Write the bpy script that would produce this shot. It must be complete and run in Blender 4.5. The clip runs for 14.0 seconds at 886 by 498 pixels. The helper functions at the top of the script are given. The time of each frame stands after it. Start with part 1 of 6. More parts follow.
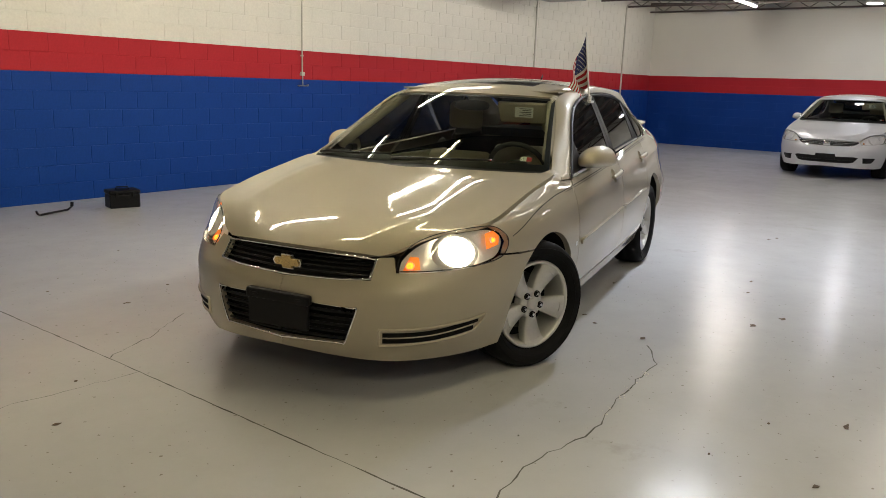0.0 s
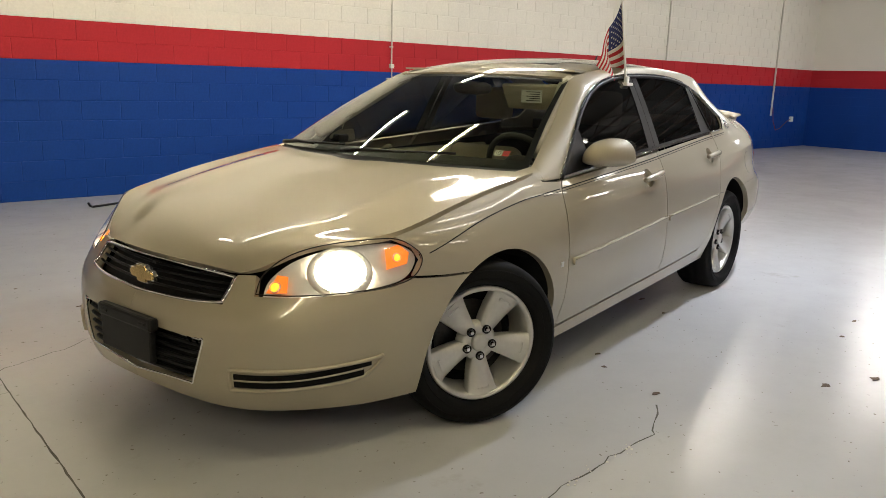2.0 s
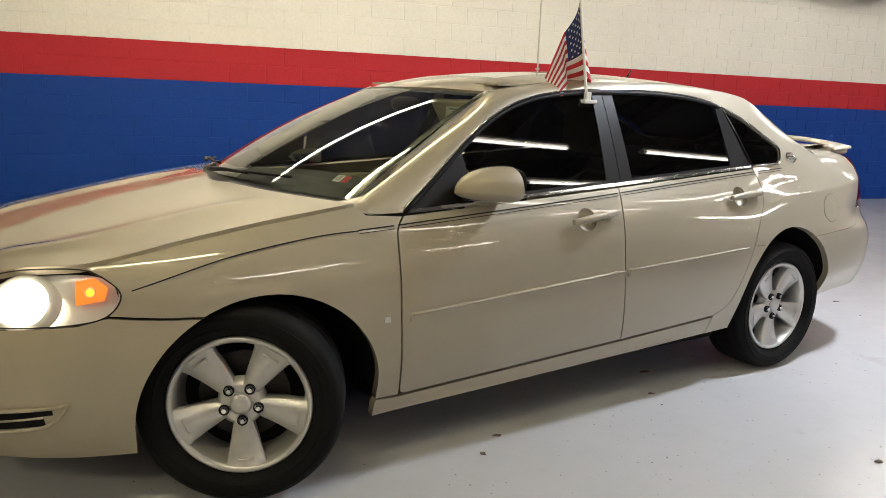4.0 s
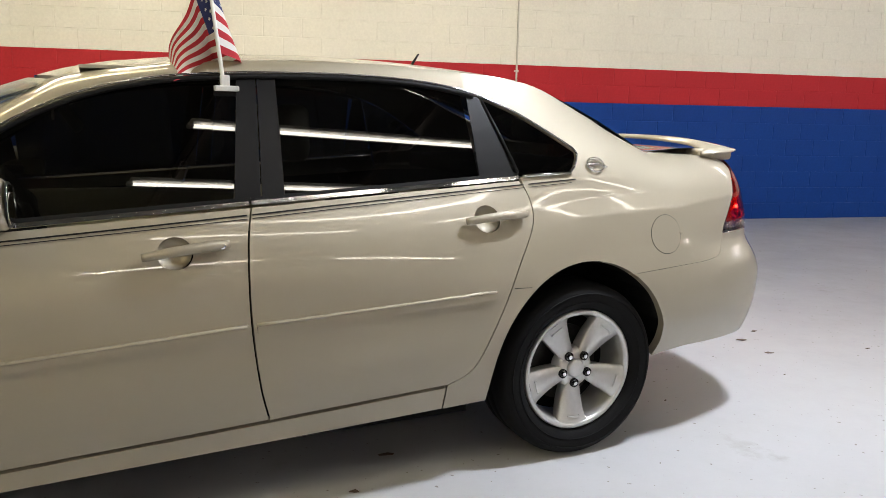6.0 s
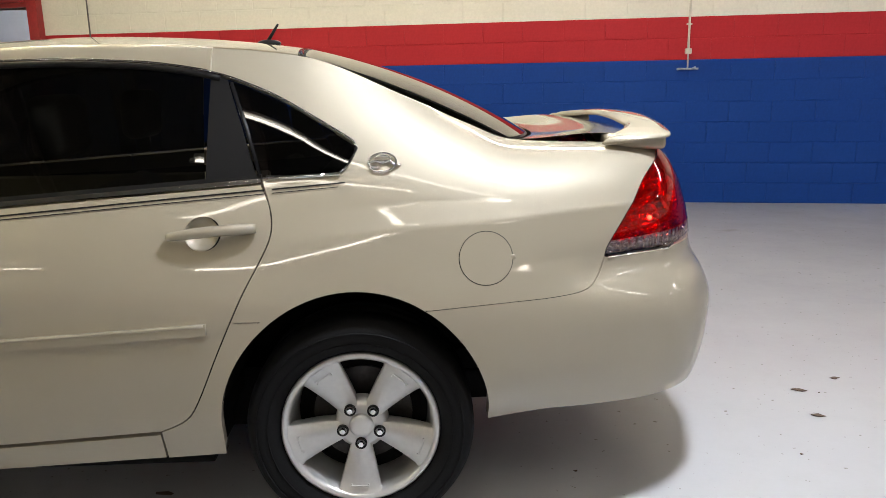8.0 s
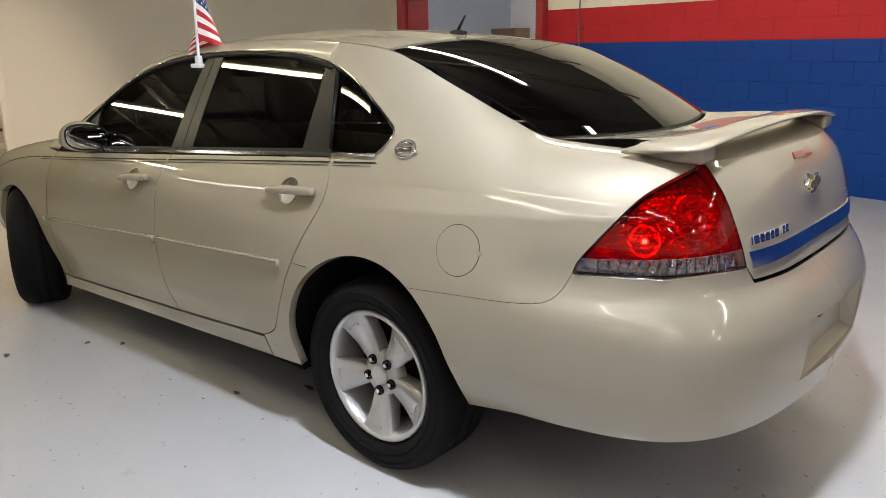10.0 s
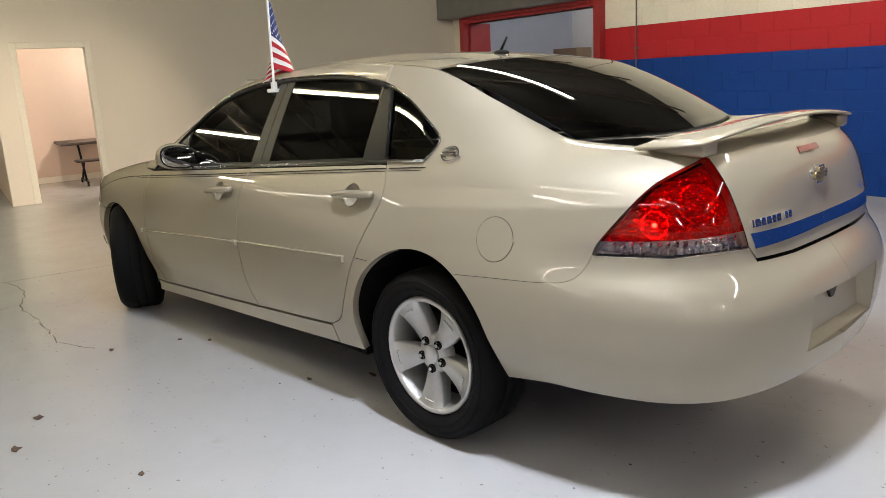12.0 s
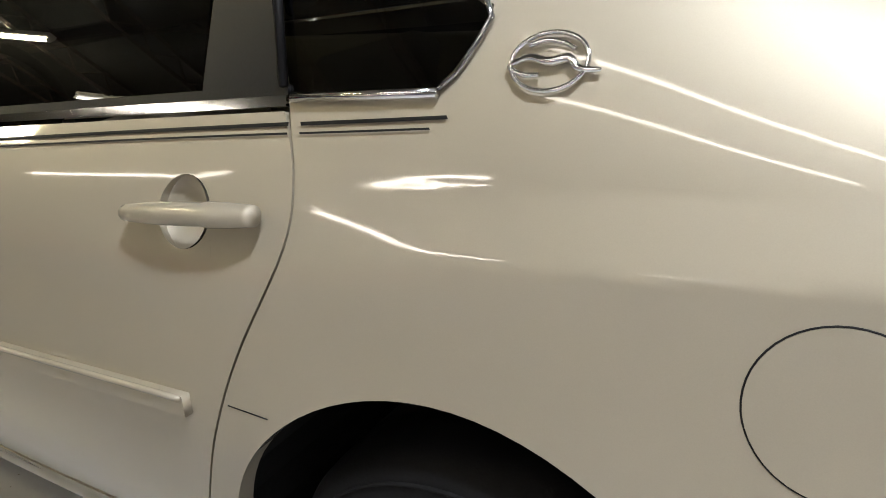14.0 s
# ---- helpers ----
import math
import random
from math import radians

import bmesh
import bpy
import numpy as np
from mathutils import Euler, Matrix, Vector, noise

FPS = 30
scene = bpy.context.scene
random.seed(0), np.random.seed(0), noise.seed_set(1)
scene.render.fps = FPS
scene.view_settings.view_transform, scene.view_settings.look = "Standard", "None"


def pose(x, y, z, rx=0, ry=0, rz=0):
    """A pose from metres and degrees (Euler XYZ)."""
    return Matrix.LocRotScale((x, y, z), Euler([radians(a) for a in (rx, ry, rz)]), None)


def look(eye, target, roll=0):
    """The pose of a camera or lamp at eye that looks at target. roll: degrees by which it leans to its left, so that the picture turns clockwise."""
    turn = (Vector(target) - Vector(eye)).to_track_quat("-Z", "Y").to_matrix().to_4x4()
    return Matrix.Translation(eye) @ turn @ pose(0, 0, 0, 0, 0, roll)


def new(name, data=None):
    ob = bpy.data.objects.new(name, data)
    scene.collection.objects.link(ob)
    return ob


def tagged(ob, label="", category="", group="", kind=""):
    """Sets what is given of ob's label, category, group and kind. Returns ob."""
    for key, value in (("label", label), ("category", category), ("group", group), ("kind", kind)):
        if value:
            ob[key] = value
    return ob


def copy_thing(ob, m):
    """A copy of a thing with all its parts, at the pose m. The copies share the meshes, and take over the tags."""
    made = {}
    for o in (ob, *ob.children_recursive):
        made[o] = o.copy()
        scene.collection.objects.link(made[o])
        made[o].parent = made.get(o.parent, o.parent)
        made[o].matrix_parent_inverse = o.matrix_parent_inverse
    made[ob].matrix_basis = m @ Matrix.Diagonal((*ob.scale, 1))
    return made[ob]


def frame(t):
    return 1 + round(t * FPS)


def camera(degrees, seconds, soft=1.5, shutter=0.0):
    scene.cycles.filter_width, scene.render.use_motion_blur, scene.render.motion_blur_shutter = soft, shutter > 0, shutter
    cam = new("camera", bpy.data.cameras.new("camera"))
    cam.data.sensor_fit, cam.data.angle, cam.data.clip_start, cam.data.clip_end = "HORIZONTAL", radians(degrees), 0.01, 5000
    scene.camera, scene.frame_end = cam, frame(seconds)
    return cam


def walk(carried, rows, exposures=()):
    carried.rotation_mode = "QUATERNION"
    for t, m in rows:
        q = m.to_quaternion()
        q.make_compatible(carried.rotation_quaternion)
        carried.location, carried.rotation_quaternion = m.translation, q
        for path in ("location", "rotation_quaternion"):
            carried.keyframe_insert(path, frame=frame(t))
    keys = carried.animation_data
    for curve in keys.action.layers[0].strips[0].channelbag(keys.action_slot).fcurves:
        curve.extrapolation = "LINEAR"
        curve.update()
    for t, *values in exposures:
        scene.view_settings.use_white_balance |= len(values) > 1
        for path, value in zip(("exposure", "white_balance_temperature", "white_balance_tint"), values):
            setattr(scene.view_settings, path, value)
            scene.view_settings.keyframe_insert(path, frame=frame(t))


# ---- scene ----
cam = camera(60.0, 14.0, 0.65)
PATH = [
    (0, (-3.245, -2.738, 1.435), (-1.673, -1.576, 1.013), 1.9),
    (0.5, (-2.967, -2.728, 1.409), (-1.422, -1.53, 0.988), 0.8),
    (1, (-2.643, -2.773, 1.389), (-1.2, -1.454, 0.966), 0.1),
    (1.5, (-2.289, -2.88, 1.37), (-0.945, -1.462, 0.943), 1.0),
    (2, (-1.898, -2.895, 1.337), (-0.608, -1.428, 0.907), 1.7),
    (4.3, (0.135, -3.271, 1.33), (0.837, -1.437, 0.951), 2.4),
    (4.5, (0.344, -3.209, 1.337), (1.046, -1.375, 0.959), 2.5),
    (5, (0.82, -3.092, 1.314), (1.452, -1.236, 0.922), 1.3),
    (5.5, (1.29, -2.962, 1.308), (1.809, -1.069, 0.924), 1.7),
    (6, (1.756, -2.874, 1.288), (2.217, -0.96, 0.934), 1.2),
    (6.5, (2.197, -2.789, 1.329), (2.5, -0.855, 0.922), 1.4),
    (7, (2.636, -2.656, 1.345), (2.747, -0.704, 0.925), 1.6),
    (7.5, (3.081, -2.508, 1.336), (2.978, -0.558, 0.905), 0.2),
    (7.7, (3.249, -2.432, 1.338), (3.079, -0.488, 0.9), -0.5),
    (10, (4.95, -1.579, 1.412), (3.424, -0.393, 0.9), -0.8),
    (10.5, (5.264, -1.686, 1.401), (3.658, -0.595, 0.92), -1.7),
    (11, (5.529, -1.736, 1.381), (3.872, -0.706, 0.943), -1.3),
    (11.5, (5.571, -1.76, 1.384), (3.902, -0.75, 0.94), -1.4),
    (12, (5.296, -1.712, 1.39), (3.651, -0.668, 0.941), -3.0),
    (12.5, (4.873, -1.494, 1.377), (3.276, -0.409, 0.854), -5.5),
    (13, (4.393, -1.26, 1.334), (2.816, -0.173, 0.76), -4.6),
    (13.2, (4.201, -1.181, 1.342), (2.665, -0.052, 0.735), -4.5),
    (13.6, (3.818, -0.968, 1.282), (2.37, 0.231, 0.6), -6.1),
    (14, (3.436, -0.783, 1.231), (2.09, 0.478, 0.458), -6.8),
]
walk(cam, [(t, look(eye, target, roll)) for t, eye, target, roll in PATH], exposures=((0, -0.08), (1, 0.0), (2.2, 0.13), (4.3, 0.22), (5.5, 0.19), (7.7, 0.1), (10, 0.04), (12.3, 0.04), (13.2, -0.02), (14, 0.06)))


# ---- light ----
world = bpy.data.worlds.new("world")
scene.world = world
world.use_nodes = True
world.node_tree.nodes["Background"].inputs[0].default_value = (0.8, 0.85, 0.9, 1)
world.node_tree.nodes["Background"].inputs[1].default_value = 0.008


# ---- materials ----
def principled(name):
    m = bpy.data.materials.new(name)
    m.use_nodes = True
    return m, m.node_tree.nodes, m.node_tree.links, m.node_tree.nodes["Principled BSDF"]


def surface(name, colour, rough=0.6, metal=0.0, coat=0.0, vary=0.12, scale=6.0, fine=90.0, bump=0.0, rough_vary=0.1, coat_rough=0.07, spec=0.5):
    """A material whose colour, gloss and relief vary at two scales."""
    m, nodes, links, b = principled(name)
    pos = nodes.new("ShaderNodeTexCoord")
    big, small = nodes.new("ShaderNodeTexNoise"), nodes.new("ShaderNodeTexNoise")
    for n, s in ((big, scale), (small, fine)):
        n.inputs["Scale"].default_value = s
        n.inputs["Detail"].default_value = 4
        links.new(pos.outputs["Object"], n.inputs["Vector"])
    both = nodes.new("ShaderNodeMath")
    both.operation = "ADD"
    links.new(big.outputs["Fac"], both.inputs[0])
    links.new(small.outputs["Fac"], both.inputs[1])
    ramp = nodes.new("ShaderNodeMapRange")
    ramp.inputs["From Min"].default_value, ramp.inputs["From Max"].default_value = 0.7, 1.3
    ramp.inputs["To Min"].default_value, ramp.inputs["To Max"].default_value = 1 - vary, 1 + vary
    links.new(both.outputs[0], ramp.inputs["Value"])
    mix = nodes.new("ShaderNodeVectorMath")
    mix.operation = "SCALE"
    mix.inputs[0].default_value = colour
    links.new(ramp.outputs[0], mix.inputs["Scale"])
    links.new(mix.outputs[0], b.inputs["Base Color"])
    r = nodes.new("ShaderNodeMapRange")
    r.inputs["From Min"].default_value, r.inputs["From Max"].default_value = 0.3, 0.7
    r.inputs["To Min"].default_value, r.inputs["To Max"].default_value = max(0.01, rough * (1 - rough_vary)), rough * (1 + rough_vary)
    links.new(big.outputs["Fac"], r.inputs["Value"])
    links.new(r.outputs[0], b.inputs["Roughness"])
    b.inputs["Metallic"].default_value = metal
    b.inputs["Coat Weight"].default_value = coat
    b.inputs["Coat Roughness"].default_value = coat_rough
    b.inputs["Specular IOR Level"].default_value = spec
    if bump:
        k = nodes.new("ShaderNodeBump")
        k.inputs["Strength"].default_value, k.inputs["Distance"].default_value = 0.6, bump
        links.new(small.outputs["Fac"], k.inputs["Height"])
        links.new(k.outputs[0], b.inputs["Normal"])
    return m


def glow(name, colour, strength):
    m, nodes, links, b = principled(name)
    b.inputs["Base Color"].default_value = (*colour, 1)
    b.inputs["Emission Color"].default_value = (*colour, 1)
    b.inputs["Emission Strength"].default_value = strength
    return m


def glass(name, tint, rough=0.0):
    """A thin pane: part of the light goes straight through, tinted, the rest is mirrored."""
    m, nodes, links, b = principled(name)
    nodes.remove(b)
    clear, gloss, mix = nodes.new("ShaderNodeBsdfTransparent"), nodes.new("ShaderNodeBsdfGlossy"), nodes.new("ShaderNodeMixShader")
    clear.inputs["Color"].default_value = (*tint, 1)
    gloss.inputs["Color"].default_value = (1, 1, 1, 1)
    gloss.inputs["Roughness"].default_value = rough
    facing, steep, f = nodes.new("ShaderNodeLayerWeight"), nodes.new("ShaderNodeMath"), nodes.new("ShaderNodeMapRange")
    facing.inputs["Blend"].default_value = 0.5
    steep.operation, steep.inputs[1].default_value = "POWER", 4.5
    f.inputs["To Min"].default_value, f.inputs["To Max"].default_value = 0.045, 0.95
    links.new(facing.outputs["Facing"], steep.inputs[0])
    links.new(steep.outputs[0], f.inputs["Value"])
    links.new(f.outputs[0], mix.inputs[0])
    links.new(clear.outputs[0], mix.inputs[1])
    links.new(gloss.outputs[0], mix.inputs[2])
    links.new(mix.outputs[0], nodes["Material Output"].inputs["Surface"])
    return m


PAINT = surface("gold_paint", (0.348, 0.306, 0.230), rough=0.54, metal=0.34, coat=1.0, vary=0.03, scale=2.5, fine=700, rough_vary=0.1, coat_rough=0.05)
SILVER_PAINT = surface("silver_paint", (0.55, 0.56, 0.58), rough=0.5, metal=0.25, coat=1.0, vary=0.03, scale=2.5, fine=700)
BLACK = surface("black_plastic", (0.005, 0.005, 0.0055), rough=0.45, vary=0.2, fine=300, bump=0.0004, spec=0.2)
TRIM = surface("pillar_trim", (0.007, 0.007, 0.008), rough=0.38, vary=0.15, fine=200, spec=0.16)
UNDER = surface("underbody", (0.006, 0.006, 0.006), rough=0.9, vary=0.3, spec=0.1)
CHROME = surface("chrome", (0.80, 0.80, 0.80), rough=0.09, metal=1.0, vary=0.03)
# the same chrome with dim reflections put into its colour
DIMMED_CHROME = surface("dimmed_chrome", (0.40, 0.40, 0.40), rough=0.12, metal=1.0, vary=0.05)
ALLOY = surface("alloy", (0.54, 0.535, 0.52), rough=0.34, metal=0.6, coat=0.4, vary=0.05, fine=60, coat_rough=0.2)
RUBBER = surface("tyre_rubber", (0.005, 0.005, 0.0055), rough=0.72, vary=0.35, scale=20, fine=240, bump=0.0006, spec=0.14)
DISC = surface("brake_metal", (0.05, 0.047, 0.045), rough=0.45, metal=0.9, vary=0.3, fine=60)
TINTED = glass("tinted_glass", (0.055, 0.058, 0.06))
REARGLASS = glass("rear_glass", (0.02, 0.02, 0.018))
SCREEN = glass("windshield_glass", (0.74, 0.78, 0.71))
LENS = glass("clear_lens", (0.93, 0.93, 0.93), 0.03)
REDLENS = glass("red_lens", (0.95, 0.06, 0.05), 0.02)
REDBACK = surface("red_reflector", (0.72, 0.025, 0.03), rough=0.12, metal=0.85, vary=0.45, scale=25, fine=70, bump=0.009)
LAMP_CHROME = surface("lamp_chrome", (0.55, 0.54, 0.54), rough=0.10, metal=1.0, vary=0.3, scale=30, fine=90, bump=0.004)
AMBER = glow("amber_lamp", (1.0, 0.22, 0.015), 4.0)
BEAM = glow("head_lamp", (1.0, 0.86, 0.62), 26.0)
# near-white and barely metallic: the lit housing's brightness is put into the colour
MIRRORED = surface("lamp_reflector", (0.82, 0.82, 0.82), rough=0.22, metal=0.15, vary=0.05, fine=40)
AMBER_LENS = glow("amber_lens", (1.0, 0.24, 0.03), 0.75)
BEIGE = surface("seat_cloth", (0.52, 0.47, 0.36), rough=0.9, vary=0.15, fine=400, bump=0.001)
DASH = surface("dash_vinyl", (0.022, 0.022, 0.022), rough=0.7, vary=0.2, fine=300)
HEADLINER = surface("headliner", (0.36, 0.33, 0.27), rough=0.95, vary=0.08)
WHITE = surface("white_plastic", (0.75, 0.75, 0.73), rough=0.5, vary=0.05)
STRIPE = surface("pinstripe", (0.006, 0.006, 0.006), rough=0.6, spec=0.2)
PAPER = surface("paper", (0.72, 0.74, 0.70), rough=0.8, vary=0.04)
INK = surface("ink", (0.02, 0.02, 0.022), rough=0.7)
RED_INK = surface("red_ink", (0.45, 0.03, 0.03), rough=0.7)
GOLD = surface("badge_gold", (0.62, 0.46, 0.20), rough=0.25, metal=0.8)


# ---- mesh helpers ----
def mesh_of(name, verts, faces, material, normals=None, flat=False):
    me = bpy.data.meshes.new(name)
    me.from_pydata([tuple(map(float, v)) for v in verts], [], faces)
    me.materials.append(material)
    if not flat:
        me.polygons.foreach_set("use_smooth", [True] * len(me.polygons))
    if normals is not None:
        me.normals_split_custom_set_from_vertices([tuple(map(float, n)) for n in normals])
    me.update()
    return me


def part(name, bm, material, parent=None, label="", smooth=False):
    me = bpy.data.meshes.new(name)
    bm.normal_update()
    bm.to_mesh(me)
    bm.free()
    me.materials.append(material)
    if smooth:
        me.polygons.foreach_set("use_smooth", [True] * len(me.polygons))
    ob = new(name, me)
    ob.parent = parent
    return tagged(ob, label)


def boxed(bm, lo, hi, bevel=0.0, m=None, seg=2):
    """Adds a box, its edges rounded, to bm."""
    lo, hi = Vector(lo), Vector(hi)
    r = bmesh.ops.create_cube(bm, size=1, matrix=Matrix.LocRotScale((lo + hi) / 2, None, hi - lo))
    vs = r["verts"]
    if bevel:
        es = list({e for v in vs for e in v.link_edges})
        r = bmesh.ops.bevel(bm, geom=es, offset=bevel, segments=seg, affect="EDGES", profile=0.5)
        vs = list({v for f in r["faces"] for v in f.verts} | {v for v in vs if v.is_valid})
    if m is not None:
        bmesh.ops.transform(bm, matrix=m, verts=vs)
    return bm


def rod(bm, a, b, r0, r1=None, seg=12):
    """Adds a round bar from a to b to bm."""
    a, b = Vector(a), Vector(b)
    d = b - a
    m = Matrix.Translation((a + b) / 2) @ d.to_track_quat("Z", "Y").to_matrix().to_4x4()
    bmesh.ops.create_cone(bm, cap_ends=True, segments=seg, radius1=r0, radius2=r0 if r1 is None else r1, depth=d.length, matrix=m)
    return bm


def lathe(bm, profile, seg=48, m=None):
    """Turns a profile of (radius, along) round the y axis."""
    rings = []
    for r, y in profile:
        rings.append([bm.verts.new((r * math.cos(2 * math.pi * k / seg), y, r * math.sin(2 * math.pi * k / seg))) for k in range(seg)])
    for a, b in zip(rings, rings[1:]):
        for k in range(seg):
            bm.faces.new((a[k], a[(k + 1) % seg], b[(k + 1) % seg], b[k]))
    if m is not None:
        bmesh.ops.transform(bm, matrix=m, verts=[v for r in rings for v in r])
    return bm


def tube(pts, radius, seg=8, closed=False, flat=1.0):
    """Vertices and faces of a bar bent along pts."""
    pts = [Vector(p) for p in pts]
    n = len(pts)
    verts, faces, up = [], [], None
    for i, p in enumerate(pts):
        d = (pts[(i + 1) % n] if closed or i < n - 1 else p) - (pts[i - 1] if closed or i else p)
        d.normalize()
        up = (up - d * up.dot(d)).normalized() if up is not None else d.orthogonal().normalized()
        w = d.cross(up)
        r = radius(i / (n - 1)) if callable(radius) else radius
        verts += [p + r * (up * math.cos(2 * math.pi * k / seg) * flat + w * math.sin(2 * math.pi * k / seg)) for k in range(seg)]
    for i in range(n if closed else n - 1):
        a, b = i * seg, ((i + 1) % n) * seg
        faces += [(a + k, a + (k + 1) % seg, b + (k + 1) % seg, b + k) for k in range(seg)]
    if not closed:
        faces += [tuple(range(seg))[::-1], tuple(range((n - 1) * seg, n * seg))]
    return verts, faces


def bent(name, pts, radius, material, parent=None, label="", seg=8, closed=False, flat=1.0):
    v, f = tube(pts, radius, seg, closed, flat)
    ob = new(name, mesh_of(name, v, f, material))
    ob.parent = parent
    return tagged(ob, label)


# ---- the car's surfaces: x backwards from the front axle, y to its passenger side, z up ----
def pchip(xs, ys, q):
    """Smooth monotone interpolation; ys may hold several columns."""
    xs, ys, q = np.asarray(xs, float), np.asarray(ys, float), np.asarray(q, float)
    h = np.diff(xs)
    hh = h if ys.ndim == 1 else h[:, None]
    d = np.diff(ys, axis=0) / hh
    m = np.zeros_like(ys)
    a, b = d[:-1], d[1:]
    w1, w2 = 2 * hh[1:] + hh[:-1], hh[1:] + 2 * hh[:-1]
    ok = a * b > 0
    m[1:-1] = np.where(ok, (w1 + w2) / (w1 / np.where(ok, a, 1) + w2 / np.where(ok, b, 1)), 0)
    m[0], m[-1] = d[0], d[-1]
    i = np.clip(np.searchsorted(xs, q) - 1, 0, len(h) - 1)
    t = (q - xs[i]) / h[i]
    k = h[i]
    if ys.ndim > 1:
        t, k = t[:, None], k[:, None]
    return (ys[i] * (1 + 2 * t) * (1 - t) ** 2 + m[i] * k * t * (1 - t) ** 2
            + ys[i + 1] * t * t * (3 - 2 * t) + m[i + 1] * k * t * t * (t - 1))


def smooth(a, n, axis=0):
    """Blurs a table along one axis, its ends held."""
    for _ in range(2):
        p = np.pad(a, [(n, n) if k == axis else (0, 0) for k in range(a.ndim)], mode="reflect", reflect_type="odd")
        c = np.cumsum(p, axis=axis)
        c = np.concatenate([np.zeros_like(np.take(c, [0], axis)), c], axis)
        w = 2 * n + 1
        a = (np.take(c, range(w, c.shape[axis]), axis) - np.take(c, range(0, c.shape[axis] - w), axis)) / w
    return a


# plan of the body at bumper height: (x, half width)
PLAN = np.array([(-1.012, 0), (-1.003, 0.22), (-0.975, 0.40), (-0.892, 0.575), (-0.74, 0.71), (-0.50, 0.83), (-0.2, 0.885), (0.2, 0.915),
                 (0.8, 0.927), (1.6, 0.927), (2.4, 0.915), (2.9, 0.905), (3.3, 0.885), (3.55, 0.842), (3.75, 0.755), (3.875, 0.62),
                 (3.94, 0.42), (3.965, 0.2), (3.972, 0)])
_arc = np.concatenate([[0], np.cumsum(np.hypot(*np.diff(PLAN, axis=0).T))])
_u = np.linspace(0, _arc[-1], 3000)
_c = smooth(pchip(_arc, PLAN, _u), 60)
_c[0, 1] = _c[-1, 1] = 0
X0, X1 = -0.5, 3.55
_len = np.concatenate([[0], np.cumsum(np.hypot(*np.diff(_c, axis=0).T))])
_i0, _i1 = np.argmax(_c[:, 0] > X0), np.argmax(_c[:, 0] > X1)
_s = _c[:, 0].copy()
_s[:_i0] = X0 + _len[:_i0] - _len[_i0]
_s[_i1:] = X1 + _len[_i1:] - _len[_i1]
S_FRONT, S_REAR = _s[0], _s[-1]
ZK = (0.16, 0.24, 0.32, 0.42, 0.52, 0.62, 0.70, 0.78, 0.86, 0.94, 1.02, 1.10, 1.18)
# how far each section lies inside the plan, from sill to shoulder
SECTIONS = (
    (S_FRONT, (.07, .025, .004, .0, .014, .082, .147, .242, .34, .44, .5, .55, .6)),
    (-1.12, (.08, .03, .008, .004, .012, .086, .147, .232, .33, .40, .5, .55, .6)),
    (-0.85, (.11, .055, .02, .003, .0, .03, .08, .15, .25, .36, .45, .5, .55)),
    (-0.50, (.10, .06, .03, .012, .0, .006, .022, .035, .10, .24, .33, .42, .5)),
    (-0.15, (.07, .05, .03, .012, .0, .0, .006, .026, .075, .17, .25, .33, .4)),
    (0.30, (.07, .06, .045, .016, .002, .0, .008, .026, .055, .105, .17, .25, .33)),
    (0.60, (.08, .075, .05, .018, .003, .0, .006, .018, .044, .092, .14, .19, .25)),
    (1.60, (.08, .075, .05, .018, .003, .0, .005, .014, .032, .068, .125, .17, .22)),
    (2.40, (.08, .075, .05, .018, .004, .0, .007, .022, .045, .076, .117, .16, .20)),
    (2.90, (.13, .10, .065, .016, .002, .002, .012, .030, .052, .078, .105, .146, .20)),
    (3.30, (.17, .14, .10, .04, .003, .0, .010, .030, .056, .082, .108, .150, .23)),
    (3.55, (.16, .13, .08, .026, -.002, -.006, .006, .048, .062, .084, .110, .158, .25)),
    (3.95, (.11, .075, .025, -.012, -.03, -.036, -.012, .034, .044, .062, .088, .145, .27)),
    (S_REAR, (.08, .045, .005, -.022, -.034, -.040, -.002, .058, .080, .092, .110, .150, .24)),
)
_sg = np.arange(S_FRONT - 0.05, S_REAR + 0.05, 0.005)
_zg = np.arange(0.16, 1.18, 0.005)
_t = np.array([pchip(ZK, v, _zg) for _, v in SECTIONS])
_inset = pchip([s for s, _ in SECTIONS], _t, np.clip(_sg, S_FRONT, S_REAR))
_inset = smooth(smooth(_inset, 12, 0), 3, 1)
# shoulder crease over the rear wheel, running back to the tail lamps
_lift = _zg[None, :] - np.interp(_sg, (2.45, 2.62, 2.75, 2.93, 3.1, 3.35, 3.6, 3.8), (0.86, 0.886, 0.911, 0.925, 0.934, 0.950, 0.967, 0.978))[:, None]
_crease = np.interp(_lift, (-0.21, -0.13, -0.003, 0.001, 0.065), (0, 0.002, 0.0145, 0.0145, 0))
_inset -= smooth(np.interp(_sg, (2.56, 2.85, 3.05, 3.65, 3.95), (0, 0.6, 1, 1, 0))[:, None] * _crease, 10, 0)


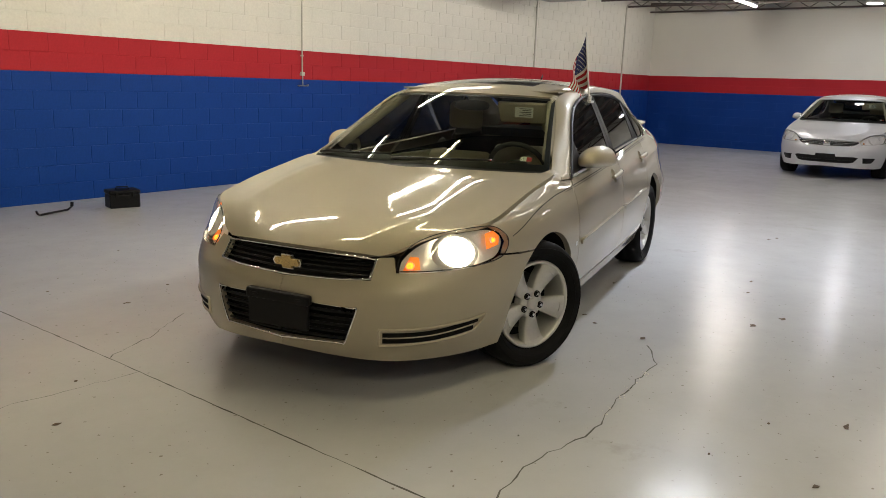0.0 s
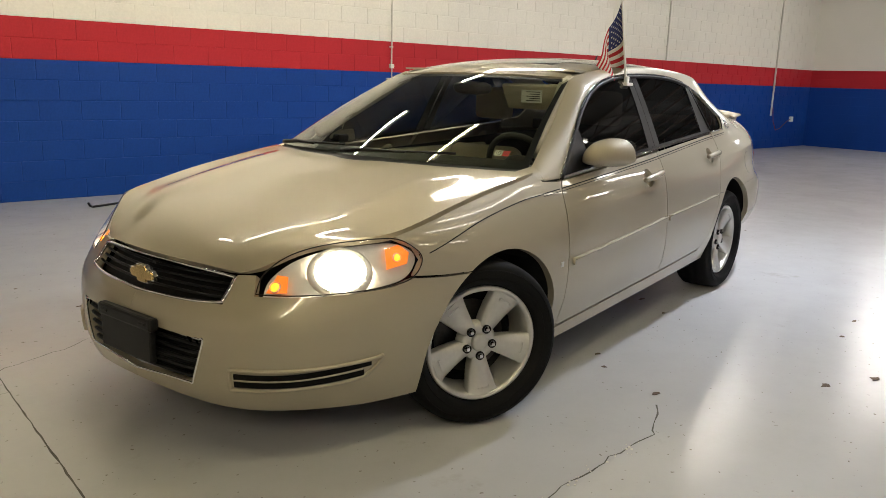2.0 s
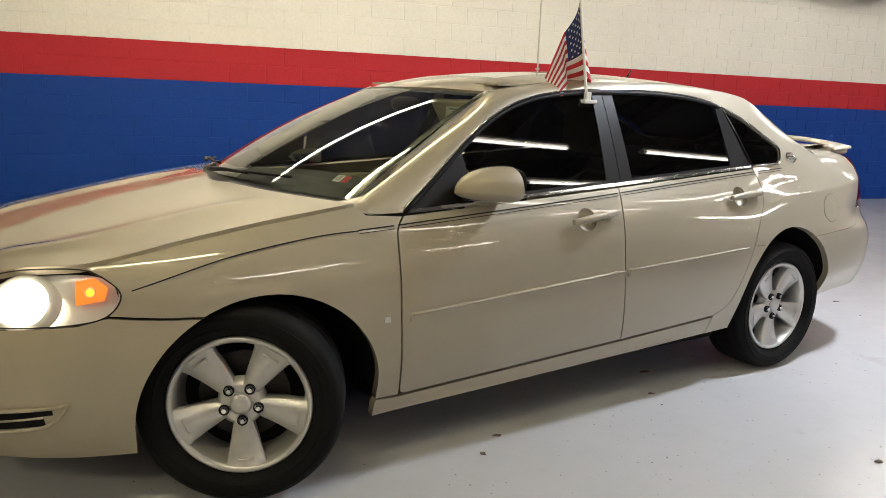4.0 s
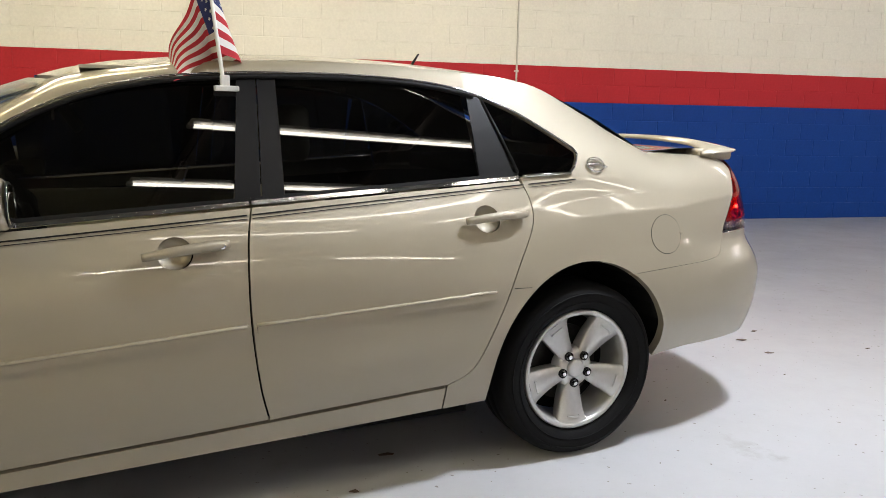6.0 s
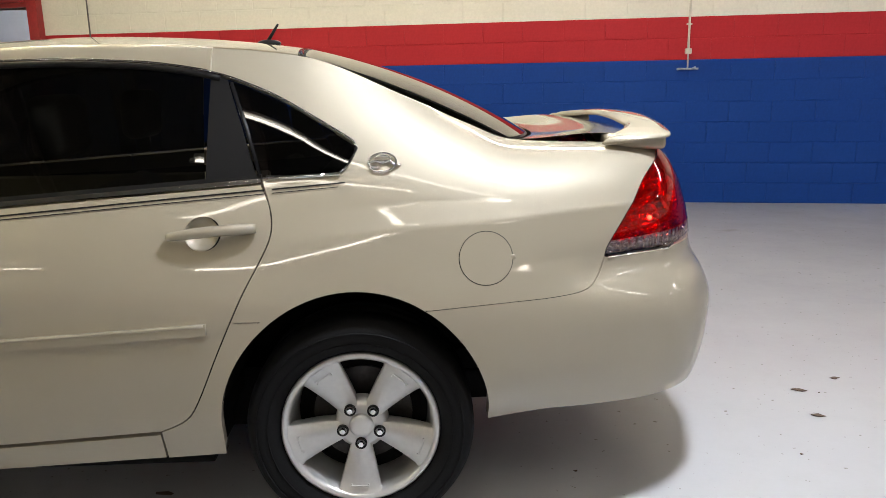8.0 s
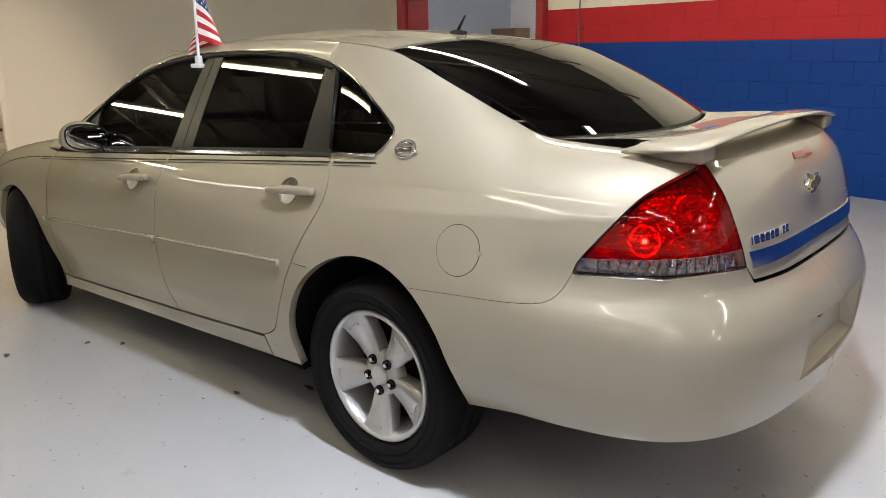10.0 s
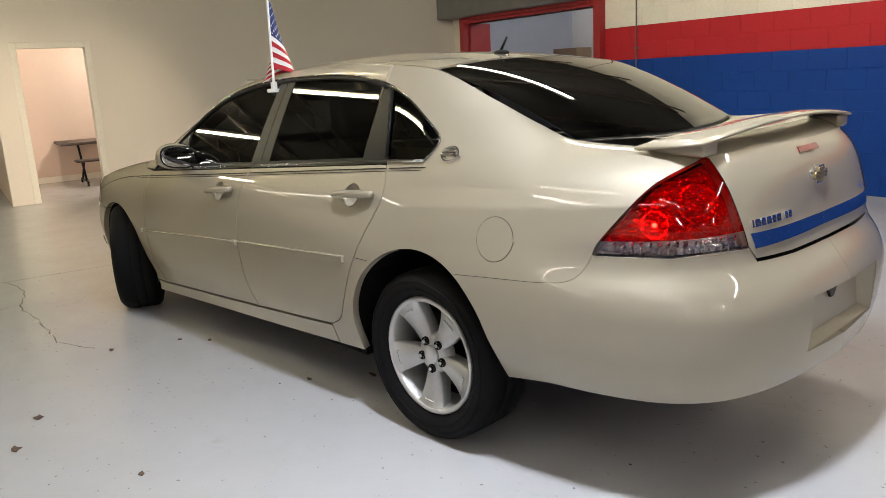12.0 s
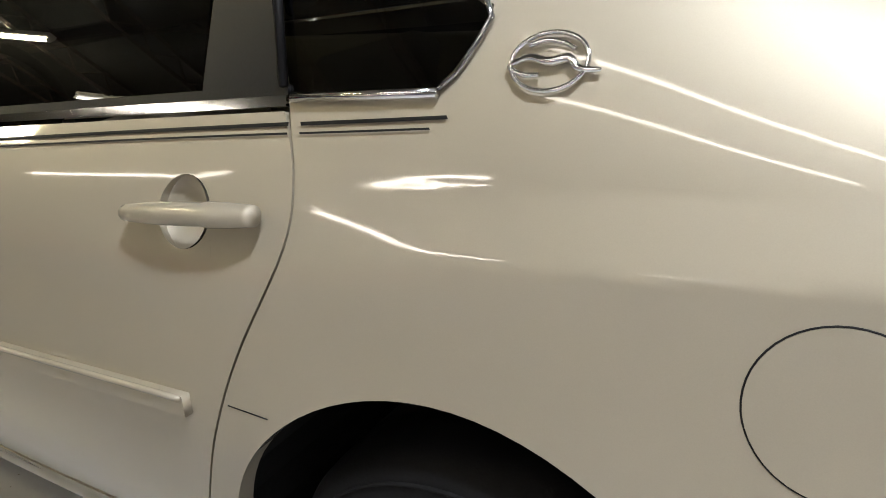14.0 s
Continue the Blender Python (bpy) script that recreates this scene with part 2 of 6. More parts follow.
def side(p):
    """Points of the body's driver side (y < 0) for rows of (s, z); s is x along the doors and runs on round the bumpers."""
    s, z = p[:, 0], p[:, 1]
    x, y = np.interp(s, _s, _c[:, 0]), np.interp(s, _s, _c[:, 1])
    e = 0.02
    tx, ty = np.interp(s + e, _s, _c[:, 0]) - np.interp(s - e, _s, _c[:, 0]), np.interp(s + e, _s, _c[:, 1]) - np.interp(s - e, _s, _c[:, 1])
    tx, ty = np.where(s <= S_FRONT + e, 0, tx), np.where(s <= S_FRONT + e, 1, ty)
    tx, ty = np.where(s >= S_REAR - e, 0, tx), np.where(s >= S_REAR - e, -1, ty)
    k = np.hypot(tx, ty)
    a, b = np.clip((s - _sg[0]) / 0.005, 0, len(_sg) - 1.001), np.clip((z - _zg[0]) / 0.005, 0, len(_zg) - 1.001)
    i, j = a.astype(int), b.astype(int)
    a, b = a - i, b - j
    g = _inset
    d = (g[i, j] * (1 - a) * (1 - b) + g[i + 1, j] * a * (1 - b) + g[i, j + 1] * (1 - a) * b + g[i + 1, j + 1] * a * b)
    return np.stack([x + ty / k * d, -(y - tx / k * d), z], 1)


def belt_z(x):
    return 0.929 + 0.0634 * (x - 0.53)


def cabin(p):
    """Points of the glass side (y < 0) above the belt for rows of (x, z)."""
    x, z = p[:, 0], p[:, 1]
    h = z - belt_z(x)
    y = 0.832 - 0.0277 * (x - 0.53) - 0.42 * h - 0.16 * h * h - 0.015 * np.clip(x - 2.4, 0, 9) ** 2
    return np.stack([x, -y, z], 1)


EDGE = ((0.40, 0.765, 0.972), (0.58, 0.712, 1.066), (0.80, 0.650, 1.190), (1.00, 0.585, 1.310), (1.09, 0.560, 1.362), (1.25, 0.556, 1.396),
        (1.6, 0.562, 1.432), (2.0, 0.572, 1.444), (2.4, 0.585, 1.430), (2.66, 0.592, 1.402), (2.95, 0.582, 1.285), (3.15, 0.563, 1.192),
        (3.28, 0.548, 1.141), (3.42, 0.541, 1.131), (3.6, 0.535, 1.124), (3.8, 0.527, 1.112), (3.97, 0.500, 1.104))
_e = np.array(EDGE)
_exx = np.array([*_e[:13, 0], 3.42, 3.57, 3.68, 3.74])
DLO = ((0.547, 0.936), (0.686, 1.036), (0.847, 1.153), (0.991, 1.246), (1.136, 1.312), (1.28, 1.352), (1.43, 1.376), (1.69, 1.393), (1.93, 1.397),
       (2.17, 1.388), (2.39, 1.358), (2.56, 1.300), (2.72, 1.213), (2.82, 1.152))
_d = np.array(DLO)


def edge(s):
    """The line between pillars and windshield, roof, rear window and deck, on the driver side, for s along the body."""
    q = pchip(_e[:, 0], np.column_stack([_exx, -_e[:, 1], _e[:, 2]]), np.asarray(s, float))
    return q


def dlo(x):
    return pchip(_d[:, 0], _d[:, 1], np.asarray(x, float))


def bridge(a, ta, b, tb, w):
    """A curve from a to b that leaves along ta and arrives along tb."""
    w = w[:, None]
    return a * (1 + 2 * w) * (1 - w) ** 2 + ta * w * (1 - w) ** 2 + b * w * w * (3 - 2 * w) + tb * w * w * (w - 1)


def rail(p):
    """A-pillar and roof rail above the doors, for rows of (x, w): w is 0 at the window opening, 1 at the windshield or roof."""
    x, w = p[:, 0], p[:, 1]
    z = np.where(x < 0.547, 0.93, dlo(np.clip(x, 0.547, 2.82)))
    a = np.where((x < 0.547)[:, None], side(np.column_stack([x, np.full_like(x, 0.93)])), cabin(np.column_stack([x, z])))
    b = edge(x)
    d = np.linalg.norm(b - a, axis=1)[:, None]
    up = np.column_stack([0 * x, 0 * x + 0.30, 0 * x + 0.95])
    over = np.column_stack([0 * x, 0 * x + 0.93, 0 * x + 0.25])
    return bridge(a, up * d, b, over * d, w)


def quarter(p):
    """Upper quarter panel and C-pillar for rows of (s, w): w is 0 at z = 1.0 on the side, 1 at rear window or deck."""
    s, w = p[:, 0], p[:, 1]
    a = side(np.column_stack([s, 0 * s + 1.0]))
    t = side(np.column_stack([s, 0 * s + 1.01])) - side(np.column_stack([s, 0 * s + 0.99]))
    t /= np.linalg.norm(t, axis=1)[:, None]
    b = edge(s)
    d = np.linalg.norm(b - a, axis=1)[:, None]
    k = np.clip((s - 2.7) / 0.6, 0, 1)
    k = (k * k * (3 - 2 * k))[:, None]
    high = np.column_stack([0 * s, 0 * s + 0.55, 0 * s + 0.83])
    low = np.column_stack([0 * s - 0.1, 0 * s + 0.99, 0 * s + 0.05])
    return bridge(a, t * d, b, (high * (1 - k) + low * k) * d, w)


def quarter_w(s, z):
    """The w at which the upper quarter reaches the height z."""
    w = np.linspace(0, 1, 200)
    q = quarter(np.column_stack([np.full(200, s), w]))[:, 2]
    if q.max() < z:
        return 1.0
    i = max(1, int(np.argmax(q >= z)))
    return float(w[i - 1] + (w[i] - w[i - 1]) * np.clip((z - q[i - 1]) / max(q[i] - q[i - 1], 1e-9), 0, 1))


HOODLINE = ((-1.10, 0.676), (-1.03, 0.684), (-0.96, 0.712), (-0.875, 0.754), (-0.70, 0.797), (-0.50, 0.815), (-0.2, 0.877), (0.03, 0.917), (0.3, 0.957), (0.37, 0.966))
_hl = side(np.array(HOODLINE))
_hv = np.concatenate([[0], np.cumsum(np.linalg.norm(np.diff(_hl, axis=0), axis=1))])
_hv /= _hv[-1]
_hc = np.array(((-0.895, 0, 0.692), (-0.84, 0, 0.735), (-0.72, 0, 0.785), (-0.45, 0, 0.850), (-0.15, 0, 0.915), (0.14, 0, 0.972)))
_cv = (_hc[:, 0] - _hc[0, 0]) / (_hc[-1, 0] - _hc[0, 0])
_vq = np.linspace(0, 1, 201)
_hl, _hc = smooth(pchip(_hv, _hl, _vq), 9), smooth(pchip(_cv, _hc, _vq), 9)


def hood(p):
    """The hood for rows of (u, v): u from -1 at the driver's gap to 1, v from grille to windshield."""
    u, v = p[:, 0], p[:, 1]
    g, c = [np.column_stack([np.interp(v, _vq, q[:, k]) for k in range(3)]) for q in (_hl, _hc)]
    k = np.abs(u)
    f = k ** 2.4
    z = c[:, 2] * (1 - f) + g[:, 2] * f + 0.010 * np.exp(-((k - 0.66) / 0.09) ** 2) * np.clip(v * 4, 0, 1) * np.clip((1 - v) * 5, 0, 1)
    return np.column_stack([c[:, 0] * (1 - k ** 2) + g[:, 0] * k ** 2, -g[:, 1] * u, z])


def pane(lower, upper, bulge):
    """A curved pane for rows of (u, v): u across, -1 to 1; lower and upper are (centre, corner) points."""
    (lc, le), (uc, ue) = [[np.array(q) for q in r] for r in (lower, upper)]

    def f(p):
        u, v = p[:, 0:1], p[:, 1:2]
        a = np.column_stack([lc[0] + (le[0] - lc[0]) * u[:, 0] ** 2, le[1] * u[:, 0], lc[2] + (le[2] - lc[2]) * u[:, 0] ** 2])
        b = np.column_stack([uc[0] + (ue[0] - uc[0]) * u[:, 0] ** 2, ue[1] * u[:, 0], uc[2] + (ue[2] - uc[2]) * u[:, 0] ** 2])
        return a * (1 - v) + b * v + np.array(bulge) * (4 * v * (1 - v)) * (1 - 0.5 * u ** 4)
    return f


windshield = pane(((0.165, 0, 0.985), (0.40, 0.765, 0.972)), ((0.985, 0, 1.376), (1.09, 0.560, 1.362)), (-0.025, 0, 0.022))
rear_window = pane(((3.40, 0, 1.128), (3.28, 0.548, 1.141)), ((2.62, 0, 1.437), (2.66, 0.592, 1.402)), (0.02, 0, 0.03))
ROOFLINE = ((0.985, 1.376), (1.1, 1.412), (1.3, 1.449), (1.6, 1.478), (1.9, 1.489), (2.2, 1.480), (2.45, 1.459), (2.62, 1.437))
_rl = np.array(ROOFLINE)


def roof(p):
    """The roof for rows of (u, v): u across, v from windshield to rear window."""
    u, v = p[:, 0], p[:, 1]
    xc, xe = 0.985 + v * (2.62 - 0.985), 1.09 + v * (2.66 - 1.09)
    e = edge(xe)
    zc = pchip(_rl[:, 0], _rl[:, 1], xc)
    k = np.abs(u)
    return np.column_stack([xc + (xe - xc) * u * u, -e[:, 1] * u, zc + (e[:, 2] - zc) * k ** 2.3])


def deck(p):
    """The top of the trunk lid for rows of (u, v): v from rear window to the rear edge."""
    u, v = p[:, 0], p[:, 1]
    k = np.abs(u)
    front = np.column_stack([3.405 - 0.12 * k ** 2, 0.548 * k, 1.126 + 0.013 * k ** 2])
    s = S_REAR - (S_REAR - 3.97) * k
    back = side(np.column_stack([s, 0 * s + 1.104])) * np.array([1, -1, 1])
    t0 = np.column_stack([0 * u + 1.0, 0 * u, 0 * u - 0.02])
    t1 = np.column_stack([0 * u + 0.85, 0 * u, 0 * u - 0.55])
    d = np.linalg.norm(back - front, axis=1)[:, None]
    q = bridge(front, t0 * d, back, t1 * d, v)
    q[:, 1] *= np.sign(u + 1e-9)
    return q


def clip_cell(poly, lo, hi):
    """The part of a polygon that lies in one rectangle."""
    for axis in (0, 1):
        for bound, keep in ((lo[axis], 1), (hi[axis], -1)):
            out = []
            for a, b in zip(poly, poly[1:] + poly[:1]):
                da, db = (a[axis] - bound) * keep, (b[axis] - bound) * keep
                if da >= 0:
                    out.append(a)
                if (da >= 0) != (db >= 0):
                    t = da / (da - db)
                    out.append((a[0] + (b[0] - a[0]) * t, a[1] + (b[1] - a[1]) * t))
            poly = out
            if len(poly) < 3:
                return []
    return poly


def outside(poly, hole):
    """The parts of a convex polygon that lie outside a convex hole."""
    out, rest = [], poly
    for a, b in zip(hole, hole[1:] + hole[:1]):
        left, right = [], []
        for p, q in zip(rest, rest[1:] + rest[:1]):
            dp = (b[0] - a[0]) * (p[1] - a[1]) - (b[1] - a[1]) * (p[0] - a[0])
            dq = (b[0] - a[0]) * (q[1] - a[1]) - (b[1] - a[1]) * (q[0] - a[0])
            (left if dp >= 0 else right).append(p)
            if (dp >= 0) != (dq >= 0):
                t = dp / (dp - dq)
                c = (p[0] + (q[0] - p[0]) * t, p[1] + (q[1] - p[1]) * t)
                left.append(c)
                right.append(c)
        if len(right) > 2:
            out.append(right)
        rest = left
        if len(rest) < 3:
            break
    return out


def inside(poly, p):
    hit = False
    for (ax, ay), (bx, by) in zip(poly, poly[1:] + poly[:1]):
        if (ay > p[1]) != (by > p[1]) and p[0] < (bx - ax) * (p[1] - ay) / (by - ay) + ax:
            hit = not hit
    return hit


def shrink(poly, d):
    """Moves a polygon's edges inwards by d."""
    area = sum(a[0] * b[1] - b[0] * a[1] for a, b in zip(poly, poly[1:] + poly[:1]))
    k = d if area > 0 else -d
    out = []
    for o, a, b in zip(poly[-1:] + poly[:-1], poly, poly[1:] + poly[:1]):
        u, v = Vector((a[0] - o[0], a[1] - o[1])), Vector((b[0] - a[0], b[1] - a[1]))
        if u.length < 1e-6 or v.length < 1e-6:
            out.append(a)
            continue
        u.normalize(), v.normalize()
        n = Vector((-u.y - v.y, u.x + v.x))
        n = n.normalized() / max(0.5, math.sqrt(max(0.01, (1 + u.dot(v)) / 2))) if n.length > 1e-4 else Vector((0, 0))
        out.append((a[0] + n.x * k, a[1] + n.y * k))
    return out


def bow(*pts, n=6):
    """A smooth curve through pts."""
    p = [Vector(q) for q in pts]
    out = []
    for i in range(len(p) - 1):
        a, b, c, d = p[max(0, i - 1)], p[i], p[i + 1], p[min(len(p) - 1, i + 2)]
        for k in range(n):
            t = k / n
            q = 0.5 * (2 * b + (c - a) * t + (2 * a - 5 * b + 4 * c - d) * t * t + (3 * b - a - 3 * c + d) * t ** 3)
            out.append(tuple(q))
    return out + [tuple(p[-1])]


def fine(poly, step=0.025):
    """Divides long edges."""
    out = []
    for a, b in zip(poly, poly[1:] + poly[:1]):
        n = max(1, int(math.hypot(b[0] - a[0], b[1] - a[1]) / step))
        out += [(a[0] + (b[0] - a[0]) * k / n, a[1] + (b[1] - a[1]) * k / n) for k in range(n)]
    return out


def normals_of(fn, p, eps=0.008):
    du, dv = np.array([eps, 0]), np.array([0, eps])
    n = np.cross(fn(p + du) - fn(p - du), fn(p + dv) - fn(p - dv))
    return n / np.maximum(np.linalg.norm(n, axis=1), 1e-9)[:, None]


def skin(name, fn, poly, material, parent=None, cell=0.03, gap=0.0029, depth=0.016, lift=0.0, holes=(), eps=0.008, flip=False, both=False, mirror=False, label="", out=(0, -1, 0)):
    """A panel cut from the surface fn along poly, with turned-in edges. both: joined with its mirror image; mirror: that image alone."""
    rings = [fine(shrink(list(poly), gap) if gap else list(poly))]
    rings += [fine(shrink(list(h), -gap) if gap else list(h)) for h in holes]
    whole = list(rings[0])
    cuts = []
    for h in rings[1:]:
        turn = sum(a[0] * b[1] - b[0] * a[1] for a, b in zip(h, h[1:] + h[:1]))
        cuts.append(h if turn > 0 else h[::-1])
    cu, cv = cell if isinstance(cell, tuple) else (cell, cell)
    lo = [min(p[k] for p in whole) for k in (0, 1)]
    hi = [max(p[k] for p in whole) for k in (0, 1)]
    nu, nv = max(1, math.ceil((hi[0] - lo[0]) / cu)), max(1, math.ceil((hi[1] - lo[1]) / cv))
    cu, cv = (hi[0] - lo[0]) / nu, (hi[1] - lo[1]) / nv
    index, pts, faces = {}, [], []

    def vert(p):
        key = (round(p[0] * 2e4), round(p[1] * 2e4))
        if key not in index:
            index[key] = len(pts)
            pts.append(p)
        return index[key]
    touched = set()
    for a, b in zip(whole, whole[1:] + whole[:1]):
        n = max(1, int(max(abs(b[0] - a[0]) / cu, abs(b[1] - a[1]) / cv) * 4))
        for k in range(n + 1):
            touched.add((int((a[0] + (b[0] - a[0]) * k / n - lo[0]) / cu), int((a[1] + (b[1] - a[1]) * k / n - lo[1]) / cv)))
    touched = {(i + di, j + dj) for i, j in touched for di in (-1, 0, 1) for dj in (-1, 0, 1)}
    for i in range(nu):
        for j in range(nv):
            a, b = (lo[0] + i * cu, lo[1] + j * cv), (lo[0] + (i + 1) * cu, lo[1] + (j + 1) * cv)
            if (i, j) in touched:
                q = clip_cell(whole, a, b)
            elif inside(whole, ((a[0] + b[0]) / 2, (a[1] + b[1]) / 2)):
                q = [a, (b[0], a[1]), b, (a[0], b[1])]
            else:
                continue
            pieces = [q]
            for h in cuts:
                if max(p[0] for p in h) > a[0] and min(p[0] for p in h) < b[0] and max(p[1] for p in h) > a[1] and min(p[1] for p in h) < b[1]:
                    pieces = [r for w in pieces for r in outside(w, h)]
            for w in pieces:
                f = []
                for p in w:
                    k = vert(p)
                    if k not in f:
                        f.append(k)
                if len(f) > 2:
                    faces.append(f)
    p = np.array(pts)
    pos, nor = fn(p), normals_of(fn, p, eps)
    if np.mean(nor @ np.array(out)) < 0:
        nor = -nor
    pos = pos + nor * lift
    verts, norms = list(pos), list(nor)
    good = []
    for f in faces:
        n = np.cross(pos[f[1]] - pos[f[0]], pos[f[2]] - pos[f[0]])
        for k in range(3, len(f)):
            n = n + np.cross(pos[f[k - 1]] - pos[f[0]], pos[f[k]] - pos[f[0]])
        good.append(f if n @ nor[f[0]] >= 0 else f[::-1])
    if depth:
        for ring in rings:
            q = np.array(ring)
            a, n = fn(q), normals_of(fn, q, eps)
            if np.mean(n @ np.array(out)) < 0:
                n = -n
            base, m = len(verts), len(ring)
            verts += list(a + n * lift) + list(a + n * (lift - depth))
            norms += [(0, 0, 0)] * (2 * m)
            good += [[base + k, base + (k + 1) % m, base + m + (k + 1) % m, base + m + k] for k in range(m)]
    if mirror or both:
        flipv = [np.array(v) * np.array([1, -1, 1]) for v in verts]
        flipn = [np.array(v) * np.array([1, -1, 1]) for v in norms]
        flipf = [f[::-1] for f in good]
        if mirror:
            verts, norms, good = flipv, flipn, flipf
        else:
            k = len(verts)
            verts, norms, good = verts + flipv, norms + flipn, good + [[i + k for i in f] for f in flipf]
    ob = new(name, mesh_of(name, verts, good, material, norms))
    ob.parent = parent
    return tagged(ob, label)


# ---- outlines of the body panels, in (s, z) on the side ----
def arch(x, z, rx, rz, a0, a1, n=44):
    return [(x + rx * math.cos(radians(a0 + (a1 - a0) * k / n)), z + rz * math.sin(radians(a0 + (a1 - a0) * k / n))) for k in range(n + 1)]


ARCH_F = (0.03, 0.30, 0.405, 0.40)
ARCH_R = (2.80, 0.355, 0.385, 0.405)
def sill_z(x):
    return 0.195 + 0.037 * (x - 0.417)


def door_z(x):
    return 0.264 + 0.057 * (x - 0.55)


def belt(x):
    return belt_z(x) - 0.006


GAP_F = bow((0.541, 0.922), (0.503, 0.865), (0.498, 0.72), (0.504, 0.52), (0.534, 0.275))
GAP_M = bow((1.603, belt(1.603)), (1.582, 0.90), (1.575, 0.77), (1.580, 0.62), (1.602, 0.45), (1.634, door_z(1.634)))
GAP_R = bow((2.556, belt(2.556)), (2.583, 0.983), (2.578, 0.90), (2.500, 0.755), (2.428, 0.603), (2.362, 0.459), (2.318, 0.398), (2.243, door_z(2.243)))
HEADLIGHT = bow((-1.008, 0.622), (-0.985, 0.684), (-0.875, 0.746), (-0.70, 0.789), (-0.51, 0.803), (-0.425, 0.765), (-0.400, 0.722), (-0.437, 0.671), (-0.52, 0.648), (-0.72, 0.634), (-1.008, 0.622))[:-1]
TAIL_FRONT = bow((3.538, 0.822), (3.565, 0.872), (3.69, 1.000), (3.80, 1.058), (3.955, 1.098))
TAIL_IN = bow((3.975, 1.094), (4.012, 1.000), (4.045, 0.893), (4.062, 0.832))
SEAM_R = bow((3.00, 0.700), (3.22, 0.714), (3.37, 0.722), (3.465, 0.735), (3.51, 0.768), (3.538, 0.820))
GRILLE = [(S_FRONT, 0.676), (-1.118, 0.664), (-1.138, 0.588), (S_FRONT, 0.572)]
LOWER_GRILLE = [(S_FRONT, 0.470), *bow((-1.20, 0.462), (-1.186, 0.452), (-1.235, 0.308), (-1.25, 0.296)), (S_FRONT, 0.280)]
FOG = bow((-1.085, 0.374), (-0.85, 0.378), (-0.60, 0.396), (-0.558, 0.404), (-0.60, 0.350), (-0.66, 0.325), (-0.85, 0.308), (-1.06, 0.300), (-1.085, 0.306), (-1.085, 0.374))[:-1]
MIRROR_BITS = ((False, "driver"), (True, "passenger"))


def sub(pts, k):
    return [p for p in pts if k(p)]


def oval(x, z, rx, rz, n=28):
    return [(x + rx * math.cos(2 * math.pi * k / n), z + rz * math.sin(2 * math.pi * k / n)) for k in range(n)]


